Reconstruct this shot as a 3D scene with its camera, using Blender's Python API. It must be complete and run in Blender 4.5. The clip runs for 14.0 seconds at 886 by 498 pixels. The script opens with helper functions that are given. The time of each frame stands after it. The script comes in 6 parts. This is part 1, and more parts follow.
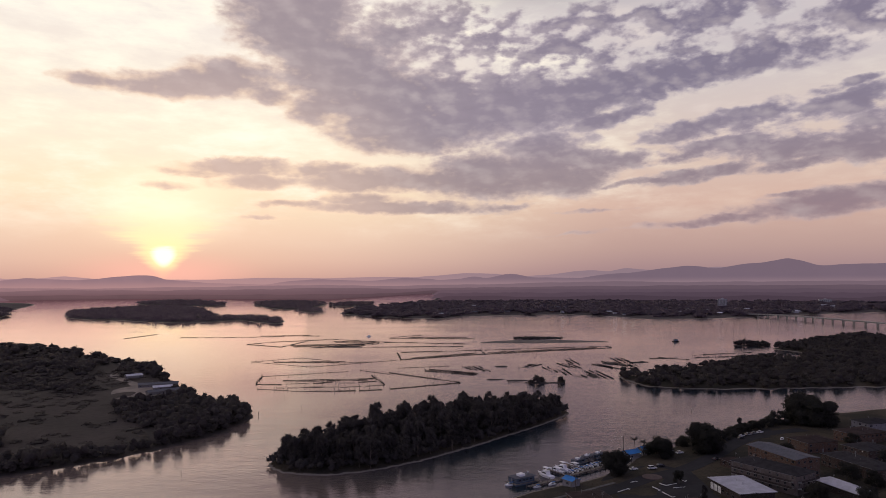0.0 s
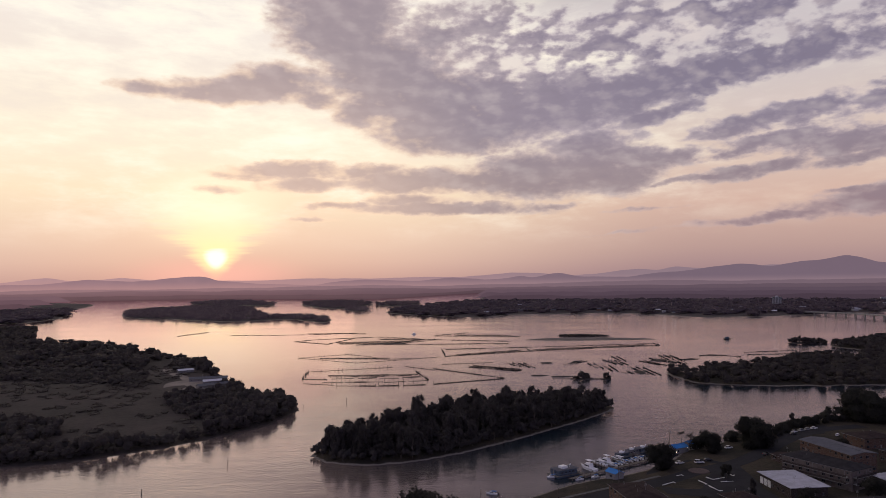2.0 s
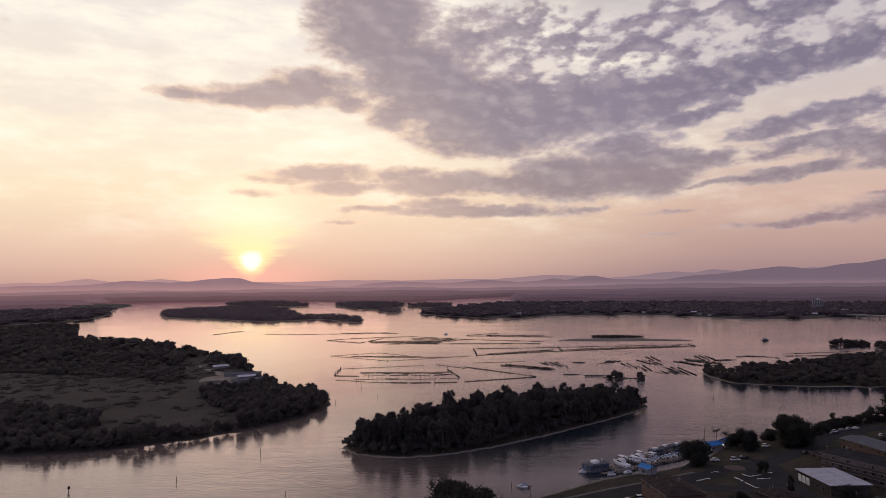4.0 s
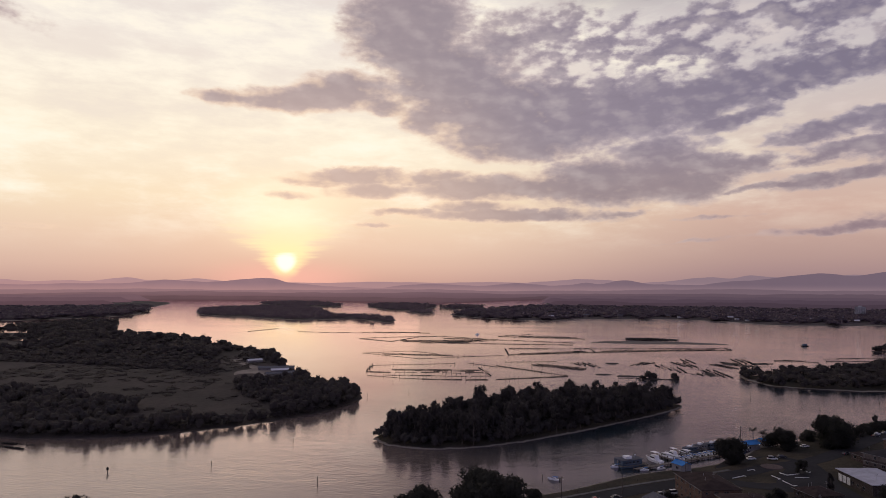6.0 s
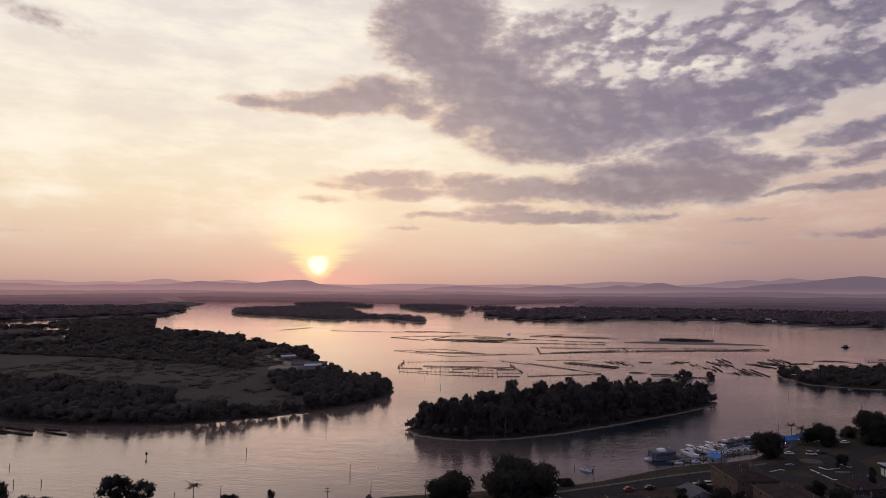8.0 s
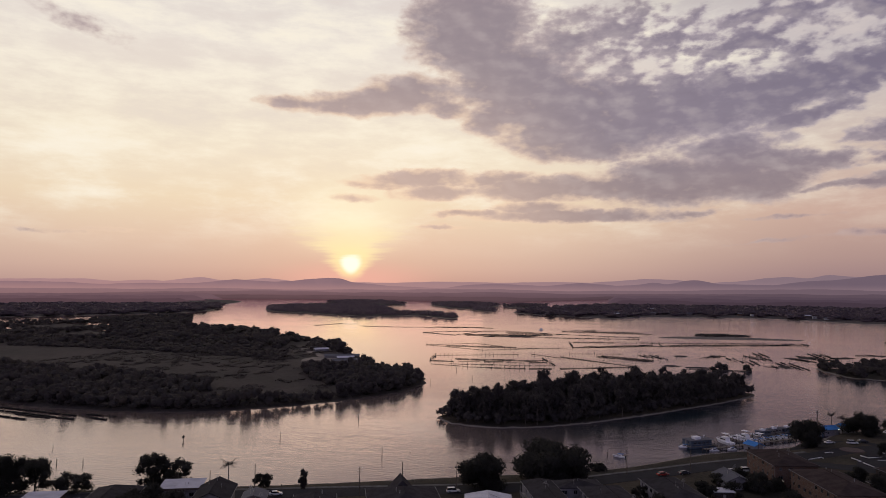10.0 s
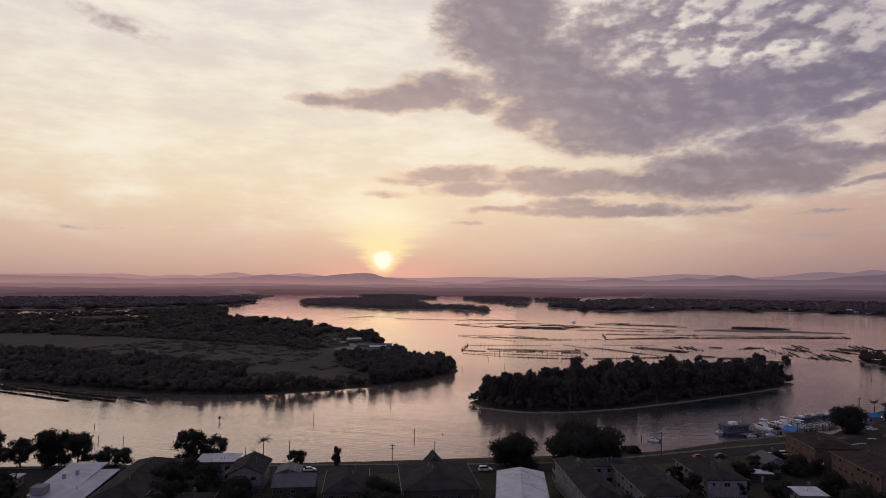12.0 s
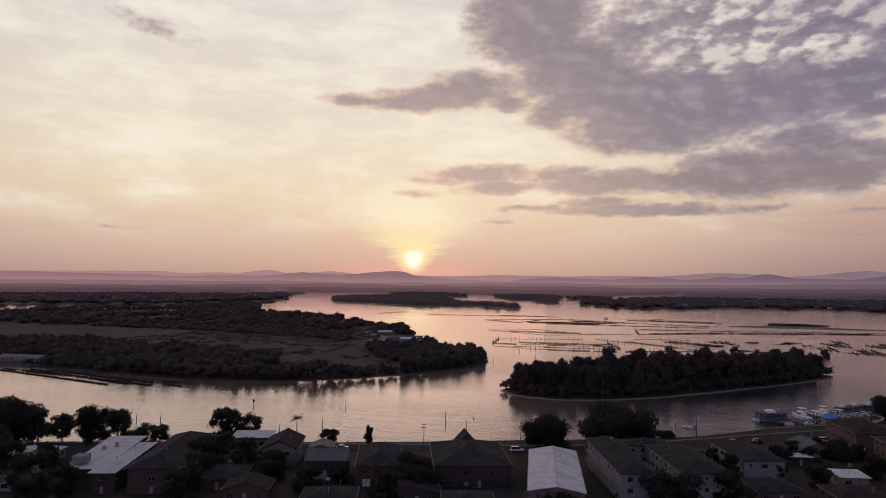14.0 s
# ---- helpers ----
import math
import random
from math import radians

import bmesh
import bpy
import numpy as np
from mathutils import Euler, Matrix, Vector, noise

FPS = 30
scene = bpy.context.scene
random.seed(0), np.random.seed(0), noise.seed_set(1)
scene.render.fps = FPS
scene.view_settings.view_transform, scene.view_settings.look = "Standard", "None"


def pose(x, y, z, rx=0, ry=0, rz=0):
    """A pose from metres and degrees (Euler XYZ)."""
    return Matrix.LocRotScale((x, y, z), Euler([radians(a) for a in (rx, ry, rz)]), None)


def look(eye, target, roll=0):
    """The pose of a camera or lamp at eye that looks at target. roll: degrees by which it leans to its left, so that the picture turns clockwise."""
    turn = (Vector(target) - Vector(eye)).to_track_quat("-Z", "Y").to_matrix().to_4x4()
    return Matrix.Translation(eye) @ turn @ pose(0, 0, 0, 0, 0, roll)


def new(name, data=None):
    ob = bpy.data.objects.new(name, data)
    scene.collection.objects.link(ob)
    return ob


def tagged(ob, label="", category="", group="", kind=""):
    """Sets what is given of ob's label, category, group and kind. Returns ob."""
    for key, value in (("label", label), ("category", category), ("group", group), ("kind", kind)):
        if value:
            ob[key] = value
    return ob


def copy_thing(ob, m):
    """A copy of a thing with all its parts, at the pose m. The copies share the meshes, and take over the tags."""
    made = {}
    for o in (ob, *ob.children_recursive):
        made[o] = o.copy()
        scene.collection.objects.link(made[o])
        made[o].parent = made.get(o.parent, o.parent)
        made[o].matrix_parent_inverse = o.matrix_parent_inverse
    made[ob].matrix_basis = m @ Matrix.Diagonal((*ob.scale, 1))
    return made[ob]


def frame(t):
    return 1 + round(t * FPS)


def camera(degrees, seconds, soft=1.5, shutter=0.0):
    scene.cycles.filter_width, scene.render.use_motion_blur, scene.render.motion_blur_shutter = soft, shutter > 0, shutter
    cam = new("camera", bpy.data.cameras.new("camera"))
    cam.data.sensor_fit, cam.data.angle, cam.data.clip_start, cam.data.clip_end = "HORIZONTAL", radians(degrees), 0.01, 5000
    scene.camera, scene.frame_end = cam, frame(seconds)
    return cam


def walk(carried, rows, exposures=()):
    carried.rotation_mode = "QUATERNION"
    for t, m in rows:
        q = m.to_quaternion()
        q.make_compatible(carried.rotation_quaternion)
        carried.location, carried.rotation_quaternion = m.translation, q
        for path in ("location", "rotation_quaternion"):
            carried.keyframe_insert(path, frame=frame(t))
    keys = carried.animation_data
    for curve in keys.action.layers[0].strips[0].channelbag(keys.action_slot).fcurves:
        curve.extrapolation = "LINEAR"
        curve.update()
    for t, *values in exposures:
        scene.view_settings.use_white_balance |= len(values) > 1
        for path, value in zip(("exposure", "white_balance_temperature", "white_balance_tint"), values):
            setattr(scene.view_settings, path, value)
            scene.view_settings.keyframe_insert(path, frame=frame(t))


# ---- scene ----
cam = camera(65.42, 14.0, soft=0.8)
walk(cam, [
    (0, pose(0.00, 0.00, 100.00, 92.480, 0.395, 0.000)),
    (0.5, pose(0.81, 0.13, 98.83, 92.487, 0.553, 1.493)),
    (1, pose(1.78, 0.23, 97.57, 92.451, 0.590, 3.244)),
    (1.5, pose(2.59, 0.42, 96.35, 92.498, 0.640, 3.434)),
    (2, pose(3.25, 0.65, 95.22, 92.551, 0.703, 3.846)),
    (2.5, pose(3.82, 0.86, 94.10, 92.645, 0.805, 4.569)),
    (3, pose(4.12, 1.02, 92.90, 92.697, 0.775, 5.255)),
    (5.5, pose(3.90, 1.12, 85.75, 93.042, -0.080, 8.495)),
    (6, pose(3.78, 0.97, 84.27, 93.108, -0.260, 9.178)),
    (6.5, pose(3.62, 0.79, 82.84, 93.165, -0.355, 9.781)),
    (7, pose(3.63, 0.64, 81.43, 93.234, -0.416, 10.442)),
    (7.5, pose(3.65, 0.39, 79.94, 93.293, -0.461, 11.083)),
    (8, pose(3.71, 0.29, 78.31, 93.337, -0.436, 11.773)),
    (10.5, pose(4.33, 0.58, 70.89, 93.124, -0.313, 15.098)),
    (11, pose(4.35, 0.65, 69.37, 93.020, -0.300, 15.771)),
    (11.5, pose(4.24, 0.83, 67.93, 92.948, -0.333, 16.370)),
    (12, pose(4.13, 0.94, 66.38, 92.864, -0.358, 17.051)),
    (12.5, pose(3.89, 1.01, 64.80, 92.824, -0.366, 17.644)),
    (13, pose(3.64, 1.04, 63.22, 92.778, -0.391, 18.333)),
    (13.5, pose(3.55, 1.03, 61.58, 92.747, -0.400, 18.945)),
    (14, pose(3.67, 1.06, 59.78, 92.775, -0.547, 19.574)),
], exposures=[(0, 0.21), (3, 0.19), (8, 0.06), (14, -0.07)])

# ---- sky and sun ----
SUN_AZ, SUN_EL = -22.05, 1.89     # degrees right of north, degrees above the horizon


def node_tools(tree):
    n, l = tree.nodes, tree.links

    def put(sock, v):
        if isinstance(v, bpy.types.NodeSocket):
            l.new(v, sock)
        elif v is not None:
            sock.default_value = v

    def math_(op, a, b=None, c=None, clamp=False):
        k = n.new("ShaderNodeMath")
        k.operation, k.use_clamp = op, clamp
        for s, v in zip(k.inputs, (a, b, c)):
            put(s, v)
        return k.outputs[0]

    def ramp(v, lo, hi, smooth=True, to0=0.0, to1=1.0):
        k = n.new("ShaderNodeMapRange")
        k.interpolation_type = "SMOOTHSTEP" if smooth else "LINEAR"
        for s, x in zip(k.inputs, (v, lo, hi, to0, to1)):
            put(s, x)
        return k.outputs[0]

    def mix(f, a, b, blend="MIX"):
        k = n.new("ShaderNodeMix")
        k.data_type, k.blend_type = "RGBA", blend
        put(k.inputs[0], f)
        for s, v in ((k.inputs[6], a), (k.inputs[7], b)):
            put(s, (*v, 1) if isinstance(v, tuple) and len(v) == 3 else v)
        return k.outputs[2]

    def noise_(vec, scale, detail=4.0, rough=0.55, dims="3D"):
        k = n.new("ShaderNodeTexNoise")
        k.noise_dimensions = dims
        put(k.inputs["Vector"], vec)
        put(k.inputs["Scale"], scale)
        put(k.inputs["Detail"], detail)
        put(k.inputs["Roughness"], rough)
        return k

    def vec(op, a, b=None, c=None):
        k = n.new("ShaderNodeVectorMath")
        k.operation = op
        for s, v in zip(k.inputs, (a, b, c)):
            put(s, v)
        return k

    def steps(v, stops):
        k = n.new("ShaderNodeValToRGB")
        e = k.color_ramp.elements
        while len(e) < len(stops):
            e.new(0.5)
        for q, (p, c) in zip(e, stops):
            q.position, q.color = p, (*c, 1)
        put(k.inputs[0], v)
        return k.outputs[0]
    return n, l, put, math_, ramp, mix, noise_, vec, steps


def srgb(r, g, b):
    return tuple((c / 255 / 12.92) if c <= 10 else ((c / 255 + 0.055) / 1.055) ** 2.4 for c in (r, g, b))


# clouds: azimuth, elevation, half width, half height (degrees), tilt, weight
MAIN_BANK = [
    (-12.0, 20.9, 6.0, 4.6, 0, 1.2), (-8.6, 16.7, 5.8, 3.71, 0, 1.2), (-10.4, 13.9, 2.7, 1.77, 0, 0.9), (-2.0, 14.1, 10.3, 3.82, -3, 1.3),
    (-3.9, 11.8, 6.1, 1.73, -4, 1.1), (4.6, 14.2, 9.3, 3.14, 4, 1.3), (12.5, 14.8, 8.5, 2.10, 9, 1.25), (19.1, 15.8, 6.3, 1.89, 12, 1.2),
    (24.5, 16.6, 4.7, 1.61, 10, 1), (-0.1, 19.4, 9.0, 3.01, 0, 0.75), (10.8, 19.0, 8.7, 2.54, 4, 0.85), (20.5, 19.5, 7.5, 2.21, 4, 0.9),
    (28.7, 17.0, 4.8, 1.73, 6, 0.75), (30.9, 18.3, 5.6, 1.68, 4, 0.8), (14.3, 12.9, 4.0, 0.79, 10, 0.8),
]
TAIL_BANK = [
    (-21.8, 14.9, 6.9, 1.08, 2, 0.95), (-26.2, 14.75, 3.6, 0.66, -3, 0.8), (-17.1, 15.8, 5.2, 1.70, 4, 1), (-14.5, 14.9, 4.0, 0.95, -8, 0.8),
]
MIDDLE_BANK = [
    (-16.0, 8.95, 6.6, 0.72, 2, 0.95), (-19.5, 8.5, 3.4, 0.4, -3, 0.7), (-22.0, 7.5, 2.2, 0.26, 0, 0.22), (-15.0, 7.95, 3.8, 0.8, 0, 0.85),
    (-6.7, 8.2, 5.8, 1.29, 2, 1.1), (-10.4, 9.0, 3.6, 0.68, 4, 0.9), (-1.1, 8.1, 5.2, 1.02, 4, 1), (3.6, 8.5, 6.6, 2.22, 3, 1.15),
    (9.7, 8.9, 5.9, 2.28, 5, 1.1), (8.3, 10.7, 5.1, 1.27, 4, 0.8), (14.2, 9.4, 3.5, 0.99, 8, 0.8), (16.4, 7.6, 3.9, 0.36, 3, 0.9),
    (-3.9, 6.0, 10.0, 0.70, -1, 0.95), (-12.2, 6.2, 3.4, 0.37, 5, 0.8), (-6.7, 6.7, 4.2, 0.56, 0, 0.8), (-14.8, 5.1, 2.2, 0.16, 0, 0.35),
]
EAST_BANK = [
    (21.9, 9.9, 4.5, 0.86, 4, 0.95), (27.0, 9.5, 5.6, 1.40, 5, 1.1), (32.7, 9.8, 4.7, 1.75, 5, 1.1), (22.8, 11.8, 6.8, 1.05, 7, 0.95),
    (19.4, 11.0, 3.8, 0.43, 8, 0.7), (30.0, 12.3, 5.2, 1.15, 9, 0.95), (30.7, 13.6, 2.8, 0.39, 10, 0.8), (21.5, 8.1, 6.6, 0.65, 7, 0.9),
    (27.0, 8.3, 4.9, 0.62, 5, 0.9), 
]
STREAKS_AND_OVERHEAD = [
    (16.9, 11.0, 2.6, 0.35, 12, 0.6), (29.8, 5.4, 7.6, 1.1, 4, 0.95), (22.5, 4.6, 6.5, 0.38, 5, 0.6), (26.9, 6.1, 2.2, 0.25, 4, 0.6),
    (11.9, 3.7, 2.6, 0.12, 3, 0.16), (11.9, 5.4, 2.6, 0.12, 2, 0.16), (5.7, 6.0, 2.6, 0.25, 2, 0.5), (37.1, 7.0, 4.5, 3.34, 4, 1),
    (39.0, 13.3, 4.6, 3.51, 4, 0.9), (-42.8, 19.0, 2.2, 0.5, -18, 0.12), (-54.0, 3.6, 4.4, 0.2, 0, 0.2), (-44.0, 3.9, 1.8, 0.15, 0, 0.2),
    # the last, broad one lies out of view and darkens the eastern water
    (-39.2, 4.2, 2.0, 0.14, 0, 0.12), (10.0, 30.0, 30.0, 6.0, 0, 0.7),
]

world = bpy.data.worlds.new("evening_sky")
scene.world = world
world.use_nodes = True
n, l, put, math_, ramp, mix, noise_, vec, steps = node_tools(world.node_tree)
n.clear()
tc = n.new("ShaderNodeTexCoord")
sep = n.new("ShaderNodeSeparateXYZ")
l.new(tc.outputs["Generated"], sep.inputs[0])
sx, sy, sz = sep.outputs
az = math_("MULTIPLY", math_("ARCTAN2", sx, sy), 57.29578)
el = math_("MULTIPLY", math_("ARCSINE", sz), 57.29578)
comb = n.new("ShaderNodeCombineXYZ")
l.new(az, comb.inputs[0]), l.new(el, comb.inputs[1])
flat = comb.outputs[0]
# colour of the clear sky by height, near the sun's side
clear = steps(ramp(el, -2, 34, False), [
    (0.0, srgb(146, 118, 122)), (0.056, srgb(182, 148, 142)), (0.10, srgb(204, 172, 158)), (0.16, srgb(222, 193, 172)),
    (0.25, srgb(238, 216, 186)), (0.38, srgb(245, 231, 206)), (0.58, srgb(238, 229, 218)), (1.0, srgb(196, 196, 208))])
cool = steps(ramp(el, -2, 34, False), [
    (0.0, srgb(116, 96, 112)), (0.06, srgb(148, 121, 127)), (0.12, srgb(174, 144, 139)), (0.22, srgb(200, 167, 154)),
    (0.34, srgb(200, 177, 166)), (0.50, srgb(186, 176, 180)), (1.0, srgb(165, 166, 184))])
off = math_("MAXIMUM", math_("SUBTRACT", az, SUN_AZ), math_("MULTIPLY", math_("SUBTRACT", SUN_AZ, az), 0.68))
sky = mix(ramp(off, 12, 40), clear, cool)
# thin bright veil, streaked along the horizon
stretched = vec("MULTIPLY", flat, (0.10, 0.32, 1)).outputs[0]
veil = noise_(stretched, 1.0, 6, 0.62).outputs["Fac"]
sky = mix(math_("MULTIPLY", math_("MULTIPLY", ramp(veil, 0.42, 0.72), ramp(az, 24, 2, True, 0.25, 1.0)), ramp(el, 2, 8)), sky, srgb(250, 240, 222))
sky = mix(math_("MULTIPLY", ramp(veil, 0.60, 0.34), math_("MULTIPLY", ramp(el, 5, 14), 0.55)), sky, srgb(222, 208, 200))
# the sun's glow: a fan that opens upwards through streaks, and a pink foot
dx = math_("SUBTRACT", az, SUN_AZ)
dy = math_("SUBTRACT", el, SUN_EL)
streak = noise_(vec("MULTIPLY", flat, (0.22, 2.4, 1)).outputs[0], 1.0, 4, 0.62).outputs["Fac"]
halo = math_("SQRT", math_("ADD", math_("POWER", math_("MULTIPLY", dx, 0.13), 2.0), math_("POWER", math_("MULTIPLY", math_("SUBTRACT", dy, 4.0), 0.22), 2.0)))
sky = mix(math_("MULTIPLY", ramp(halo, 1.0, 0.0), 0.55), sky, srgb(255, 246, 212))
r_pink = math_("SQRT", math_("ADD", math_("POWER", math_("MULTIPLY", dx, 0.22), 2.0), math_("POWER", math_("MULTIPLY", math_("SUBTRACT", el, 0.5), 0.9), 2.0)))
sky = mix(math_("MULTIPLY", ramp(r_pink, 2.0, 0.1), 0.7), sky, srgb(228, 172, 163))
spread = math_("MULTIPLY_ADD", math_("MAXIMUM", math_("ADD", dy, 0.9), 0.0), 1.15, 1.1)
fan = math_("ADD", math_("DIVIDE", math_("ABSOLUTE", dx), spread), math_("MULTIPLY", math_("SUBTRACT", streak, 0.5), 1.3))
fan = math_("MULTIPLY", ramp(fan, 1.05, 0.25), math_("MULTIPLY", ramp(dy, 4.6, 0.8), ramp(dy, -1.3, -0.5)))
sky = mix(math_("MULTIPLY", fan, 0.62), sky, srgb(255, 242, 182))
# clouds: broad bodies with a torn outline
warp = noise_(vec("MULTIPLY", flat, (0.22, 0.5, 1)).outputs[0], 1.0, 6, 0.62)
bent = vec("MULTIPLY_ADD", vec("SUBTRACT", warp.outputs["Color"], (0.5, 0.5, 0.5)).outputs[0], (3.2, 1.3, 0), flat).outputs[0]
body = None
for ca, ce, rx, ry, tilt, w in MAIN_BANK + TAIL_BANK + MIDDLE_BANK + EAST_BANK + STREAKS_AND_OVERHEAD:
    m = n.new("ShaderNodeMapping")
    m.vector_type = "TEXTURE"
    put(m.inputs[0], bent)
    m.inputs[1].default_value, m.inputs[2].default_value, m.inputs[3].default_value = (ca, ce, 0), (0, 0, radians(tilt)), (rx, ry, 1)
    q = vec("DOT_PRODUCT", m.outputs[0], m.outputs[0]).outputs["Value"]
    one = math_("MULTIPLY_ADD", q, -w, w)
    body = one if body is None else math_("MAXIMUM", body, one)
# billows: rounded heaps, finer and more broken towards the upper east
def heaps(at, fx, fy, detail):
    return noise_(vec("MULTIPLY", at, (fx, fy, 1)).outputs[0], 1.0, detail, 0.48).outputs["Fac"]


near_sun = math_("SQRT", math_("ADD", math_("POWER", dx, 2.0), math_("POWER", math_("MULTIPLY", dy, 1.4), 2.0)))
flock = math_("MULTIPLY", ramp(el, 11.5, 17.5), ramp(az, -9, 4))
broken = math_("MULTIPLY", ramp(el, 5.5, 9.5), ramp(az, 4, 18))
loose = math_("MAXIMUM", flock, math_("MULTIPLY", broken, 0.75))
tight = math_("SUBTRACT", 1.0, loose)
puffs = math_("ADD", math_("MULTIPLY", heaps(flat, 0.30, 0.62, 6), math_("MULTIPLY_ADD", tight, 0.6, 0.4)), math_("MULTIPLY", heaps(flat, 0.56, 1.0, 4), math_("MULTIPLY", loose, 0.6)))
torn = math_("MULTIPLY_ADD", loose, 4.6, 1.5)
dens = math_("ADD", math_("MAXIMUM", math_("ADD", body, 0.18), -0.8), math_("MULTIPLY", math_("SUBTRACT", puffs, 0.52), torn))
frill = heaps(flat, 1.4, 2.4, 4)
dens = math_("ADD", math_("SUBTRACT", dens, math_("ADD", math_("MULTIPLY", math_("MULTIPLY", flock, ramp(el, 15.5, 18.5)), 0.20), math_("MULTIPLY", broken, 0.02))), math_("MULTIPLY", math_("SUBTRACT", frill, 0.5), math_("MULTIPLY_ADD", ramp(near_sun, 14, 26), 0.3, 0.4)))
cover = ramp(dens, -0.16, math_("MULTIPLY_ADD", loose, 0.10, 0.56))
# lit and shaded flanks of the billows, from the sun's side
toward = vec("ADD", flat, (-0.7, -0.4, 0)).outputs[0]
relief = math_("ADD", math_("SUBTRACT", heaps(flat, 0.30, 0.62, 3), heaps(toward, 0.30, 0.62, 3)), math_("MULTIPLY", math_("SUBTRACT", heaps(flat, 0.56, 1.0, 4), heaps(toward, 0.56, 1.0, 4)), math_("MULTIPLY_ADD", loose, 0.6, 0.3)))
thick = ramp(dens, 0.10, 1.0)
shade = mix(ramp(az, -16, 8), srgb(190, 171, 169), srgb(162, 149, 163))
shade = mix(math_("MULTIPLY", ramp(az, 2, 20), ramp(el, 9, 15)), shade, srgb(134, 126, 147))
shade = mix(ramp(el, 12.5, 7.5), shade, mix(ramp(az, -16, 4), srgb(206, 180, 166), mix(ramp(az, 8, 24), srgb(182, 161, 158), srgb(166, 146, 149))))
shade = mix(math_("MULTIPLY", ramp(el, 7.5, 5), ramp(az, 4, 18)), shade, srgb(170, 141, 141))
# unseen cloud above the view, darkened so the eastern water reflects less
shade = mix(math_("MULTIPLY", ramp(el, 21, 25), ramp(az, -6, 10)), shade, srgb(96, 94, 110))
shade = mix(thick, mix(0.20, shade, srgb(222, 206, 200)), mix(0.56, shade, srgb(102, 93, 114)))
shade = mix(math_("MULTIPLY", ramp(relief, 0.0, 0.34, False), 0.5), shade, mix(0.6, shade, srgb(214, 200, 196)))
shade = mix(math_("MULTIPLY", ramp(relief, 0.0, -0.34, False), 0.7), shade, mix(0.5, shade, srgb(110, 100, 118)))
shade = mix(math_("MULTIPLY", ramp(near_sun, 27, 11), 0.5), shade, srgb(216, 188, 174))
edge = math_("MULTIPLY", ramp(math_("ADD", dens, math_("MULTIPLY", relief, 1.2)), 0.95, 0.05), ramp(near_sun, 34, 12))
shade = mix(math_("MULTIPLY", edge, 0.7), shade, srgb(248, 216, 184))
sky = mix(math_("MULTIPLY", cover, 0.95), sky, shade)
# the disc itself
r_disc = math_("SQRT", math_("ADD", math_("POWER", math_("DIVIDE", dx, math_("MULTIPLY_ADD", dy, 0.4, 1.05)), 2.0), math_("POWER", dy, 2.0)))
sky = mix(math_("MULTIPLY", ramp(r_disc, 2.0, 0.4), 0.35), sky, srgb(255, 242, 170))
edge_d = math_("ADD", r_disc, math_("MULTIPLY", math_("SUBTRACT", streak, 0.5), math_("MULTIPLY", ramp(dy, -0.3, 0.8), 1.4)))
sky = mix(ramp(edge_d, 1.0, 0.42), sky, (1.06, 1.01, 0.86))
# away from the sunset the sky falls off into dusk
away = ramp(math_("ABSOLUTE", az), 62, 130)
high = ramp(el, ramp(az, -18, 2, True, 24, 20), ramp(az, -18, 2, True, 44, 27))
dusk = mix(ramp(el, 0, 40), (0.48, 0.43, 0.62), (0.185, 0.18, 0.295))
# unseen overhead: bright over the sunset, dark to the right, set for the water's reflections
over = mix(ramp(az, -16, 12), mix(ramp(el, 38, 72), (0.88, 0.72, 0.61), (0.24, 0.22, 0.29)), mix(ramp(el, 38, 72), (0.04, 0.05, 0.088), (0.11, 0.115, 0.19)))
sky = mix(high, sky, over)
sky = mix(away, sky, dusk)
nish = n.new("ShaderNodeTexSky")
nish.sky_type, nish.sun_disc = "NISHITA", False
nish.sun_elevation, nish.sun_rotation = radians(SUN_EL), radians(SUN_AZ)
air = n.new("ShaderNodeBackground")
l.new(nish.outputs[0], air.inputs[0])
air.inputs[1].default_value = 0.004
bg = n.new("ShaderNodeBackground")
l.new(sky, bg.inputs[0])
both = n.new("ShaderNodeAddShader")
out = n.new("ShaderNodeOutputWorld")
l.new(air.outputs[0], both.inputs[0]), l.new(bg.outputs[0], both.inputs[1]), l.new(both.outputs[0], out.inputs[0])

sun_data = bpy.data.lights.new("sun", "SUN")
sun_data.energy, sun_data.angle, sun_data.color = 0.03, radians(22), (1.0, 0.60, 0.42)
sun = new("sun", sun_data)
_a, _e = radians(SUN_AZ), radians(SUN_EL)
sun.matrix_world = look((0, 0, 300), (-math.sin(_a) * math.cos(_e) * 100, -math.cos(_a) * math.cos(_e) * 100, 300 - math.sin(_e) * 100))


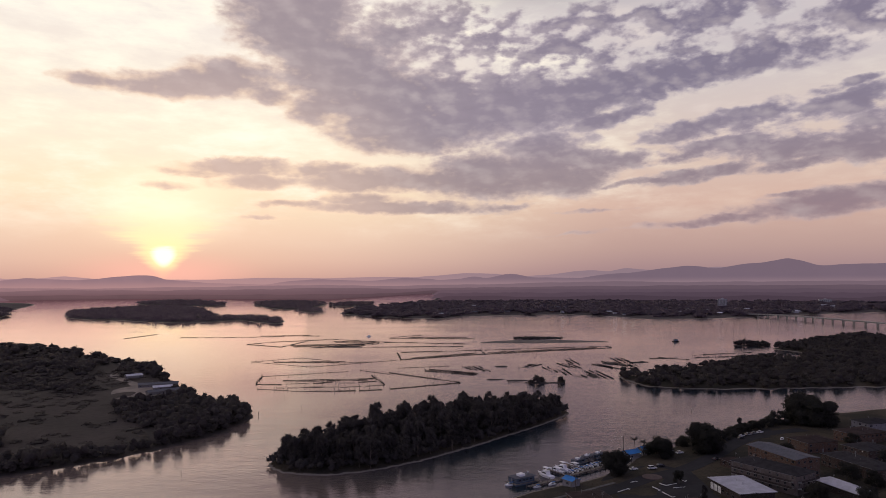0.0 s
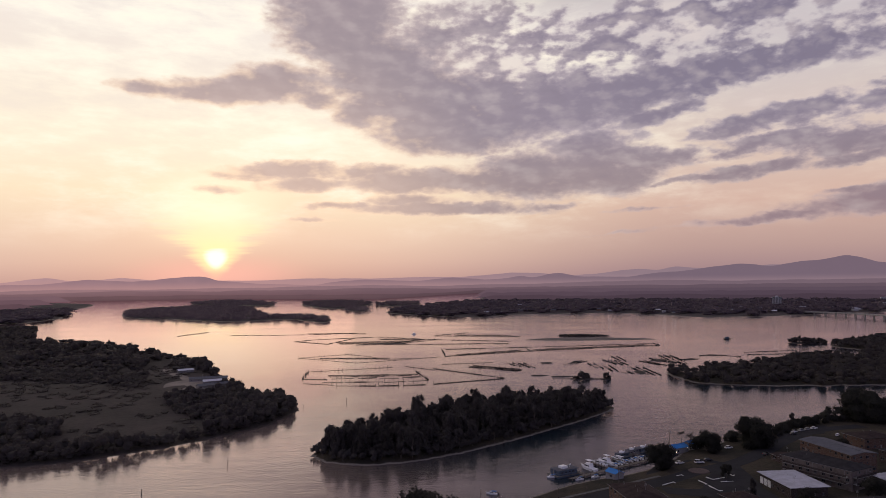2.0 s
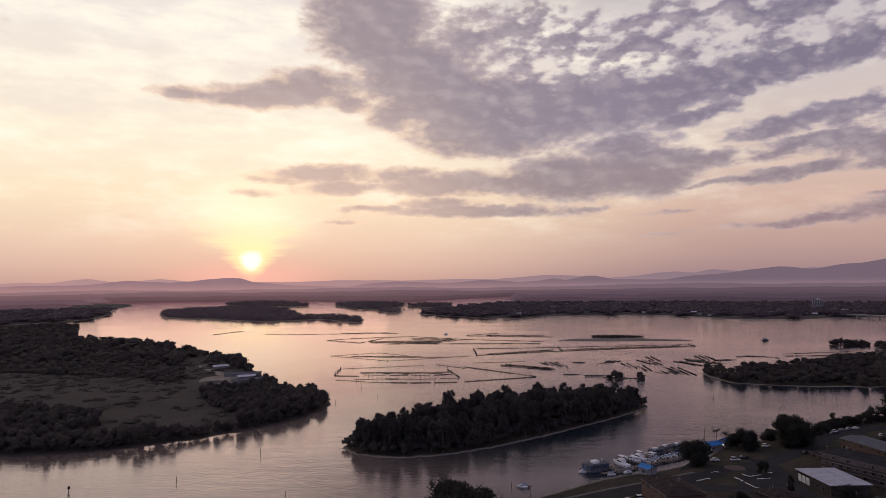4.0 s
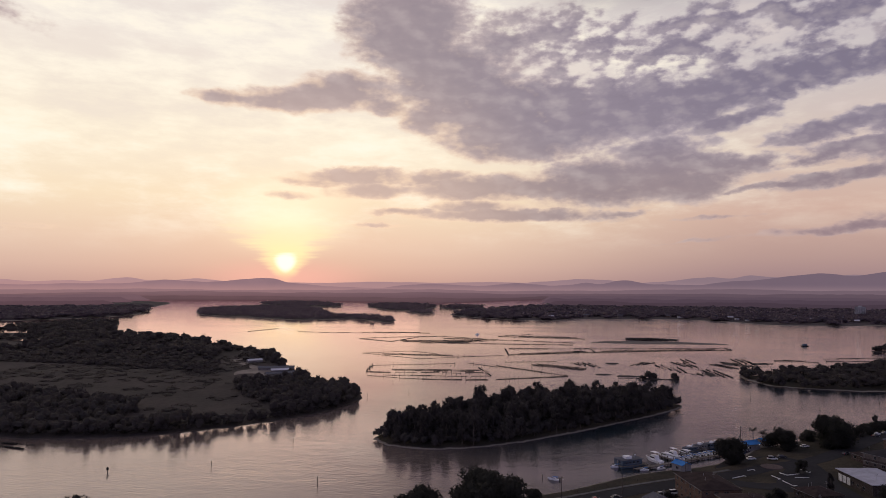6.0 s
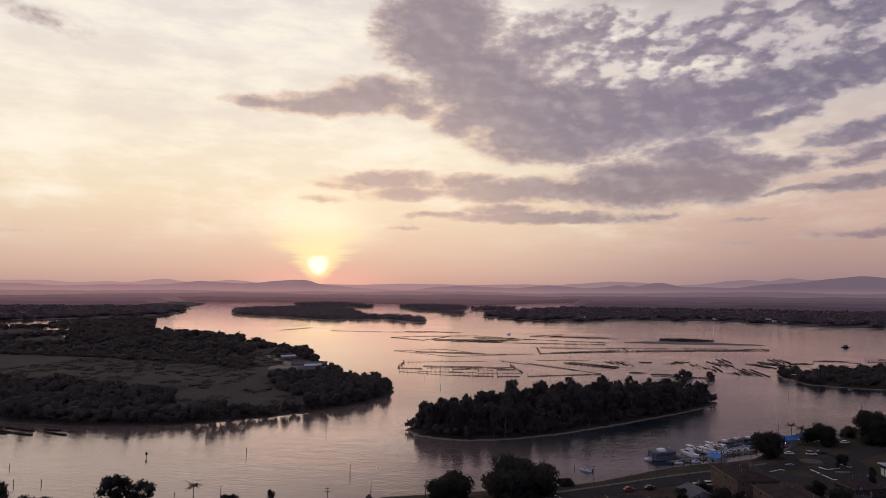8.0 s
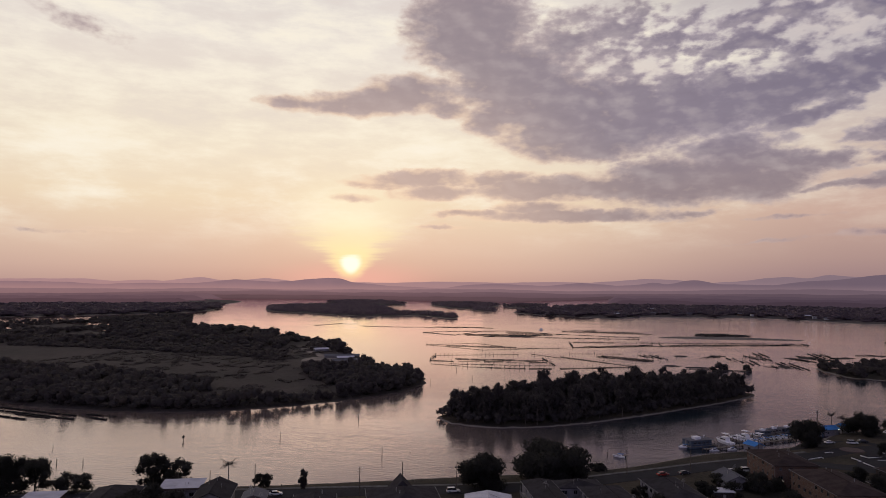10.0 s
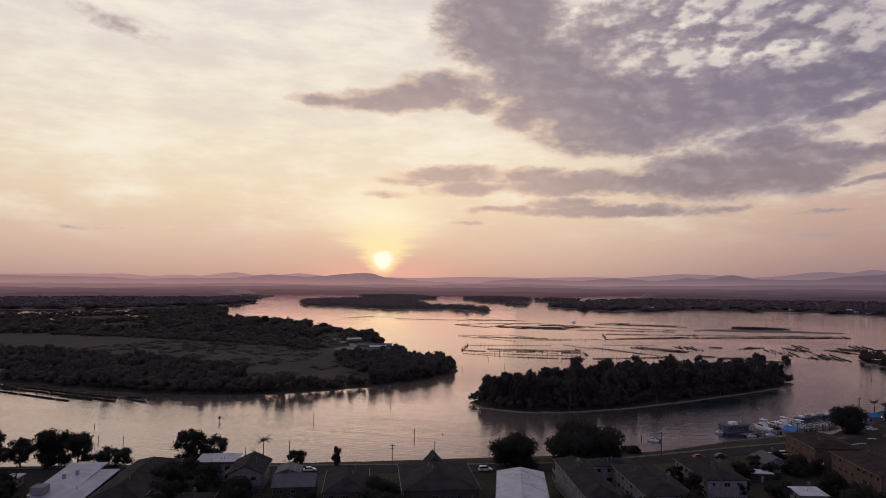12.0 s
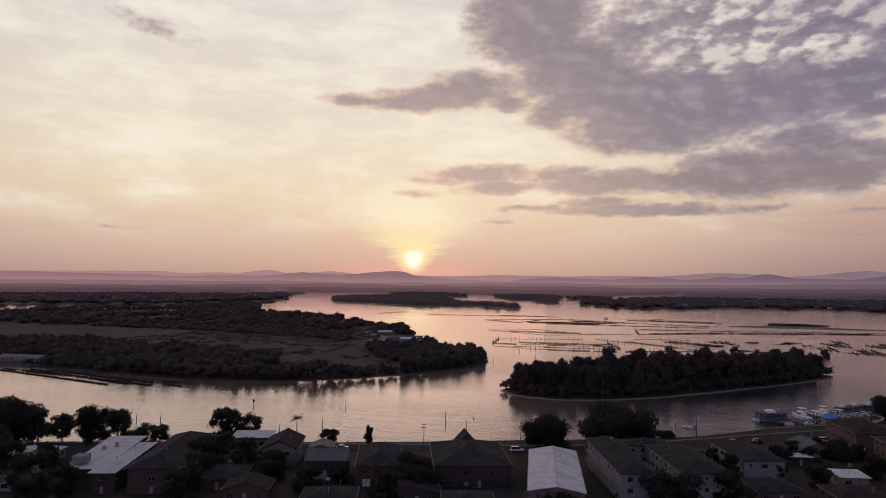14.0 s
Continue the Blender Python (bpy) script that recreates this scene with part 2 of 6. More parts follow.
# ---- materials ----
def material(name, col, rough=0.8, col2=None, scale=1.0, metal=0.0, bump=0.0, bscale=None, spec=0.3, vary=0.0, stretch=(1, 1, 1), fine=None):
    """A surface with two scales of mottling, a fine relief and, with vary, a shade of its own for each object."""
    m = bpy.data.materials.new(name)
    m.use_nodes = True
    n, l, put, math_, ramp, mix, noise_, vec, steps = node_tools(m.node_tree)
    b = n["Principled BSDF"]
    t = n.new("ShaderNodeTexCoord")
    p = vec("MULTIPLY", t.outputs["Object"], stretch).outputs[0]
    c2 = col2 or tuple(c * 0.6 for c in col)
    big = noise_(p, scale, 4, 0.6).outputs["Fac"]
    small = noise_(p, scale * 9, 3, 0.6).outputs["Fac"]
    c = mix(ramp(big, 0.35, 0.68), col, c2)
    c = mix(math_("MULTIPLY", ramp(small, 0.35, 0.75), 0.35), c, tuple(x * 0.65 for x in col))
    if vary:
        o = n.new("ShaderNodeObjectInfo")
        h = n.new("ShaderNodeHueSaturation")
        l.new(c, h.inputs["Color"])
        put(h.inputs["Value"], math_("MULTIPLY_ADD", o.outputs["Random"], 2 * vary, 1 - vary))
        c = h.outputs[0]
    l.new(c, b.inputs["Base Color"])
    put(b.inputs["Roughness"], ramp(small, 0, 1, False, max(rough - 0.1, 0.02), min(rough + 0.1, 1)))
    b.inputs["Metallic"].default_value = metal
    b.inputs["Specular IOR Level"].default_value = spec
    if bump:
        k = n.new("ShaderNodeBump")
        k.inputs["Strength"].default_value, k.inputs["Distance"].default_value = 0.6, bump
        l.new(noise_(p, bscale or scale * 9, 4, 0.6).outputs["Fac"], k.inputs["Height"])
        l.new(k.outputs[0], b.inputs["Normal"])
    return m


def leaf_material(name, col, glow=0.25, vary=0.25, even=0.55):
    m = bpy.data.materials.new(name)
    m.use_nodes = True
    n, l, put, math_, ramp, mix, noise_, vec, steps = node_tools(m.node_tree)
    b = n["Principled BSDF"]
    g = n.new("ShaderNodeNewGeometry")
    o = n.new("ShaderNodeObjectInfo")
    t = n.new("ShaderNodeTexCoord")
    patch = noise_(t.outputs["Object"], 0.05, 2).outputs["Fac"]
    soft = vec("NORMALIZE", vec("ADD", vec("MULTIPLY", g.outputs["Normal"], (0.6, 0.6, 0.6)).outputs[0], (0.0, 0.0, even)).outputs[0]).outputs[0]
    l.new(soft, b.inputs["Normal"])
    c = mix(g.outputs["Random Per Island"], col, tuple(x * y for x, y in zip(col, (1.3, 1.2, 1.0))))
    c = mix(ramp(patch, 0.3, 0.7), c, tuple(x * y for x, y in zip(col, (0.78, 0.72, 0.75))))
    h = n.new("ShaderNodeHueSaturation")
    l.new(c, h.inputs["Color"])
    put(h.inputs["Value"], math_("MULTIPLY_ADD", o.outputs["Random"], 2 * vary, 1 - vary))
    l.new(h.outputs[0], b.inputs["Base Color"])
    b.inputs["Roughness"].default_value, b.inputs["Specular IOR Level"].default_value = 0.7, 0.15
    tr = n.new("ShaderNodeBsdfTranslucent")
    l.new(h.outputs[0], tr.inputs[0])
    ms = n.new("ShaderNodeMixShader")
    ms.inputs[0].default_value = glow
    l.new(b.outputs[0], ms.inputs[1]), l.new(tr.outputs[0], ms.inputs[2]), l.new(ms.outputs[0], n["Material Output"].inputs[0])
    return m


def ground_material(name, grass, dry, sand, sand_top=0.75, scale=0.03):
    """Grass and bare patches, with sand up to the tide line."""
    m = bpy.data.materials.new(name)
    m.use_nodes = True
    n, l, put, math_, ramp, mix, noise_, vec, steps = node_tools(m.node_tree)
    b = n["Principled BSDF"]
    g = n.new("ShaderNodeNewGeometry")
    s = n.new("ShaderNodeSeparateXYZ")
    l.new(g.outputs["Position"], s.inputs[0])
    big = noise_(g.outputs["Position"], scale, 5, 0.6).outputs["Fac"]
    small = noise_(g.outputs["Position"], scale * 22, 4, 0.65).outputs["Fac"]
    c = mix(ramp(big, 0.38, 0.62), grass, dry)
    c = mix(math_("MULTIPLY", ramp(small, 0.4, 0.7), 0.5), c, tuple(x * 0.5 for x in grass))
    tide = math_("ADD", s.outputs[2], math_("MULTIPLY", math_("SUBTRACT", small, 0.5), 0.7))
    c = mix(ramp(tide, sand_top, sand_top - 0.3), c, sand)
    l.new(c, b.inputs["Base Color"])
    b.inputs["Roughness"].default_value, b.inputs["Specular IOR Level"].default_value = 0.95, 0.1
    k = n.new("ShaderNodeBump")
    k.inputs["Strength"].default_value, k.inputs["Distance"].default_value = 0.7, 0.4
    l.new(small, k.inputs["Height"]), l.new(k.outputs[0], b.inputs["Normal"])
    return m


def water_material():
    """Still water: a gloss tinted pink to colour its reflections, by angle, over a body colour."""
    m = bpy.data.materials.new("lake_water")
    m.use_nodes = True
    n, l, put, math_, ramp, mix, noise_, vec, steps = node_tools(m.node_tree)
    n.remove(n["Principled BSDF"])
    p = n.new("ShaderNodeNewGeometry").outputs["Position"]
    drift = noise_(vec("MULTIPLY", p, (0.006, 0.013, 0)).outputs[0], 1.0, 6, 0.62).outputs["Fac"]
    chop = noise_(vec("MULTIPLY", p, (0.28, 0.62, 0)).outputs[0], 1.0, 4, 0.6).outputs["Fac"]
    swell = noise_(vec("MULTIPLY", p, (0.05, 0.10, 0)).outputs[0], 1.0, 4, 0.55).outputs["Fac"]
    h = math_("ADD", math_("MULTIPLY", chop, 0.25), math_("MULTIPLY", swell, 0.40))
    k = n.new("ShaderNodeBump")
    # calm in the lee of the headland, ruffled by the breeze towards the open east
    px = n.new("ShaderNodeSeparateXYZ")
    l.new(p, px.inputs[0])
    breeze = ramp(math_("ADD", px.outputs[0], math_("MULTIPLY", drift, 160)), -60, 190)
    put(k.inputs["Strength"], ramp(drift, 0.35, 0.62, True, 0.5, 1.0))
    # the tide ruffles the western arm
    ruffle = math_("MULTIPLY", ramp(px.outputs[0], -70, -150), ramp(px.outputs[1], 480, 380))
    put(k.inputs["Distance"], math_("MULTIPLY", math_("ADD", math_("MULTIPLY_ADD", breeze, 0.85, 0.26), math_("MULTIPLY", ruffle, 0.30)), math_("ADD", ramp(px.outputs[1], 430, 700, True, 1.0, 0.6), ramp(px.outputs[1], 900, 2200, True, 0.0, 1.0))))
    l.new(h, k.inputs["Height"])
    body = n.new("ShaderNodeBsdfDiffuse")
    # body colour painted paler westwards to lift its brightness, dark blue-green to the east
    lift_x = math_("ADD", px.outputs[0], math_("MULTIPLY", math_("SUBTRACT", drift, 0.5), 120))
    l.new(mix(ramp(lift_x, -110, 30), (0.19, 0.15, 0.125), mix(ramp(drift, 0.35, 0.65), (0.012, 0.024, 0.032), (0.020, 0.030, 0.038))), body.inputs["Color"])
    gloss = n.new("ShaderNodeBsdfGlossy")
    # evening pink put into the gloss colour
    gloss.inputs["Color"].default_value = (0.97, 0.86, 0.89, 1)
    put(gloss.inputs["Roughness"], ramp(drift, 0.3, 0.7, True, 0.03, 0.07))
    f = n.new("ShaderNodeFresnel")
    f.inputs["IOR"].default_value = 1.33
    l.new(k.outputs[0], gloss.inputs["Normal"]), l.new(k.outputs[0], f.inputs["Normal"])
    ms = n.new("ShaderNodeMixShader")
    # mirror share raised on the western arm, to brighten its reflection
    put(ms.inputs[0], math_("MULTIPLY", f.outputs[0], math_("MULTIPLY_ADD", math_("MULTIPLY", ramp(lift_x, 20, -120), ramp(px.outputs[1], 470, 380)), 0.42, 1.10), clamp=True)), l.new(body.outputs[0], ms.inputs[1]), l.new(gloss.outputs[0], ms.inputs[2])
    l.new(ms.outputs[0], n["Material Output"].inputs[0])
    return m


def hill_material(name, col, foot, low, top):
    """Far hills as a plain distant backdrop: evening haze painted into a glowing colour."""
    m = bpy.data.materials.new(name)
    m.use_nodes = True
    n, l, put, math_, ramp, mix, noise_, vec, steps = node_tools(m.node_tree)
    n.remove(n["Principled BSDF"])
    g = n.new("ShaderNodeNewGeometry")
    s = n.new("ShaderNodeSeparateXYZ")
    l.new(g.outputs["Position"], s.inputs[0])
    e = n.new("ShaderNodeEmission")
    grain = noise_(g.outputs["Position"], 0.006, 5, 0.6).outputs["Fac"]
    # painted warmer towards the sun's side
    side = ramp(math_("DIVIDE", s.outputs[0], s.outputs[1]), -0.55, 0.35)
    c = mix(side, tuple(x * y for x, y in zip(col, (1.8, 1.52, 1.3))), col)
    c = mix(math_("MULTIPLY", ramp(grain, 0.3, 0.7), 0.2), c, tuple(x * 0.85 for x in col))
    # paler haze painted over the foot, fading out upwards
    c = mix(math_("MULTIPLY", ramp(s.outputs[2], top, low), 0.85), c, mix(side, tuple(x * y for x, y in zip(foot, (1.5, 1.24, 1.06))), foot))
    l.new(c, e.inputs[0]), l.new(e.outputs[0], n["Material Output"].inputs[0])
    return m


M_WATER = water_material()
M_BED = material("lake_bed", (0.10, 0.09, 0.07), 0.95, scale=0.02)
M_GRASS = ground_material("shore_grass", (0.034, 0.032, 0.025), (0.070, 0.058, 0.041), (0.20, 0.175, 0.15), 0.6)
M_SANDBAR = ground_material("wet_sandbar", (0.16, 0.14, 0.125), (0.22, 0.19, 0.165), (0.24, 0.21, 0.18), 0.3, 0.03)
M_MARSH = ground_material("salt_marsh", (0.054, 0.048, 0.043), (0.072, 0.060, 0.055), (0.085, 0.07, 0.06), 0.45, 0.012)
M_FARLAND = ground_material("far_lowland", (0.07, 0.061, 0.062), (0.10, 0.085, 0.08), (0.30, 0.26, 0.21), 0.5, 0.004)
M_LEAF = leaf_material("eucalypt_leaves", (0.076, 0.070, 0.067), 0.55, 0.25, 0.3)
# darker leaf copy for the town; the paler headland leaves carry sun glare
M_TOWNLEAF = leaf_material("darkened_town_leaves", (0.036, 0.037, 0.032), 0.4)
M_OAK = leaf_material("swamp_oak_foliage", (0.062, 0.058, 0.058), 0.4)
M_MANGROVE = leaf_material("mangrove_foliage", (0.085, 0.078, 0.075), 0.55, 0.25, 0.3)
# evening haze painted in: paler, more violet and more translucent than real leaves
M_FARWOOD = leaf_material("far_forest_hazed", (0.17, 0.145, 0.175), 0.7, 0.15, 0.5)
M_BARK = material("grey_bark", (0.12, 0.10, 0.085), 0.9, scale=2.0, bump=0.03)


# ---- mesh tools ----
def raw(name, V, F, mat, parent=None, smooth=False, label=""):
    """One mesh object from vertex and face arrays (faces all of one size)."""
    V, F = np.asarray(V, np.float32).reshape(-1, 3), np.asarray(F, np.int32)
    k = F.shape[1]
    me = bpy.data.meshes.new(name)
    me.vertices.add(len(V))
    me.vertices.foreach_set("co", V.ravel())
    me.loops.add(F.size)
    me.loops.foreach_set("vertex_index", F.ravel())
    me.polygons.add(len(F))
    me.polygons.foreach_set("loop_start", np.arange(0, F.size, k, dtype=np.int32))
    me.polygons.foreach_set("use_smooth", np.full(len(F), smooth))
    me.update(calc_edges=True)
    me.materials.append(mat)
    ob = new(name, me)
    ob.parent = parent
    if label:
        tagged(ob, label)
    return ob


def spline(P, closed=True, k=6):
    """A smooth line through control points."""
    P = np.asarray(P, float)
    N, out_ = len(P), []
    for i in range(N if closed else N - 1):
        a, b, c, d = (P[(i + j) % N] if closed else P[min(max(i + j, 0), N - 1)] for j in (-1, 0, 1, 2))
        for u in np.linspace(0, 1, k, endpoint=False):
            out_.append(0.5 * (2 * b + (c - a) * u + (2 * a - 5 * b + 4 * c - d) * u * u + (3 * b - a - 3 * c + d) * u ** 3))
    if not closed:
        out_.append(P[-1])
    return np.array(out_)


def depth_in(X, Y, poly):
    """Signed distance to a closed outline, positive inside."""
    P = np.asarray(poly)
    best, inside = np.full(X.shape, 1e18), np.zeros(X.shape, bool)
    for (x0, y0), (x1, y1) in zip(P, np.roll(P, -1, 0)):
        ex, ey = x1 - x0, y1 - y0
        u = np.clip(((X - x0) * ex + (Y - y0) * ey) / (ex * ex + ey * ey + 1e-9), 0, 1)
        best = np.minimum(best, (X - x0 - u * ex) ** 2 + (Y - y0 - u * ey) ** 2)
        if y0 != y1:
            inside ^= ((y0 > Y) != (y1 > Y)) & (X < ex * (Y - y0) / (y1 - y0) + x0)
    return np.where(inside, 1, -1) * np.sqrt(best)


def wobble(X, Y, s, seed=0):
    """Cheap smooth noise of wavelength s, about -1 to 1."""
    r = np.random.RandomState(seed)
    v = np.zeros(X.shape)
    for i in range(6):
        a, ph, w = r.uniform(0, 6.28), r.uniform(0, 6.28), r.uniform(0.6, 1.9)
        v += np.sin((X * np.cos(a) + Y * np.sin(a)) * 6.28 * w / s + ph)
    return v / 3.2


def landmass(name, outline, xs, ys, rise, mat, ragged=3.0, beach=4.0, label="", seed=0, extra=None):
    """Land over the grid xs, ys inside the outline: a low beach, then rise metres inland. Returns object and outline."""
    poly = spline(outline)
    X, Y = np.meshgrid(xs, ys)
    D = depth_in(X, Y, poly) + ragged * (0.6 * wobble(X, Y, ragged * 8, seed) + 0.4 * wobble(X, Y, ragged * 3, seed + 1))
    Z = np.interp(D, [-3 * beach, 0, beach, beach * 5], [-1.6, -0.02, 0.8, rise])
    Z += np.where(D > beach, 0.12 * rise * wobble(X, Y, 60, seed + 2) * np.clip((D - beach) / 30, 0, 1), 0)
    if extra is not None:
        Z = extra(X, Y, D, Z)
    ny, nx = X.shape
    idx = np.arange(nx * ny).reshape(ny, nx)
    F = np.stack([idx[:-1, :-1], idx[:-1, 1:], idx[1:, 1:], idx[1:, :-1]], -1).reshape(-1, 4)
    F = F[Z.ravel()[F].max(1) > -1.5]
    used, inv = np.unique(F, return_inverse=True)
    V = np.stack([X, Y, Z], -1).reshape(-1, 3)[used]
    ob = raw(name, V, inv.reshape(-1, 4), mat, smooth=True)
    return tagged(ob, label, "land", kind="structure"), poly


def scatter(poly, step, seed, margin=2.0, keep=None):
    """Jittered places inside an outline."""
    r = np.random.RandomState(seed)
    lo, hi = poly.min(0), poly.max(0)
    X, Y = np.meshgrid(np.arange(lo[0], hi[0], step), np.arange(lo[1], hi[1], step))
    X = X + r.uniform(-0.45, 0.45, X.shape) * step
    Y = Y + r.uniform(-0.45, 0.45, Y.shape) * step
    D = depth_in(X, Y, poly)
    ok = D > margin
    if keep is not None:
        ok &= keep(X, Y, D)
    return np.stack([X[ok], Y[ok], D[ok]], -1)


# ---- lake ----
a = np.linspace(0, 2 * math.pi, 97)[:-1]
rings = np.array([0.0, 60, 200, 500, 1000, 2000, 3200, 4985])


def disc(name, z, mat):
    V = [(0, 0, z)] + [(r * math.sin(t), r * math.cos(t), z) for r in rings[1:] for t in a]
    F = [(0, 0, 1 + (i + 1) % 96, 1 + i) for i in range(96)]
    tri = [(0, 1 + (i + 1) % 96, 1 + i) for i in range(96)]
    quad = [(1 + k * 96 + i, 1 + k * 96 + (i + 1) % 96, 1 + (k + 1) * 96 + (i + 1) % 96, 1 + (k + 1) * 96 + i) for k in range(len(rings) - 2) for i in range(96)]
    me = bpy.data.meshes.new(name)
    me.from_pydata(V, [], tri + quad)
    me.materials.append(mat)
    me.update()
    bm = bmesh.new()
    bm.from_mesh(me)
    bmesh.ops.recalc_face_normals(bm, faces=bm.faces)
    if bm.faces[0].normal.z < 0:
        bmesh.ops.reverse_faces(bm, faces=bm.faces)
    bm.to_mesh(me)
    bm.free()
    return new(name, me)


tagged(disc("ground", -2.5, M_BED), "sandy lake bed under the whole lagoon", "ground", kind="structure")
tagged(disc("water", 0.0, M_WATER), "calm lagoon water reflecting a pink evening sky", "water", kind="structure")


def grid(a_, b_, s):
    return np.arange(a_, b_ + s, s)


HEAD = [(-2500, 300), (-1200, 322), (-600, 340), (-428, 347), (-375, 351), (-332, 343), (-282, 342), (-250, 349), (-218, 363), (-184, 396), (-160, 428), (-144, 462),
        (-140, 505), (-152, 540), (-180, 556), (-215, 598), (-250, 650), (-320, 775), (-405, 865), (-525, 980), (-612, 1062), (-700, 1090),
        (-800, 1170), (-990, 1445), (-1070, 1330), (-1050, 1120), (-1090, 1000), (-1130, 900), (-1350, 820), (-1800, 740), (-2500, 700)]
ISLAND = [(-95, 377), (-84, 363), (-64, 357), (-42, 363), (-18, 379), (8, 405), (36, 437), (66, 474), (92, 513), (88, 524), (70, 523), (34, 520),
          (0, 505), (-30, 478), (-58, 450), (-80, 415), (-92, 392)]
RIGHT = [(178, 706), (180, 672), (192, 634), (250, 619), (374, 624), (620, 640), (1000, 700), (1150, 900), (1150, 1250), (800, 1190), (640, 1120),
         (540, 1045), (480, 985), (455, 960), (470, 900), (430, 840), (412, 812), (400, 850), (350, 812), (298, 778), (240, 738), (205, 712)]
FARISLE = [(-1052, 1930), (-937, 1810), (-847, 1775), (-648, 1640), (-573, 1653), (-510, 1712), (-414, 1614), (-383, 1571), (-385, 1680), (-480, 1830),
           (-600, 1880), (-680, 2050), (-820, 2350), (-1000, 2600), (-1150, 2500), (-1200, 2250)]
SHORE = [(-4200, -300), (-1500, -60), (-700, 40), (-400, 125), (-233, 188), (-190, 206), (-132, 228), (-94, 244), (-59, 261), (-18, 280), (8, 296), (31, 319),
         (49, 333), (69, 344), (90, 362), (106, 387), (120, 399), (136, 412), (152, 431), (182, 453), (208, 468), (244, 491), (292, 509),
         (380, 530), (700, 545), (1500, 500), (4300, 300), (3500, -3200), (0, -4700), (-3500, -3200)]
near_x = np.concatenate([np.arange(-4300, -460, 160.0), grid(-450, 460, 3.0), np.arange(480, 4400, 160.0)])
near_y = np.concatenate([np.arange(-4800, 20, 160.0), grid(30, 590, 3.0), np.arange(610, 800, 100.0)])


def town_level(X, Y, D, Z):
    # the town's ground is made level for roads and houses
    return np.where(D > 0, np.interp(D, [0, 4, 12, 40, 120, 400], [0, 1.0, 1.9, 2.4, 4.0, 10.0]), Z)


landmass("ground_town", SHORE, near_x, near_y, 3.0, M_GRASS, 0.8, 4.0, "grassy town shore sloping to the water", 3, town_level)
_, head = landmass("ground_headland", HEAD, np.concatenate([np.arange(-2600, -1300, 30.0), grid(-1300, -120, 5.0)]), grid(290, 1480, 5.0), 2.2, M_MARSH, 4.0, 3.0,
                   "flat marshy headland with grass and scrub", 5)
_, isle = landmass("ground_island", ISLAND, grid(-115, 115, 2.0), grid(335, 545, 2.0), 1.6, M_GRASS, 1.2, 2.2, "low wooded island with a sandy edge", 7)
_, right = landmass("ground_reserve", RIGHT, grid(150, 1180, 6.0), grid(590, 1270, 6.0), 2.0, M_GRASS, 4.0, 4.0, "wooded shore with a pale beach", 9)
_, farisle = landmass("ground_far_island", FARISLE, grid(-1250, -350, 10.0), grid(1540, 2650, 10.0), 3.0, M_FARLAND, 8.0, 8.0, "long low wooded island", 11)
far_polys = [farisle]
for nm, pts_, st in (
        ("ground_islet", [(-1330, 3000), (-1100, 2800), (-893, 2702), (-900, 2860), (-1150, 3250), (-1330, 3300)], 20),
        ("ground_islet", [(-800, 2929), (-609, 2449), (-506, 2343), (-470, 2500), (-491, 2870), (-673, 3116)], 20),
        ("ground_islet", [(-487, 2297), (-410, 2110), (-379, 2163), (-420, 2320)], 12),
        ("ground_islet", [(-447, 2680), (-336, 2520), (-276, 2828), (-400, 2860)], 15),
        ("ground_peninsula", [(-1799, 3036), (-1500, 2400), (-1242, 1946), (-1161, 1689), (-1246, 1440), (-1513, 1180), (-2600, 900), (-4000, 1500), (-3300, 3300), (-2600, 3500), (-2100, 3300)], 30),
        ("ground_far_town", [(-293, 2013), (-206, 1880), (-123, 1788), (-6, 1749), (69, 1845), (224, 1882), (334, 1897), (434, 1798), (497, 1665), (635, 1672), (760, 1720),
                             (849, 1770), (1026, 1840), (1215, 1899), (1800, 1950), (3500, 2300), (4300, 2400), (3500, 3500), (2000, 4500), (1000, 4820), (0, 4880), (-40, 4550),
                             (-40, 3402), (-150, 2800), (-290, 2230)], 30)):
    pts_ = np.array(pts_, float)
    lo, hi = pts_.min(0) - 60, pts_.max(0) + 60
    _, pl = landmass(nm, pts_, grid(lo[0], hi[0], st), grid(lo[1], hi[1], st), 3.0, M_FARLAND, st * 0.5, 8.0, "low wooded land across the lagoon", 13 + len(far_polys))
    far_polys.append(pl)


# ---- woods ----
def leaves(r, centres, radii, per, size, near=0.5):
    """Leaf tufts (small bent quads) over a set of round lobes."""
    C = np.repeat(centres, per, 0)
    R_ = np.repeat(radii, per, 0)
    d = r.normal(size=(len(C), 3))
    d /= np.linalg.norm(d, axis=1, keepdims=True)
    P = C + d * R_ * r.uniform(near, 1.12, (len(C), 1))
    u = r.normal(size=(len(C), 3))
    u /= np.linalg.norm(u, axis=1, keepdims=True)
    w = np.cross(u, d + 0.35 * r.normal(size=(len(C), 3)))
    w /= np.linalg.norm(w, axis=1, keepdims=True) + 1e-6
    s = size * r.uniform(0.55, 1.3, (len(C), 1))
    V = np.stack([P - u * s, P + w * s * 0.55, P + u * s, P - w * s * 0.6], 1).reshape(-1, 3)
    return V, np.arange(len(V)).reshape(-1, 4)


BALL = None


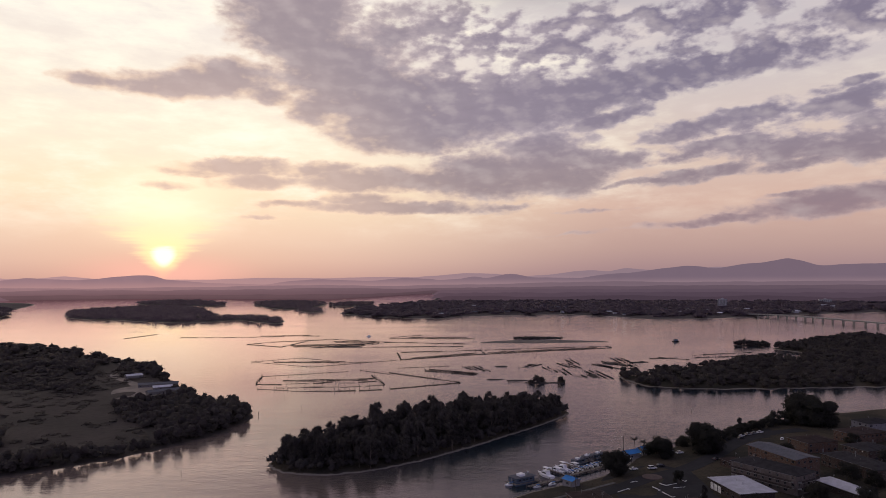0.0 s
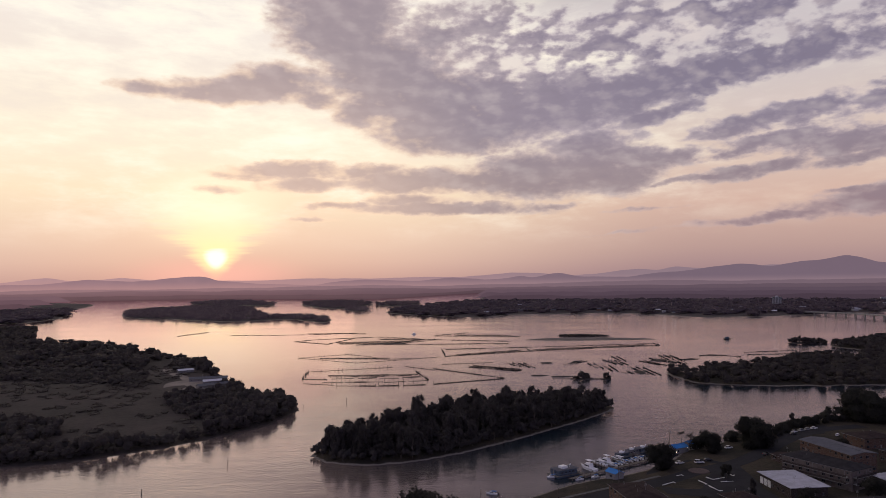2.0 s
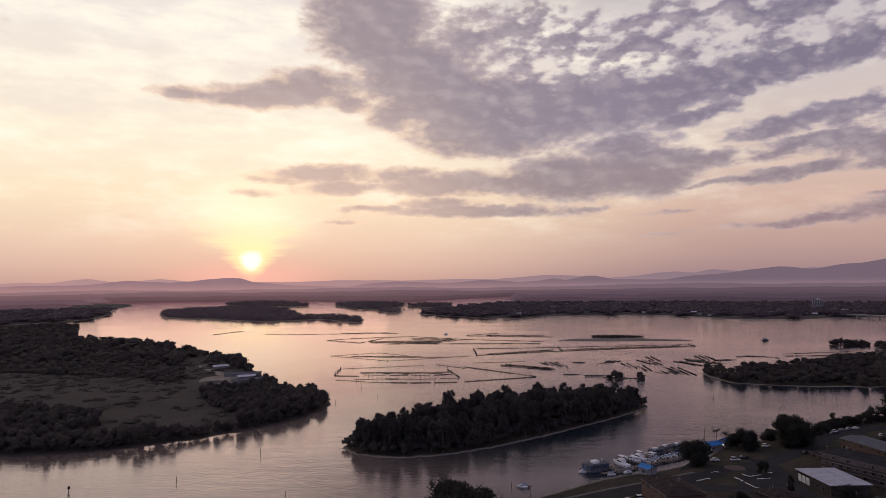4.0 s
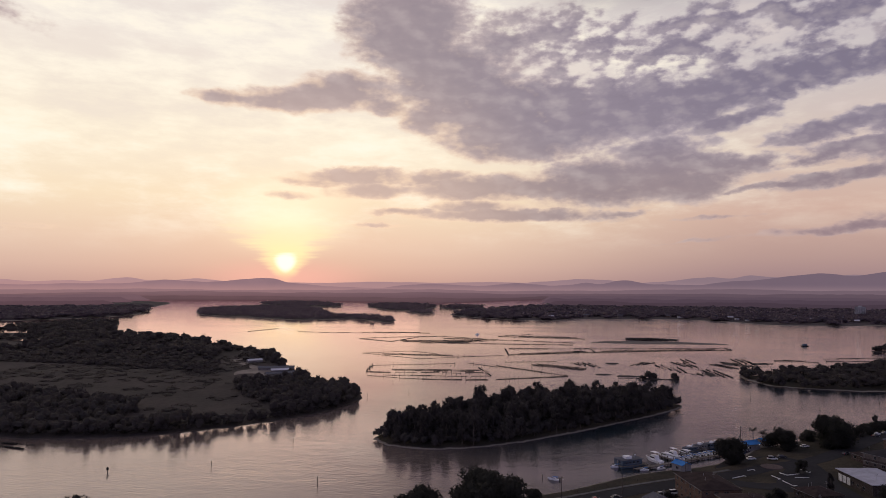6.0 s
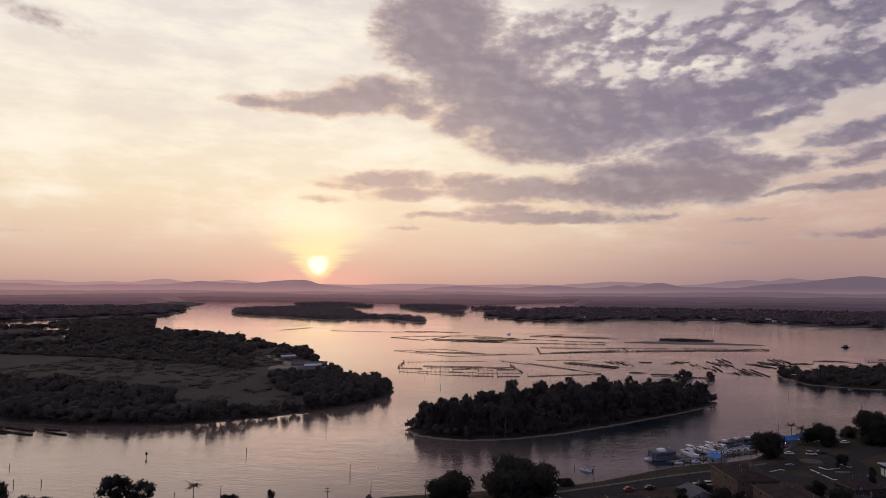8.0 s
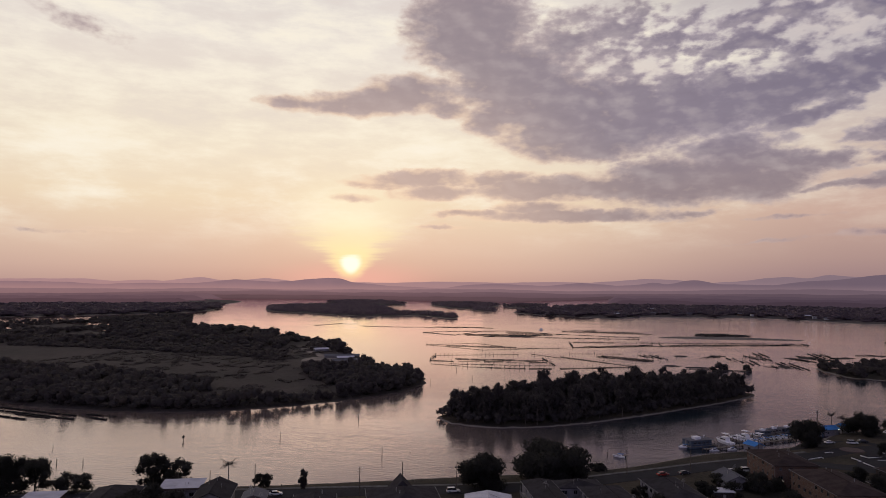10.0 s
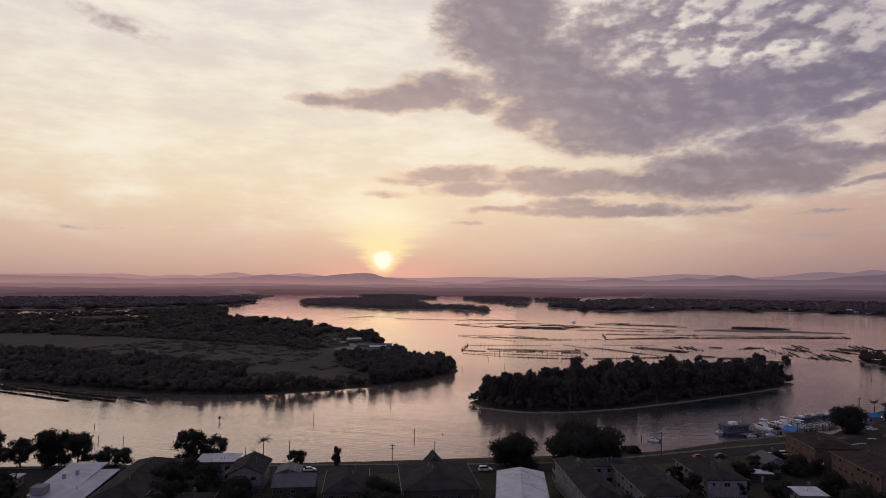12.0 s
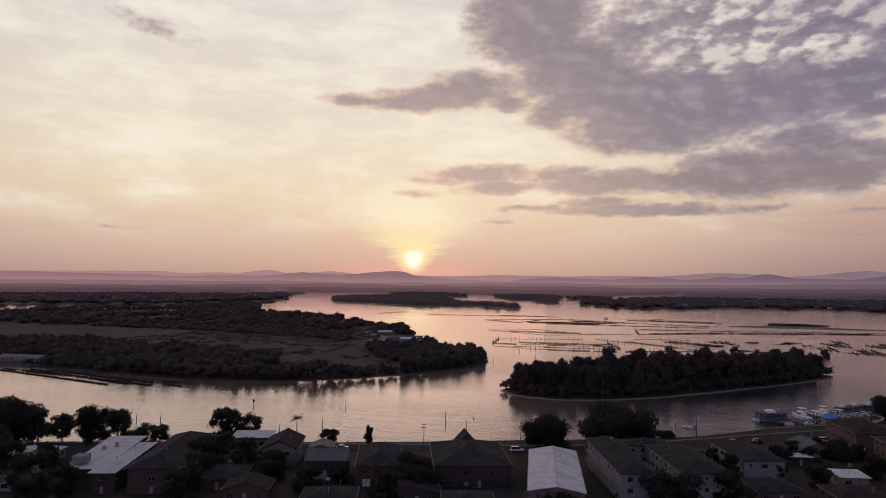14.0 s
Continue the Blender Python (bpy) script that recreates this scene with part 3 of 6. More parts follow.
def cores(centres, radii, r, fill=0.64):
    """Solid uneven hearts that keep a crown from being seen through."""
    global BALL
    if BALL is None:
        bm = bmesh.new()
        bmesh.ops.create_uvsphere(bm, u_segments=6, v_segments=4, radius=1)
        bm.verts.ensure_lookup_table()
        BALL = (np.array([v.co[:] for v in bm.verts]), np.array([[v.index for v in (list(f.verts) + [f.verts[0]])[:4]] for f in bm.faces]))
        bm.free()
    bv, bf = BALL
    V = centres[:, None, :] + bv[None] * radii[:, None, :] * fill * r.uniform(0.75, 1.15, (len(centres), len(bv), 1))
    F = bf[None] + (np.arange(len(centres)) * len(bv))[:, None, None]
    return V.reshape(-1, 3), F.reshape(-1, 4)


def join(parts):
    V, F, k = [], [], 0
    for v, f in parts:
        V.append(v), F.append(f + k)
        k += len(v)
    return np.concatenate(V), np.concatenate(F)


def tube(points, radii, sides=6):
    """A tapered limb along a line of points, as quads."""
    P = np.asarray(points, float)
    T = np.gradient(P, axis=0)
    T /= np.linalg.norm(T, axis=1, keepdims=True) + 1e-9
    ref = np.array([0.31, 0.95, 0.05])
    A = np.cross(T, ref)
    A /= np.linalg.norm(A, axis=1, keepdims=True) + 1e-9
    B = np.cross(T, A)
    t = np.linspace(0, 2 * math.pi, sides + 1)[:-1]
    V = P[:, None] + np.asarray(radii)[:, None, None] * (A[:, None] * np.cos(t)[None, :, None] + B[:, None] * np.sin(t)[None, :, None])
    F = [(i * sides + j, i * sides + (j + 1) % sides, (i + 1) * sides + (j + 1) % sides, (i + 1) * sides + j) for i in range(len(P) - 1) for j in range(sides)]
    return V.reshape(-1, 3), np.array(F)


def tree(name, seed, h, spread, lobes, per, size, leafmat, bare=0.3, tall=1.0, label="", flat_top=0.0):
    """Trunk with limbs, and a crown of leaf tufts gathered on uneven lobes. Base at the origin."""
    r = np.random.RandomState(seed)
    top = Empty(name)
    size = max(size, 0.046 * spread)
    per = int(per * (1.7 if spread > 7 else 1.0))
    ang = r.uniform(0, 6.28, lobes)
    hgt = h * (bare + (0.86 - bare) * r.uniform(0, 1, lobes) ** (0.8 if flat_top else 1.0))
    taper = 1 - (0.55 - flat_top) * np.clip((hgt / h - bare) / (1 - bare), 0, 1) ** 1.5
    rad = spread * np.sqrt(r.uniform(0.02, 1, lobes)) * taper * 0.8
    C = np.stack([rad * np.cos(ang), rad * np.sin(ang), hgt], -1)
    C[0] = (0, 0, h * 0.84)
    R_ = spread * r.uniform(0.22, 0.38, (lobes, 1)) * np.array([[1, 1, 0.8 * tall]])
    bits = [tube([(0, 0, -0.6), (0.1, 0.05, h * 0.25), (r.uniform(-.4, .4), r.uniform(-.4, .4), h * 0.55), (C[0][0], C[0][1], h * 0.8)], [h * 0.028, h * 0.022, h * 0.015, h * 0.005])]
    for i in range(min(lobes, 9)):
        z0 = h * r.uniform(0.18, 0.5)
        mid = np.array([C[i][0] * 0.5, C[i][1] * 0.5, (z0 + C[i][2]) * 0.52])
        bits.append(tube([(0, 0, z0), mid, C[i]], [h * 0.012, h * 0.008, h * 0.003], 5))
    raw("trunk", *join(bits), M_BARK, top, True)
    raw("crown", *join([cores(C, R_, r), leaves(r, C, R_, per, size, 0.68)]), leafmat, top)
    return tagged(top, label, "tree")


def Empty(name):
    return new(name, None)


def canopy(name, spots, hgt, rad, lobes, per, size, leafmat, seed, label, core=True, sink=0.0, tall=None):
    """A wood too dense to count: many crowns in one mesh."""
    r = np.random.RandomState(seed)
    n_ = len(spots)
    H = hgt * r.uniform(0.6, 1.15, n_) * (1.0 if tall is None else tall)
    Cs, Rs = [], []
    for i in range(lobes):
        a_ = r.uniform(0, 6.28, n_)
        d_ = rad * 0.6 * np.sqrt(r.uniform(0, 1, n_)) * (i > 0)
        z_ = H * (0.8 if i == 0 else 1) * (1 if i == 0 else r.uniform(0.25, 0.8, n_)) + 1.5 - sink
        Cs.append(np.stack([spots[:, 0] + np.cos(a_) * d_, spots[:, 1] + np.sin(a_) * d_, z_], -1))
        k = rad * r.uniform(0.45, 0.75, (n_, 1))
        Rs.append(np.concatenate([k, k, np.minimum(k * 0.95, H[:, None] * 0.42)], 1))
    C, R_ = np.concatenate(Cs), np.concatenate(Rs)
    bits = [leaves(r, C, R_, per, size)]
    if core:
        bits.append(cores(C, R_, r, 0.82))
    return tagged(raw(name, *join(bits), leafmat), label, "trees", kind="stuff")


# island trees: six grown forms, copied all over the island
forms = [tree("island_tree", 20 + i, 14 + (i % 3) * 1.6, 4.8 + 0.8 * (i % 2), 20, 64, 0.38, M_OAK, 0.16, 1.5, "dark swamp oak on the wooded island") for i in range(6)]
spots = scatter(isle, 8.2, 31, 3.0)
rr = random.Random(4)
for o in forms:
    tagged(o, group="island trees")
for i, (x, y, d) in enumerate(spots):
    s = rr.uniform(0.82, 1.04) * (0.84 if d < 7 else 1.0) * min(1.08, 0.95 + 0.0014 * (y - 360))
    m = pose(x, y, min(0.6 + d * 0.1, 1.4), 0, 0, rr.uniform(0, 360)) @ Matrix.Diagonal((s, s, s * rr.uniform(0.88, 1.12), 1))
    if i < len(forms):
        forms[i].matrix_basis = m
    else:
        o = copy_thing(forms[i % 6], m)
        o.matrix_basis = m
under = scatter(isle, 4.6, 33, 1.2)
canopy("undergrowth", under, 4.5, 3.4, 2, 12, 0.9, M_OAK, 35, "dark scrub under the island trees")


def head_woods(X, Y, D):
    """Where the headland carries trees: the point, the shore belts and the far half; the marsh stays open."""
    marsh = depth_in(X, Y, spline([(-700, 470), (-560, 430), (-420, 425), (-330, 400), (-262, 385), (-205, 392), (-172, 425), (-190, 455), (-232, 500), (-275, 560), (-345, 620),
                                   (-430, 640), (-600, 660), (-900, 640), (-900, 520)]))
    yard = depth_in(X, Y, spline([(-262, 545), (-222, 575), (-228, 600), (-236, 640), (-262, 690), (-325, 715), (-352, 745), (-372, 815), (-388, 810), (-370, 730), (-350, 690), (-315, 620), (-298, 560)]))
    belt = depth_in(X, Y, spline([(-560, 480), (-420, 475), (-320, 450), (-262, 420), (-268, 395), (-330, 372), (-450, 376), (-560, 395)]))
    ponds = np.maximum(depth_in(X, Y, spline([(-985, 930), (-985, 1060), (-930, 1120), (-870, 1090), (-840, 940)])), depth_in(X, Y, spline([(-790, 815), (-795, 905), (-770, 930), (-735, 920), (-700, 820)])))
    return ((marsh < 0) | (belt > 0)) & (yard < 0) & (ponds < 0) & (X > -1700) & ((X + 440) ** 2 + (Y - 352) ** 2 > 32 ** 2)


hw = scatter(head, 6.2, 41, 3.0, lambda X, Y, D: head_woods(X, Y, D) & (Y < 700) & (X > -700))
low = np.where((hw[:, 2] > 40) & (hw[:, 1] > 560), 0.5, 1.0) * (0.85 + 0.3 * wobble(hw[:, 0], hw[:, 1], 70, 12))
canopy("headland_trees", hw, 8.4, 4.8, 3, 30, 0.6, M_LEAF, 43, "dense dark shore trees and scrub on the headland", tall=low)
edge_ = scatter(head, 5.0, 46, 1.6, lambda X, Y, D: (D < 9) & (X > -420) & (Y < 720))
canopy("shore_scrub", edge_, 3.2, 3.4, 2, 14, 0.9, M_LEAF, 50, "dense low scrub along the headland shore")
scrub = scatter(head, 11.0, 48, 3.0, lambda X, Y, D: ~head_woods(X, Y, D) & (X > -520) & (wobble(X, Y, 60, 8) > 0.05 - 0.6 * (Y > 540)) & (Y < 760) & ~((X > -302) & (X < -232) & (Y > 572) & (Y < 735)))
canopy("marsh_scrub", scrub, 1.5, 6.0, 3, 24, 0.6, M_MANGROVE, 49, "low dark scrub dotted over the marsh")
hw2 = scatter(head, 17.0, 45, 4.0, lambda X, Y, D: head_woods(X, Y, D) & ((Y >= 700) | (X <= -700)) & (X > -1250))
canopy("headland_woods", hw2, 7.5, 9.0, 3, 10, 2.0, M_MANGROVE, 47, "dark mangrove woods on the far side of the headland", tall=0.9 + 0.35 * wobble(hw2[:, 0], hw2[:, 1], 160, 14))
rw = scatter(right, 10.5, 51, 2.0, lambda X, Y, D: X < 700)
canopy("reserve_trees", rw, 6.5, 6.6, 3, 30, 0.85, M_LEAF, 53, "dense dark trees behind the pale beach")
fw = scatter(farisle, 22.0, 55, 6.0)
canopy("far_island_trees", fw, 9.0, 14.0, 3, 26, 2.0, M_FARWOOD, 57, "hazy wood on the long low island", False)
for i, pl in enumerate(far_polys[1:]):
    if i >= 4:
        q = scatter(pl, 34.0, 61 + i, 5.0, lambda X, Y, D: (X * X + Y * Y < 2900 ** 2) & (np.abs(X) < Y * 1.1 + 300) & ((i != 5) | (D > 60) | (X < -60) | (wobble(X, Y, 110, 3) > 0.1)))
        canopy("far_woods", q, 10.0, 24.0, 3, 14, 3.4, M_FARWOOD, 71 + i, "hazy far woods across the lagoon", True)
        continue
    q = scatter(pl, 26.0, 61 + i, 4.0)
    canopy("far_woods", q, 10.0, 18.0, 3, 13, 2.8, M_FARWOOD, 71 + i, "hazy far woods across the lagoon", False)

# ---- hills on the skyline ----


def hills(name, radius, profile, base, rough_, col, seed, label, foot, low, high_):
    """A range along the horizon: azimuth and height pairs smoothed into a ridge; the distance may change with azimuth."""
    az_ = np.radians(np.linspace(-75, 60, 900))
    p = np.array(profile, float)
    h_ = np.interp(np.degrees(az_), p[:, 0], p[:, 1])
    h_ = np.convolve(np.pad(h_, 2, mode="edge"), np.ones(5) / 5, "valid")
    h_ = h_ + rough_ * (0.6 * wobble(np.degrees(az_), az_ * 0, 6.0, seed) + 0.35 * wobble(np.degrees(az_), az_ * 0, 2.0, seed + 1) + 0.12 * wobble(np.degrees(az_), az_ * 0, 0.6, seed + 2))
    if not isinstance(radius, (int, float)):
        far_ = np.array(radius, float)
        radius = np.interp(np.degrees(az_), far_[:, 0], far_[:, 1])
    rows_ = []
    for k, (dr, f_) in enumerate(((-40, 0.0), (-22, 0.35), (-8, 0.75), (0, 1.0), (10, 0.0))):
        rows_.append(np.stack([np.sin(az_) * (radius + dr), np.cos(az_) * (radius + dr), base + (h_ - base) * f_], -1))
    V = np.concatenate(rows_)
    m_ = len(az_)
    F = [(k * m_ + i, k * m_ + i + 1, (k + 1) * m_ + i + 1, (k + 1) * m_ + i) for k in range(4) for i in range(m_ - 1)]
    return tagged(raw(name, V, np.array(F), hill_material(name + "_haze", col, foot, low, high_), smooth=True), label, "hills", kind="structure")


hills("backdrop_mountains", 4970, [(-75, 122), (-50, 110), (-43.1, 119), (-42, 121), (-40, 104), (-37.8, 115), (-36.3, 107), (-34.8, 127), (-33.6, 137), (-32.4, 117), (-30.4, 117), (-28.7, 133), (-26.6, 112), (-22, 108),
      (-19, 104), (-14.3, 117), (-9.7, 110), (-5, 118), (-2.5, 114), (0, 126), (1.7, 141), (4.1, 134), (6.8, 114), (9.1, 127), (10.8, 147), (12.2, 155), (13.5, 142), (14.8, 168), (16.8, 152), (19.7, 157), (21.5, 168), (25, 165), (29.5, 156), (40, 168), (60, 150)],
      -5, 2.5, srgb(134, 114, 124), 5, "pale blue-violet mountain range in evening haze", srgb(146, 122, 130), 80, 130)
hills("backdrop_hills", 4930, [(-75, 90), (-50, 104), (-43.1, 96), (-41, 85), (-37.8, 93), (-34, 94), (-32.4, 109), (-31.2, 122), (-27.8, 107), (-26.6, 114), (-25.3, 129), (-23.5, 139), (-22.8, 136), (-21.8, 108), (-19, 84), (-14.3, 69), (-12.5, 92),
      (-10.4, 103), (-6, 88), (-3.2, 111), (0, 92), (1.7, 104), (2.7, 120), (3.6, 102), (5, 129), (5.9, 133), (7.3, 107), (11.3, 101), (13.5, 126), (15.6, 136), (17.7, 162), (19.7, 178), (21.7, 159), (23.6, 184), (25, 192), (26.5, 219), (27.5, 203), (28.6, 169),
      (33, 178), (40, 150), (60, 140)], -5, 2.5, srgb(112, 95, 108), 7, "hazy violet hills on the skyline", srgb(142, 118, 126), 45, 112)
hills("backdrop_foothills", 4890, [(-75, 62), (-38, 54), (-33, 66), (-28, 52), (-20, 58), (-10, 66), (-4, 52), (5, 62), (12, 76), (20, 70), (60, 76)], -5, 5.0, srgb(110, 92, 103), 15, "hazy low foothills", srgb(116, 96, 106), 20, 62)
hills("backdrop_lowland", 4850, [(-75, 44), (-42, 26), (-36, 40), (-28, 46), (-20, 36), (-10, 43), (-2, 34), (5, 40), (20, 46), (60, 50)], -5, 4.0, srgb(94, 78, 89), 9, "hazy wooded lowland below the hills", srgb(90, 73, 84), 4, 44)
# glowing ridges with haze in their colour stand in for the farthest woods
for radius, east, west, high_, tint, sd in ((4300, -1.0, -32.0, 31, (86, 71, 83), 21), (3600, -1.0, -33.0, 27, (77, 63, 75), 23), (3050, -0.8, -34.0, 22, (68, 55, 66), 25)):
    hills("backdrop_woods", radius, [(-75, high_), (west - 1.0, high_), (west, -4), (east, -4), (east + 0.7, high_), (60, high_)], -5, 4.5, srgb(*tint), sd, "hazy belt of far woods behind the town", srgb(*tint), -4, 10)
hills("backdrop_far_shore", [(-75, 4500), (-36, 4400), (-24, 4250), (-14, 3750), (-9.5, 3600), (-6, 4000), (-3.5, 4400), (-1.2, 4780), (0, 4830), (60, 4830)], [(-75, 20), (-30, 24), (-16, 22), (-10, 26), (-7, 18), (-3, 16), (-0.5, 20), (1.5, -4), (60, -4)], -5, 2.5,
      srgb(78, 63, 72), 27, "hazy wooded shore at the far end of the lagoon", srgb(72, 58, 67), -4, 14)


# ---- building tools ----
town_line = spline(SHORE)


def town_z(x, y):
    X, Y = np.array([float(x)]), np.array([float(y)])
    D = depth_in(X, Y, town_line)
    return float(np.interp(D, [0, 4, 12, 40, 120, 400], [0, 1.0, 1.9, 2.4, 4.0, 10.0])[0])


def part(name, bm, mat, parent, label=""):
    me = bpy.data.meshes.new(name)
    bm.to_mesh(me)
    bm.free()
    me.materials.append(mat)
    ob = new(name, me)
    ob.parent = parent
    return tagged(ob, label) if label else ob


def shared(name, me, parent, m):
    """Another object on a mesh already made."""
    ob = new(name, me)
    ob.parent = parent
    ob.matrix_basis = m
    return ob


def add_box(bm, x0, y0, z0, x1, y1, z1, m=None):
    vs = [bm.verts.new((x, y, z)) for z in (z0, z1) for x, y in ((x0, y0), (x1, y0), (x1, y1), (x0, y1))]
    if m is not None:
        for v in vs:
            v.co = m @ v.co
    for f in ((3, 2, 1, 0), (4, 5, 6, 7), (0, 1, 5, 4), (1, 2, 6, 5), (2, 3, 7, 6), (3, 0, 4, 7)):
        bm.faces.new([vs[i] for i in f])
    return vs


def box(x0, y0, z0, x1, y1, z1, bevel=0.0):
    bm = bmesh.new()
    add_box(bm, x0, y0, z0, x1, y1, z1)
    if bevel:
        bmesh.ops.bevel(bm, geom=list(bm.edges), offset=bevel, segments=1, affect="EDGES")
    return bm


def prism(profile, x0, x1, axis="x"):
    """A closed profile (pairs) drawn out along an axis."""
    bm = bmesh.new()
    rings_ = []
    for t in (x0, x1):
        rings_.append([bm.verts.new((t, p, q) if axis == "x" else (p, t, q)) for p, q in profile])
    k = len(profile)
    bm.faces.new(rings_[0][::-1]), bm.faces.new(rings_[1])
    for i in range(k):
        bm.faces.new((rings_[0][i], rings_[0][(i + 1) % k], rings_[1][(i + 1) % k], rings_[1][i]))
    bmesh.ops.recalc_face_normals(bm, faces=bm.faces)
    return bm


def rod(points, r, sides=6):
    V, F = tube(points, [r] * len(points) if np.isscalar(r) else r, sides)
    bm = bmesh.new()
    vs = [bm.verts.new(v) for v in V]
    for f in F:
        bm.faces.new([vs[i] for i in f])
    k = len(points)
    bm.faces.new(vs[:sides][::-1]), bm.faces.new(vs[(k - 1) * sides:])
    bmesh.ops.recalc_face_normals(bm, faces=bm.faces)
    return bm


def sheet_material(name, col, rough=0.65, rib=0.9, metal=0.0):
    """Ribbed metal sheet, ribs running up the slope along the object's y."""
    m = material(name, col, rough, tuple(c * 0.75 for c in col), 0.25, metal, spec=0.12, vary=0.06)
    n, l, put, math_, ramp, mix, noise_, vec, steps = node_tools(m.node_tree)
    t = n.new("ShaderNodeTexCoord")
    w = n.new("ShaderNodeTexWave")
    w.inputs["Scale"].default_value = rib
    l.new(t.outputs["Object"], w.inputs["Vector"])
    k = n.new("ShaderNodeBump")
    k.inputs["Strength"].default_value, k.inputs["Distance"].default_value = 0.4, 0.05
    l.new(w.outputs["Fac"], k.inputs["Height"]), l.new(k.outputs[0], n["Principled BSDF"].inputs["Normal"])
    return m


def brick_material(name, col, mortar):
    m = material(name, col, 0.9, spec=0.15)
    n, l, put, math_, ramp, mix, noise_, vec, steps = node_tools(m.node_tree)
    t = n.new("ShaderNodeTexCoord")
    s = n.new("ShaderNodeSeparateXYZ")
    l.new(t.outputs["Object"], s.inputs[0])
    c = n.new("ShaderNodeCombineXYZ")
    l.new(math_("ADD", s.outputs[0], s.outputs[1]), c.inputs[0]), l.new(s.outputs[2], c.inputs[1])
    b = n.new("ShaderNodeTexBrick")
    b.inputs["Scale"].default_value, b.inputs["Brick Width"].default_value, b.inputs["Row Height"].default_value = 1.0, 0.24, 0.086
    b.inputs["Mortar Size"].default_value = 0.008
    b.inputs["Color1"].default_value, b.inputs["Color2"].default_value = (*col, 1), (*[x * 0.7 for x in col], 1)
    b.inputs["Mortar"].default_value = (*mortar, 1)
    l.new(c.outputs[0], b.inputs["Vector"]), l.new(b.outputs["Color"], n["Principled BSDF"].inputs["Base Color"])
    return m


def tile_material(name, col):
    """Tiled roof: courses across the slope, each tile its own shade."""
    m = material(name, col, 0.9, tuple(c * 0.6 for c in col), 0.35, spec=0.06, vary=0.08)
    n, l, put, math_, ramp, mix, noise_, vec, steps = node_tools(m.node_tree)
    t = n.new("ShaderNodeTexCoord")
    w = n.new("ShaderNodeTexBrick")
    w.inputs["Scale"].default_value, w.inputs["Brick Width"].default_value, w.inputs["Row Height"].default_value = 1.0, 0.33, 0.34
    w.inputs["Mortar Size"].default_value = 0.03
    l.new(t.outputs["Object"], w.inputs["Vector"])
    k = n.new("ShaderNodeBump")
    k.inputs["Strength"].default_value, k.inputs["Distance"].default_value = 0.6, 0.03
    k.invert = True
    l.new(w.outputs["Fac"], k.inputs["Height"]), l.new(k.outputs[0], n["Principled BSDF"].inputs["Normal"])
    return m


def glass_material(name, tint=(0.02, 0.022, 0.025)):
    m = bpy.data.materials.new(name)
    m.use_nodes = True
    b = m.node_tree.nodes["Principled BSDF"]
    b.inputs["Base Color"].default_value = (*tint, 1)
    b.inputs["Roughness"].default_value = 0.06
    b.inputs["IOR"].default_value = 1.5
    return m


M_WHITEWALL = material("white_render", (0.26, 0.25, 0.265), 0.8, (0.17, 0.163, 0.175), 0.4, spec=0.2)
M_CREAM = material("cream_render", (0.16, 0.135, 0.125), 0.85, scale=0.4, spec=0.2)
M_TIMBER = material("weatherboard", (0.24, 0.225, 0.225), 0.8, scale=0.5, stretch=(0.3, 0.3, 6))
M_BRICK = brick_material("red_brown_brick", (0.072, 0.046, 0.040), (0.16, 0.145, 0.135))
M_ORANGE = brick_material("orange_brick", (0.12, 0.070, 0.050), (0.18, 0.155, 0.14))
M_DARKBRICK = brick_material("dark_brick", (0.050, 0.038, 0.035), (0.10, 0.09, 0.085))
M_ROOFWHITE = sheet_material("white_sheet_roof", (0.62, 0.62, 0.67))
M_ROOFGREY = sheet_material("grey_sheet_roof", (0.11, 0.113, 0.135))
M_ROOFPALE = sheet_material("pale_grey_sheet_roof", (0.50, 0.50, 0.56))
M_ROOFDARK = tile_material("dark_tile_roof", (0.046, 0.043, 0.047))
M_ROOFBROWN = tile_material("brown_tile_roof", (0.058, 0.043, 0.041))
M_ROOFBLUE = sheet_material("blue_sheet_roof", (0.05, 0.22, 0.55), metal=0.0)
M_TRIM = material("painted_trim", (0.20, 0.195, 0.20), 0.5, scale=1.0)
M_GLASS = glass_material("window_glass")
M_DOOR = material("painted_door", (0.28, 0.26, 0.25), 0.5)
M_METAL = material("galvanised_steel", (0.42, 0.42, 0.43), 0.4, scale=2, metal=0.8)
M_WOODPOLE = material("weathered_pole", (0.13, 0.105, 0.085), 0.9, scale=1.5, stretch=(4, 4, 0.5))
M_PLANK = material("jetty_planks", (0.22, 0.19, 0.16), 0.9, scale=0.8)
M_ASPHALT = material("asphalt", (0.042, 0.041, 0.043), 0.95, (0.031, 0.031, 0.033), 0.08, spec=0.06, bump=0.01, bscale=6)
M_CONCRETE = material("concrete", (0.33, 0.32, 0.30), 0.9, scale=0.5)
M_PATH = material("worn_footpath", (0.13, 0.125, 0.12), 0.9, scale=0.5)
M_PAINT = material("white_road_paint", (0.75, 0.75, 0.73), 0.7, scale=1.0)
M_PAVER = material("red_paving", (0.12, 0.085, 0.078), 0.9, scale=1.5)
M_GEL = material("white_gelcoat", (0.85, 0.85, 0.86), 0.25, (0.80, 0.80, 0.82), 0.5, spec=0.5)
M_BLUEHULL = material("slate_blue_paint", (0.085, 0.12, 0.17), 0.5, scale=0.6)
M_CANVAS = material("blue_canvas", (0.05, 0.17, 0.42), 0.8, scale=1.0)
M_RUBBER = material("tyre_rubber", (0.02, 0.02, 0.02), 0.85, scale=3)
M_RACK = material("wet_tarred_timber", (0.022, 0.02, 0.02), 0.95, scale=0.6, spec=0.05)
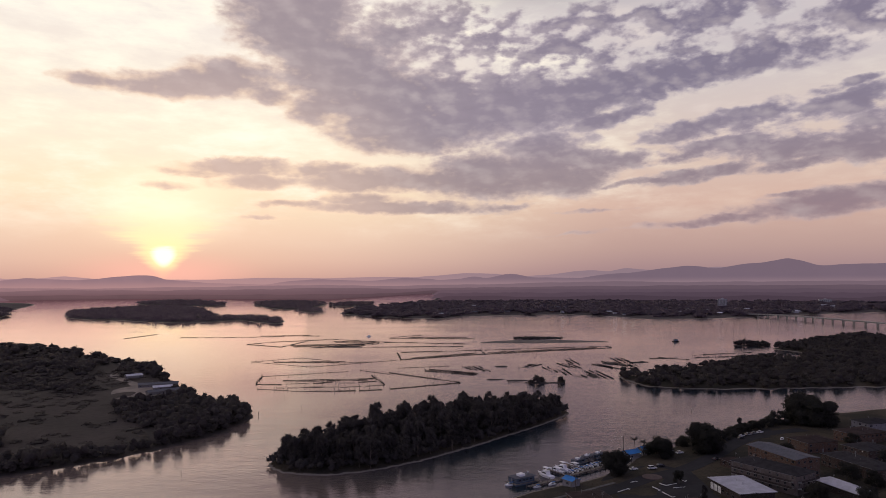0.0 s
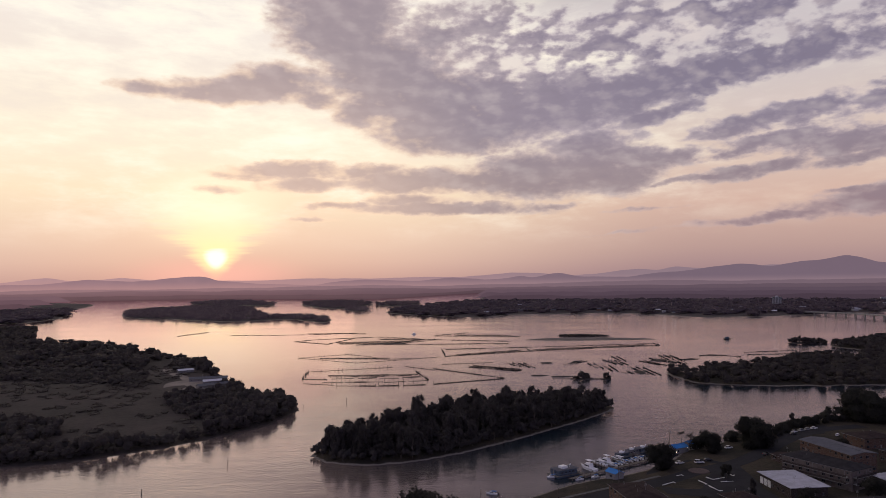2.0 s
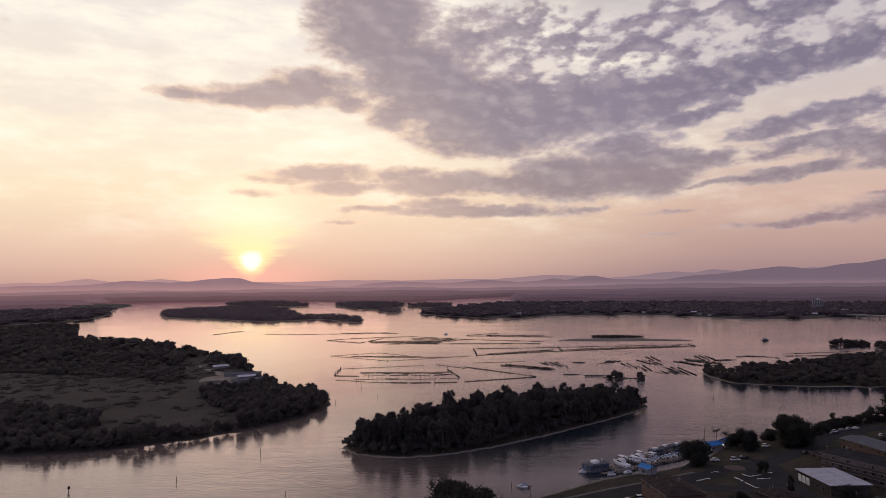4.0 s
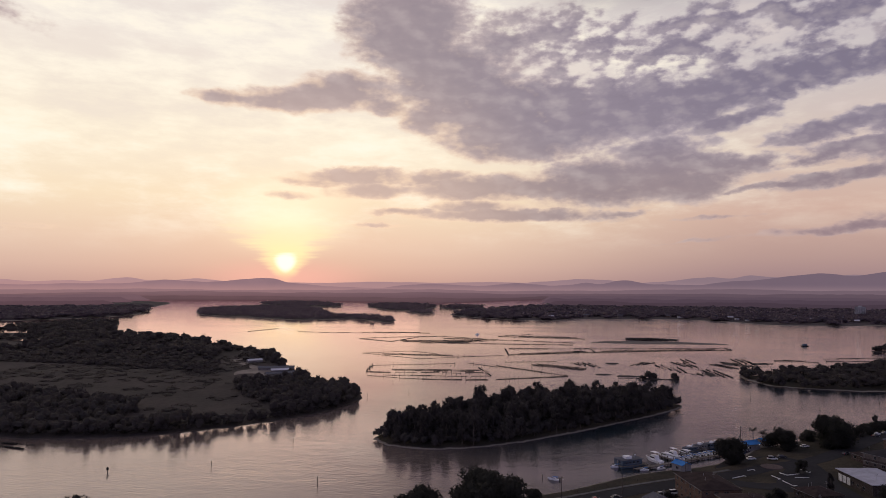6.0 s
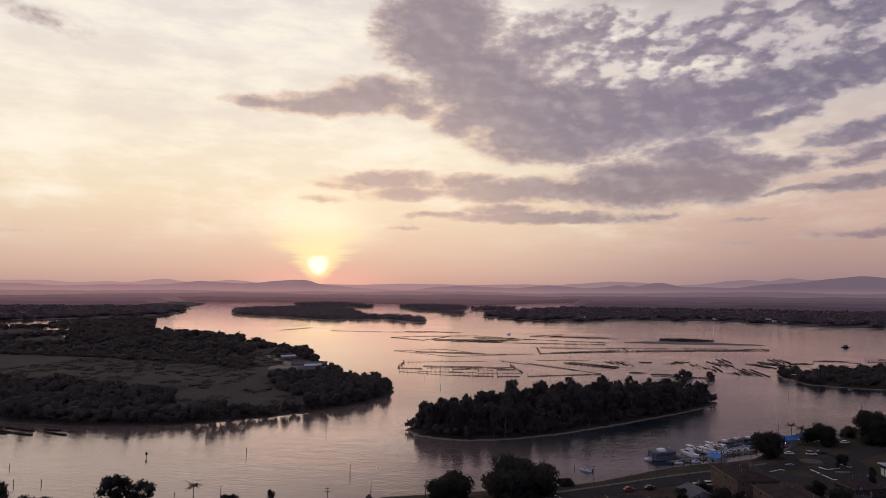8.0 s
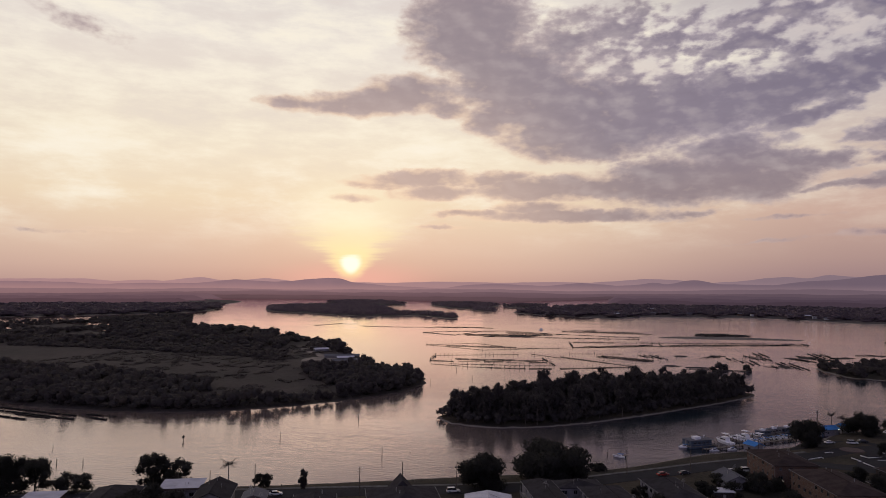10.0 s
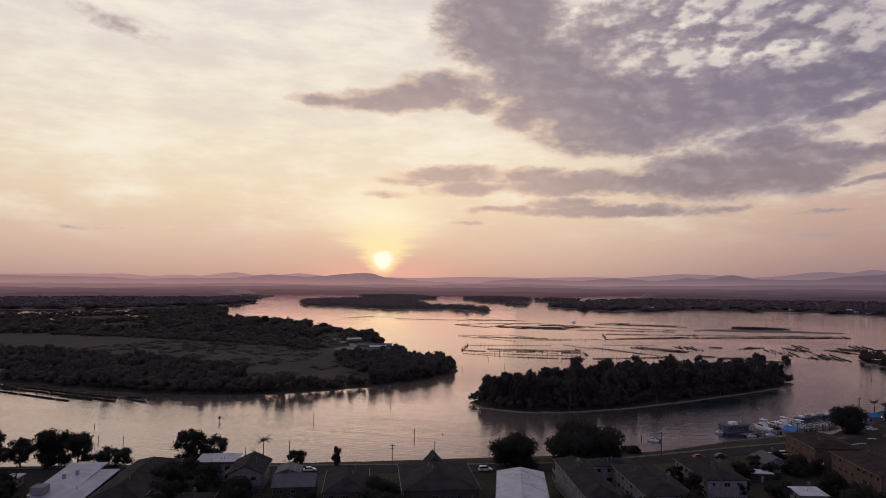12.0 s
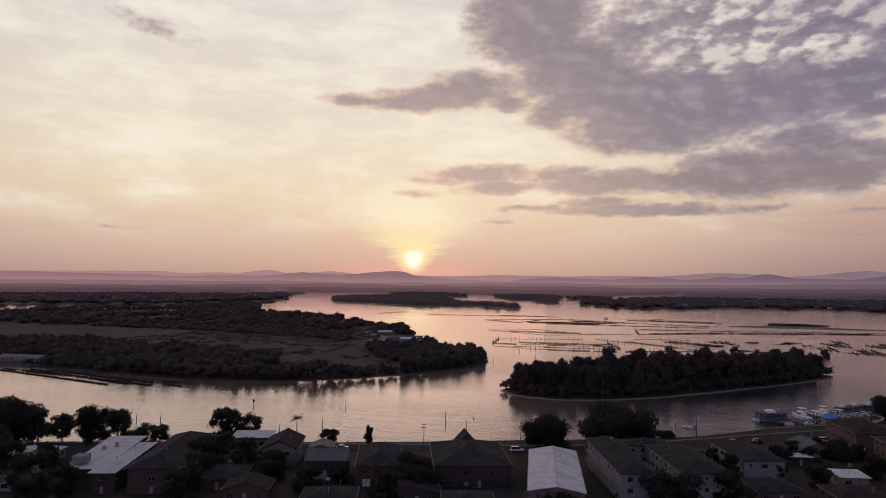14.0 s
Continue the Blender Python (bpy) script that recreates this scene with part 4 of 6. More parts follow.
M_CARWHITE = material("white_car_paint", (0.75, 0.75, 0.75), 0.2, (0.72, 0.72, 0.72), 0.5, spec=0.6)
M_CARSILVER = material("silver_car_paint", (0.45, 0.46, 0.47), 0.25, (0.42, 0.43, 0.44), 0.5, metal=0.5, spec=0.6)
M_CARDARK = material("dark_car_paint", (0.05, 0.05, 0.06), 0.2, (0.045, 0.045, 0.05), 0.5, spec=0.6)
M_CARRED = material("red_car_paint", (0.30, 0.04, 0.03), 0.25, (0.26, 0.03, 0.03), 0.5, spec=0.6)


def lamp_material(name, col, power):
    m = bpy.data.materials.new(name)
    m.use_nodes = True
    b = m.node_tree.nodes["Principled BSDF"]
    b.inputs["Base Color"].default_value = (*col, 1)
    b.inputs["Emission Color"].default_value, b.inputs["Emission Strength"].default_value = (*col, 1), power
    return m


M_LAMP = lamp_material("lit_lamp", (1.0, 0.86, 0.62), 6.0)
M_LENS = material("clear_lens", (0.6, 0.6, 0.6), 0.1)
M_REDLENS = material("red_lens", (0.35, 0.02, 0.02), 0.15)

WINDOWS = {}


def window_meshes(w, h):
    key = (round(w, 2), round(h, 2))
    if key not in WINDOWS:
        bm = bmesh.new()
        t = 0.07
        for b in ((-w / 2, 0, w / 2, t), (-w / 2, h - t, w / 2, h), (-w / 2, t, -w / 2 + t, h - t), (w / 2 - t, t, w / 2, h - t), (-t / 2, t, t / 2, h - t)):
            add_box(bm, b[0], 0.04, b[1], b[2], 0.13, b[3])
        fr = bpy.data.meshes.new("window")
        bm.to_mesh(fr), bm.free()
        fr.materials.append(M_TRIM)
        bm = bmesh.new()
        add_box(bm, -w / 2 + t, 0.08, t, w / 2 - t, 0.10, h - t)
        pn = bpy.data.meshes.new("pane")
        bm.to_mesh(pn), bm.free()
        pn.materials.append(M_GLASS)
        WINDOWS[key] = (fr, pn)
    return WINDOWS[key]


def facade(parent, m, width, z0, z1, openings, mat, name="wall"):
    """One wall 0.2 thick with openings cut through; m places it (outside is -y). Openings: x, z, w, h, kind."""
    bm = bmesh.new()
    xs = sorted({-width / 2, width / 2, *[o[0] - o[2] / 2 for o in openings], *[o[0] + o[2] / 2 for o in openings]})
    zs = sorted({z0, z1, *[o[1] for o in openings], *[o[1] + o[3] for o in openings]})
    at = {}

    def corner(i, y, k):
        if (i, y, k) not in at:
            at[i, y, k] = bm.verts.new((xs[i], y, zs[k]))
        return at[i, y, k]

    def solid(i, k):
        if not (0 <= i < len(xs) - 1 and 0 <= k < len(zs) - 1):
            return False
        cx, cz = (xs[i] + xs[i + 1]) / 2, (zs[k] + zs[k + 1]) / 2
        return not any(abs(cx - o[0]) < o[2] / 2 and o[1] < cz < o[1] + o[3] for o in openings)

    for i in range(len(xs) - 1):
        for k in range(len(zs) - 1):
            if not solid(i, k):
                continue
            bm.faces.new([corner(i, 0, k), corner(i + 1, 0, k), corner(i + 1, 0, k + 1), corner(i, 0, k + 1)])
            bm.faces.new([corner(i, 0.2, k + 1), corner(i + 1, 0.2, k + 1), corner(i + 1, 0.2, k), corner(i, 0.2, k)])
            for di, dk, p, q in ((-1, 0, (i, k), (i, k + 1)), (1, 0, (i + 1, k + 1), (i + 1, k)), (0, -1, (i + 1, k), (i, k)), (0, 1, (i, k + 1), (i + 1, k + 1))):
                if not solid(i + di, k + dk):
                    bm.faces.new([corner(p[0], 0, p[1]), corner(q[0], 0, q[1]), corner(q[0], 0.2, q[1]), corner(p[0], 0.2, p[1])])
    ob = part(name, bm, mat, parent)
    ob.matrix_basis = m
    for x, z, w, h, kind in openings:
        fr, pn = window_meshes(w, h)
        if kind == "w":
            f = shared("window", fr, parent, m @ Matrix.Translation((x, 0, z)))
            shared("pane", pn, f, Matrix.Identity(4))
        elif kind == "g":
            d = part("garage_door", box(-w / 2, 0.06, 0, w / 2, 0.12, h), M_TRIM, parent)
            d.matrix_basis = m @ Matrix.Translation((x, 0, z))
        else:
            d = part("door", box(-w / 2, 0.06, 0, w / 2, 0.12, h), M_DOOR, parent)
            d.matrix_basis = m @ Matrix.Translation((x, 0, z))
    return ob


def openings_for(width, storeys, seed, dense=3.4, first=0.9, door=True):
    r = random.Random(seed)
    n_ = max(1, int(width / dense))
    out_ = []
    for s in range(storeys):
        for i in range(n_):
            x = (i + 0.5 - n_ / 2) * (width / n_)
            if s == 0 and door and i == n_ // 2:
                out_.append((x, 0.1, 0.95, 2.1, "d"))
            elif r.random() < 0.85:
                w, h = r.choice([(1.5, 1.2), (1.8, 1.2), (1.1, 1.2), (0.8, 0.9)])
                out_.append((x, first + s * 2.8 + (1.2 - h), w, h, "w"))
    return out_


def roof_part(parent, kind, w, d, z, rise, over, mat, ridge="y"):
    """Roof slab with overhang; returns the object. Eaves stand at height z."""
    bm = bmesh.new()
    W, D = w / 2 + over, d / 2 + over
    t = 0.16
    if ridge == "x":
        W, D = D, W
    if kind == "gable":
        prof = [(-W, z), (0, z + rise), (W, z), (W, z + t), (0, z + rise + t), (-W, z + t)]
        bm.free()
        bm = prism(prof, -D, D, "y")
    elif kind == "skillion":
        prof = [(-D, z), (D, z + rise), (D, z + rise + t), (-D, z + t)]
        bm.free()
        bm = prism(prof, -W, W, "x")
    elif kind == "flat":
        add_box(bm, -W, -D, z, W, D, z + t + 0.05)
    else:
        in_ = min(W, D * 0.96)
        for dz in (0, t):
            pass
        lo = [bm.verts.new(p) for p in ((-W, -D, z), (W, -D, z), (W, D, z), (-W, D, z))]
        up_ = [bm.verts.new(p) for p in ((-W, -D, z + t), (W, -D, z + t), (W, D, z + t), (-W, D, z + t))]
        a_, b_ = bm.verts.new((0, -D + in_, z + rise + t)), bm.verts.new((0, D - in_, z + rise + t))
        bm.faces.new(lo[::-1])
        for i in range(4):
            bm.faces.new((lo[i], lo[(i + 1) % 4], up_[(i + 1) % 4], up_[i]))
        bm.faces.new((up_[0], up_[1], a_)), bm.faces.new((up_[1], up_[2], b_, a_)), bm.faces.new((up_[2], up_[3], b_)), bm.faces.new((up_[3], up_[0], a_, b_))
    if ridge == "x":
        for v in bm.verts:
            v.co = Vector((v.co.y, -v.co.x, v.co.z))
    bmesh.ops.recalc_face_normals(bm, faces=bm.faces)
    rf = part("roof", bm, mat, parent)
    # gutters along the eaves, ridge cap
    if kind in ("gable", "hip", "skillion"):
        ends = (((-W - 0.08, -D), (-W - 0.08, D)), ((W + 0.08, -D), (W + 0.08, D))) if kind != "skillion" else (((-W, -D - 0.08), (W, -D - 0.08)),)
        for p, q in ends:
            if ridge == "x":
                p, q = (p[1], -p[0]), (q[1], -q[0])
            part("gutter", rod([(*p, z + 0.04), (*q, z + 0.04)], 0.09, 5), M_TRIM, rf)
    if kind in ("gable", "hip"):
        e = D if kind == "gable" else D - min(W, D * 0.96)
        if e > 0.3:
            p, q = (0, -e), (0, e)
            if ridge == "x":
                p, q = (p[1], p[0]), (q[1], q[0])
            part("ridge_cap", rod([(*p, z + rise + t + 0.02), (*q, z + rise + t + 0.02)], 0.12, 5), mat, rf)
    return rf


def house(name, x, y, rot, w, d, storeys, roof, rise, wall, roofmat, label, seed, ridge="y", over=0.5, sill=None, group="", sides="nesw", extra_h=0.0, base=None, category="house"):
    """Walls with real openings, a roof with gutters, windows and doors. Local +y looks to the lake."""
    top = Empty(name)
    z = town_z(x, y) if base is None else base
    top.matrix_basis = pose(x, y, z, 0, 0, rot)
    H = 2.75 * storeys + 0.15 + extra_h
    walls = (("s", pose(0, -d / 2, 0), w), ("n", pose(0, d / 2, 0, 0, 0, 180), w), ("w", pose(-w / 2, 0, 0, 0, 0, -90), d), ("e", pose(w / 2, 0, 0, 0, 0, 90), d))
    for i, (k, m, L) in enumerate(walls):
        L2 = L if k in "sn" else L - 0.42
        ops = openings_for(L2, storeys, seed * 7 + i, door=(k == "s"))
        facade(top, m, L2, -1.2, H, ops, wall)
    if roof == "gable":
        for sgn in (-1, 1):
            if ridge == "y":
                g = prism([(-w / 2, H), (w / 2, H), (0, H + rise * w / (w + 2 * over))], sgn * d / 2 - 0.1, sgn * d / 2 + 0.09 * (1 if sgn < 0 else -1) + (0 if sgn < 0 else 0), "y")
            else:
                g = prism([(-d / 2, H), (d / 2, H), (0, H + rise * d / (d + 2 * over))], sgn * w / 2 - 0.1, sgn * w / 2 + 0.02, "x")
            part("gable_end", g, wall, top)
    if roof == "skillion":
        for sgn in (-1, 1):
            part("side_wall", prism([(-d / 2, H), (d / 2, H), (d / 2, H + rise)], sgn * w / 2 - 0.1, sgn * w / 2 + 0.1, "x"), wall, top)
        part("back_wall", box(-w / 2, d / 2 - 0.1, H, w / 2, d / 2 + 0.1, H + rise * 0.97), wall, top)
    rf = roof_part(top, roof, w, d, H + 0.004, rise, over, roofmat, ridge)
    r = random.Random(seed)
    for k in range(r.randint(1, 3)):
        px, py = r.uniform(-w / 4, w / 4), r.uniform(-d / 3, d / 3)
        part("vent_pipe", rod([(px, py, H), (px, py, H + rise + 0.6)], 0.08, 6), M_METAL, rf)
    if r.random() < 0.6:
        px, py = r.uniform(-w / 5, w / 5), r.uniform(-d / 4, d / 4)
        bm = rod([(px, py, H), (px, py, H + rise + 2.4)], 0.03, 5)
        for q in range(4):
            add_box(bm, px - 0.7 + 0.1 * q, py - 0.03, H + rise + 1.4 + 0.28 * q, px + 0.7 - 0.1 * q, py + 0.03, H + rise + 1.46 + 0.28 * q)
        part("antenna", bm, M_METAL, rf)
    for sx in (-1, 1):
        part("downpipe", rod([(sx * (w / 2 + 0.07), -d / 2 + 0.5, -0.8), (sx * (w / 2 + 0.07), -d / 2 + 0.5, H)], 0.05, 5), M_TRIM, top)
    return tagged(top, label, category, group)


def balconies(top, side, length, depth, off, zs, mat=None):
    """Slabs with rails along the house's side: 's' front or 'w' left."""
    for z in zs:
        if side == "w":
            s = part("balcony", box(-off - depth, -length / 2, z, -off, length / 2, z + 0.18), M_CONCRETE, top)
            part("rail", box(-off - depth, -length / 2, z + 0.18, -off - depth + 0.06, length / 2, z + 1.1), mat or M_TRIM, s)
            for q in (-1, 0, 1):
                part("post", rod([(-off - depth + 0.1, q * length * 0.48, z + 0.18), (-off - depth + 0.1, q * length * 0.48, z + 2.7)], 0.06, 5), M_TRIM, s)
        else:
            s = part("balcony", box(-length / 2, -off - depth, z, length / 2, -off, z + 0.18), M_CONCRETE, top)
            part("rail", box(-length / 2, -off - depth, z + 0.18, length / 2, -off - depth + 0.06, z + 1.1), mat or M_TRIM, s)
            for q in (-1, 0, 1):
                part("post", rod([(q * length * 0.48, -off - depth + 0.1, z + 0.18), (q * length * 0.48, -off - depth + 0.1, z + 2.7)], 0.06, 5), M_TRIM, s)


# ---- waterfront street ----
b1 = house("apartment_block", -158, 162, 23, 10, 32, 2, "skillion", 1.6, M_DARKBRICK, M_ROOFPALE, "two-storey flats with a long pale sheet-metal roof", 1)
part("rooftop_box", box(-4, -13.5, 6.4, -0.5, -9.5, 8.4, 0.05), M_WHITEWALL, b1)
part("rooftop_vent", box(0.6, 4, 6.5, 1.4, 4.9, 8.3, 0.05), M_METAL, b1)
part("rooftop_vent", box(-1.9, 1, 6.5, -1.1, 1.9, 8.0, 0.05), M_METAL, b1)
house("apartment_wing", -149.3, 160, 23, 6.4, 31, 2, "skillion", 0.8, M_DARKBRICK, M_ROOFPALE, "narrow wing with a grey sheet roof beside the flats", 2)
b2 = house("apartment_block", -139, 169, 23, 12.5, 40, 2, "hip", 2.6, M_BRICK, M_ROOFDARK, "long brick flats under a dark tiled hip roof", 3, over=0.8, extra_h=1.3)
balconies(b2, "w", 12, 1.4, 6.3, (2.9,))
house("house", -191, 166, 23, 13, 12, 1, "hip", 1.8, M_WHITEWALL, M_ROOFPALE, "low white house with a pale roof", 4)
house("house", -168, 143, 23, 10, 9, 1, "gable", 2.0, M_WHITEWALL, M_ROOFGREY, "small house with a grey metal roof", 5)
b3 = house("house", -134, 200, 23, 12, 11, 2, "skillion", 0.5, M_WHITEWALL, M_ROOFPALE, "white two-storey house with a flat pale roof", 6, over=0.7)
part("parapet", box(-6.8, -6.3, 5.6, 6.8, -6.0, 6.5), M_BRICK, b3, "red-brown roof edge board")
b4 = house("house", -119, 195, 23, 10, 17, 2, "gable", 2.6, M_TIMBER, M_ROOFDARK, "timber house with a dark gabled roof and veranda", 7, over=0.8)
balconies(b4, "s", 9, 2.2, 8.5, (2.7,))
house("house", -105.5, 196, 23, 6.5, 8, 2, "gable", 1.2, M_CREAM, M_ROOFGREY, "rear wing under a grey metal roof", 8)
house("house", -97, 184.5, 23, 11.5, 11, 2, "gable", 2.2, M_DARKBRICK, M_ROOFGREY, "brick house with a broad grey metal roof", 9, ridge="x")
house("cottage", -95.5, 172, 23, 7.5, 5.5, 1, "gable", 1.3, M_WHITEWALL, M_ROOFGREY, "small white granny flat with a grey roof", 10, ridge="x")
b6 = house("house", -83, 190, 23, 12, 24, 2, "hip", 2.6, M_BRICK, M_ROOFDARK, "brown brick house with a dark hip roof", 11)
for q in (-1, 1):
    part("shutter", box(-3.2 + q * 0.55 - 0.5, -12.25, 0.2, -3.2 + q * 0.55 + 0.5, -12.15, 2.3), M_PAINT, b6, "white shutter door")
b7 = house("apartment_block", -58.5, 200, 23, 21, 28, 2, "hip", 3.4, M_DARKBRICK, M_ROOFDARK, "large dark brick block under a broad dark roof", 12, extra_h=0.6)
part("dormer_gable", prism([(-4.4, 6.0), (4.4, 6.0), (0, 10.8)], 6, 14.6, "y"), M_ROOFDARK, b7)
b8 = house("hall", -31.5, 193, 12, 13.5, 42, 2, "gable", 1.3, M_CREAM, M_ROOFWHITE, "long hall with a low white metal gable roof", 13, over=0.4)
for q in range(3):
    part("roof_seam", rod([(0.2, 17 - q * 13, 7.25), (7.0, 13 - q * 13, 5.95)], 0.06, 5), M_METAL, b8)
for nm, x, y, w, d, sd in (("left", -15.5, 206, 9, 40, 14), ("right", 2.5, 209, 12.5, 31, 15)):
    o = house("apartment_block", x, y, 20, w, d, 3, "hip", 2.0, M_WHITEWALL, M_ROOFDARK, "white three-storey flats with a dark roof round a court", sd, base=2.6)
    if nm == "left":
        balconies(o, "w", 34, 1.5, 4.5, (2.8, 5.5))
house("apartment_block", -9.5, 226, 20, 14, 8, 3, "hip", 1.6, M_WHITEWALL, M_ROOFDARK, "white rear wing of the flats with a dark roof", 16, base=2.2)
house("house", 20, 237, 20, 12, 25, 2, "hip", 1.8, M_WHITEWALL, M_ROOFDARK, "white house with a long dark grey roof", 17)
part("awning", box(-2.6, -2.2, 0, 2.6, 2.2, 0.14), M_ROOFWHITE, tagged(Empty("carport"), "white flat carport roof on posts", "carport")).parent.matrix_basis = pose(9.5, 221, 5.4, 0, 0, -20)
carport = bpy.data.objects["carport"]
for px in (-2.4, 2.4):
    for py in (-2, 2):
        part("post", rod([(px, py, -3.0), (px, py, 0)], 0.07, 5), M_METAL, carport)
house("house", 42, 269, 16, 8, 12, 1, "gable", 1.9, M_WHITEWALL, M_ROOFGREY, "small white cottage with a pale grey gable roof", 18)
b12 = house("apartment_block", 61, 282, 13, 15, 24, 3, "hip", 2.2, M_ORANGE, M_ROOFBROWN, "orange brick flats with a dark brown hip roof", 19, base=2.0)
house("apartment_block", 71, 251, 13, 15, 30, 3, "hip", 2.0, M_ORANGE, M_ROOFBROWN, "second orange brick block stepped towards the street", 20, base=2.2)
house("garage", 46.5, 228.5, 15, 7.5, 7, 1, "skillion", 0.4, M_WHITEWALL, M_ROOFWHITE, "white garage with a flat pale roof", 21, category="garage")
house("carport_shed", 36.5, 250, 10, 6, 4.5, 1, "flat", 0.1, M_DARKBRICK, M_ROOFWHITE, "small shed with a flat white roof", 22, category="shed")

# ---- streets by the car park ----
r2 = house("shop", 132.5, 312, 9, 16, 24, 1, "flat", 0.2, M_DARKBRICK, M_ROOFPALE, "low commercial building with a wide flat pale roof", 30, over=0.9, extra_h=1.6, category="shop")
for q in range(3):
    part("roller_door", box(-8.16, 3.2 + q * 3.0, 0, -8.08, 5.6 + q * 3.0, 3.0), M_PAINT, r2, "white roller door")
r3 = house("apartment_block", 153, 326, 32, 15, 33, 3, "hip", 2.0, M_CREAM, M_ROOFDARK, "three-storey cream flats with long balconies and a dark roof", 31, base=3.4)
balconies(r3, "w", 30, 1.9, 7.5, (2.8, 5.6), M_DARKBRICK)
balconies(r3, "s", 14, 1.9, 16.5, (2.8, 5.6), M_DARKBRICK)
house("apartment_block", 171, 353, 16, 14, 33, 3, "gable", 1.0, M_ORANGE, M_ROOFGREY, "long orange brick flats with a low grey roof", 32, base=3.4)
house("house", 150, 358, 16, 9, 14, 1, "hip", 1.6, M_BRICK, M_ROOFBROWN, "single-storey brown brick house", 33)
for i, (x, y, w, d, st, rt, wl, rf_, lb) in enumerate((
        (207, 392, 20, 15, 2, 15, M_ORANGE, M_ROOFBROWN, "brown-roofed brick house on the rise"),
        (226, 372, 18, 16, 2, 18, M_BRICK, M_ROOFDARK, "brick flats with a dark roof"),
        (246, 412, 24, 16, 2, 20, M_ORANGE, M_ROOFBROWN, "wide brick house with brown tiles"),
        (272, 440, 22, 14, 2, 12, M_WHITEWALL, M_ROOFDARK, "pale two-storey house near the water"),
        (205, 344, 15, 34, 2, 14, M_BRICK, M_ROOFDARK, "long dark-roofed brick flats"),
        (178, 312, 9, 24, 1, 16, M_DARKBRICK, M_ROOFPALE, "long low shed with a pale grey roof"),
        (208, 298, 16, 22, 3, 14, M_ORANGE, M_ROOFBROWN, "three-storey orange brick flats"),
        (238, 335, 18, 20, 2, 20, M_BRICK, M_ROOFBROWN, "brick house with brown tiles"),
        (268, 372, 18, 18, 2, 15, M_CREAM, M_ROOFDARK, "cream house with a dark roof"),
        (292, 400, 20, 16, 2, 15, M_BRICK, M_ROOFBROWN, "brick house under brown tiles"),
        (300, 350, 20, 22, 2, 15, M_ORANGE, M_ROOFDARK, "orange brick flats with a dark roof"),
        (95, 268, 14, 13, 1, 13, M_BRICK, M_ROOFDARK, "dark-roofed house beside the car park"),
        (104, 292, 12, 12, 1, 20, M_DARKBRICK, M_ROOFBROWN, "low brick house with a dark roof"),
        (150, 282, 20, 16, 1, 10, M_BRICK, M_ROOFDARK, "low brick house with dark tiles"),
        (118, 268, 14, 14, 1, 10, M_WHITEWALL, M_ROOFGREY, "white house with a grey roof"))):
    house("house", x, y, rt, w, d, st, "hip", 2.0, wl, rf_, lb, 40 + i)

# houses in the bottom rows of the town
for i, (x, y, w, d, st, rt, rk, wl, rf_, lb) in enumerate((
        (-120, 166, 12, 14, 1, 23, "hip", M_BRICK, M_ROOFDARK, "low dark-roofed house among trees"),
        (-106, 158, 11, 10, 1, 23, "gable", M_BRICK, M_ROOFDARK, "brick house with a dark roof"),
        (-66, 172, 15, 12, 1, 23, "gable", M_DARKBRICK, M_ROOFDARK, "brick house under a dark roof"),
        (-48, 166, 12, 14, 1, 20, "hip", M_BRICK, M_ROOFDARK, "brick house in the second row"),
        (-82, 158, 13, 12, 1, 23, "hip", M_BRICK, M_ROOFDARK, "brick house with a dark tiled roof"),
        (24, 208, 12, 12, 1, 20, "hip", M_BRICK, M_ROOFDARK, "low house with a dark roof"),
        (44, 208, 13, 12, 1, 15, "hip", M_BRICK, M_ROOFBROWN, "low house with a brown roof"),
        (-205, 140, 13, 13, 1, 23, "hip", M_BRICK, M_ROOFDARK, "dark-roofed house by the big trees"),
        (-185, 125, 13, 13, 1, 23, "hip", M_BRICK, M_ROOFDARK, "dark-roofed house in the back row"))):
    house("house", x, y, rt, w, d, st, rk, 2.0, wl, rf_, lb, 70 + i)
pool = tagged(Empty("swimming_pool"), "small blue garden pool with a pale edge", "pool")
pool.matrix_basis = pose(-72, 162, town_z(-72, 162) + 0.02, 0, 0, 23)
part("coping", box(-4.6, -2.4, -0.4, 4.6, 2.4, 0.10), M_CONCRETE, pool)
part("pool_water", box(-4.2, -2.0, 0.0, 4.2, 2.0, 0.13), material("pool_blue", (0.03, 0.16, 0.32), 0.08, spec=0.5), pool)


# ---- roads, kerbs, car park ----
def ribbon(name, line, width, lift, mat, label, kind="structure", category="road", thick=0.25, closed=False):
    P = spline(line, closed, 8)
    T = np.gradient(P, axis=0)
    T /= np.linalg.norm(T, axis=1, keepdims=True)
    N = np.stack([-T[:, 1], T[:, 0]], -1)
    V, F = [], []
    for i, (p, nn) in enumerate(zip(P, N)):
        zc = max(town_z(*p), 0.6) + lift
        for s, dz in ((-1, -thick), (-1, 0), (1, 0), (1, -thick)):
            V.append((p[0] + nn[0] * s * width / 2, p[1] + nn[1] * s * width / 2, zc + dz))
        if i:
            a_, b_ = (i - 1) * 4, i * 4
            F += [(a_ + k, b_ + k, b_ + k + 1, a_ + k + 1) for k in range(3)]
    return tagged(raw(name, V, np.array(F)[:, ::-1], mat), label, category, kind=kind)


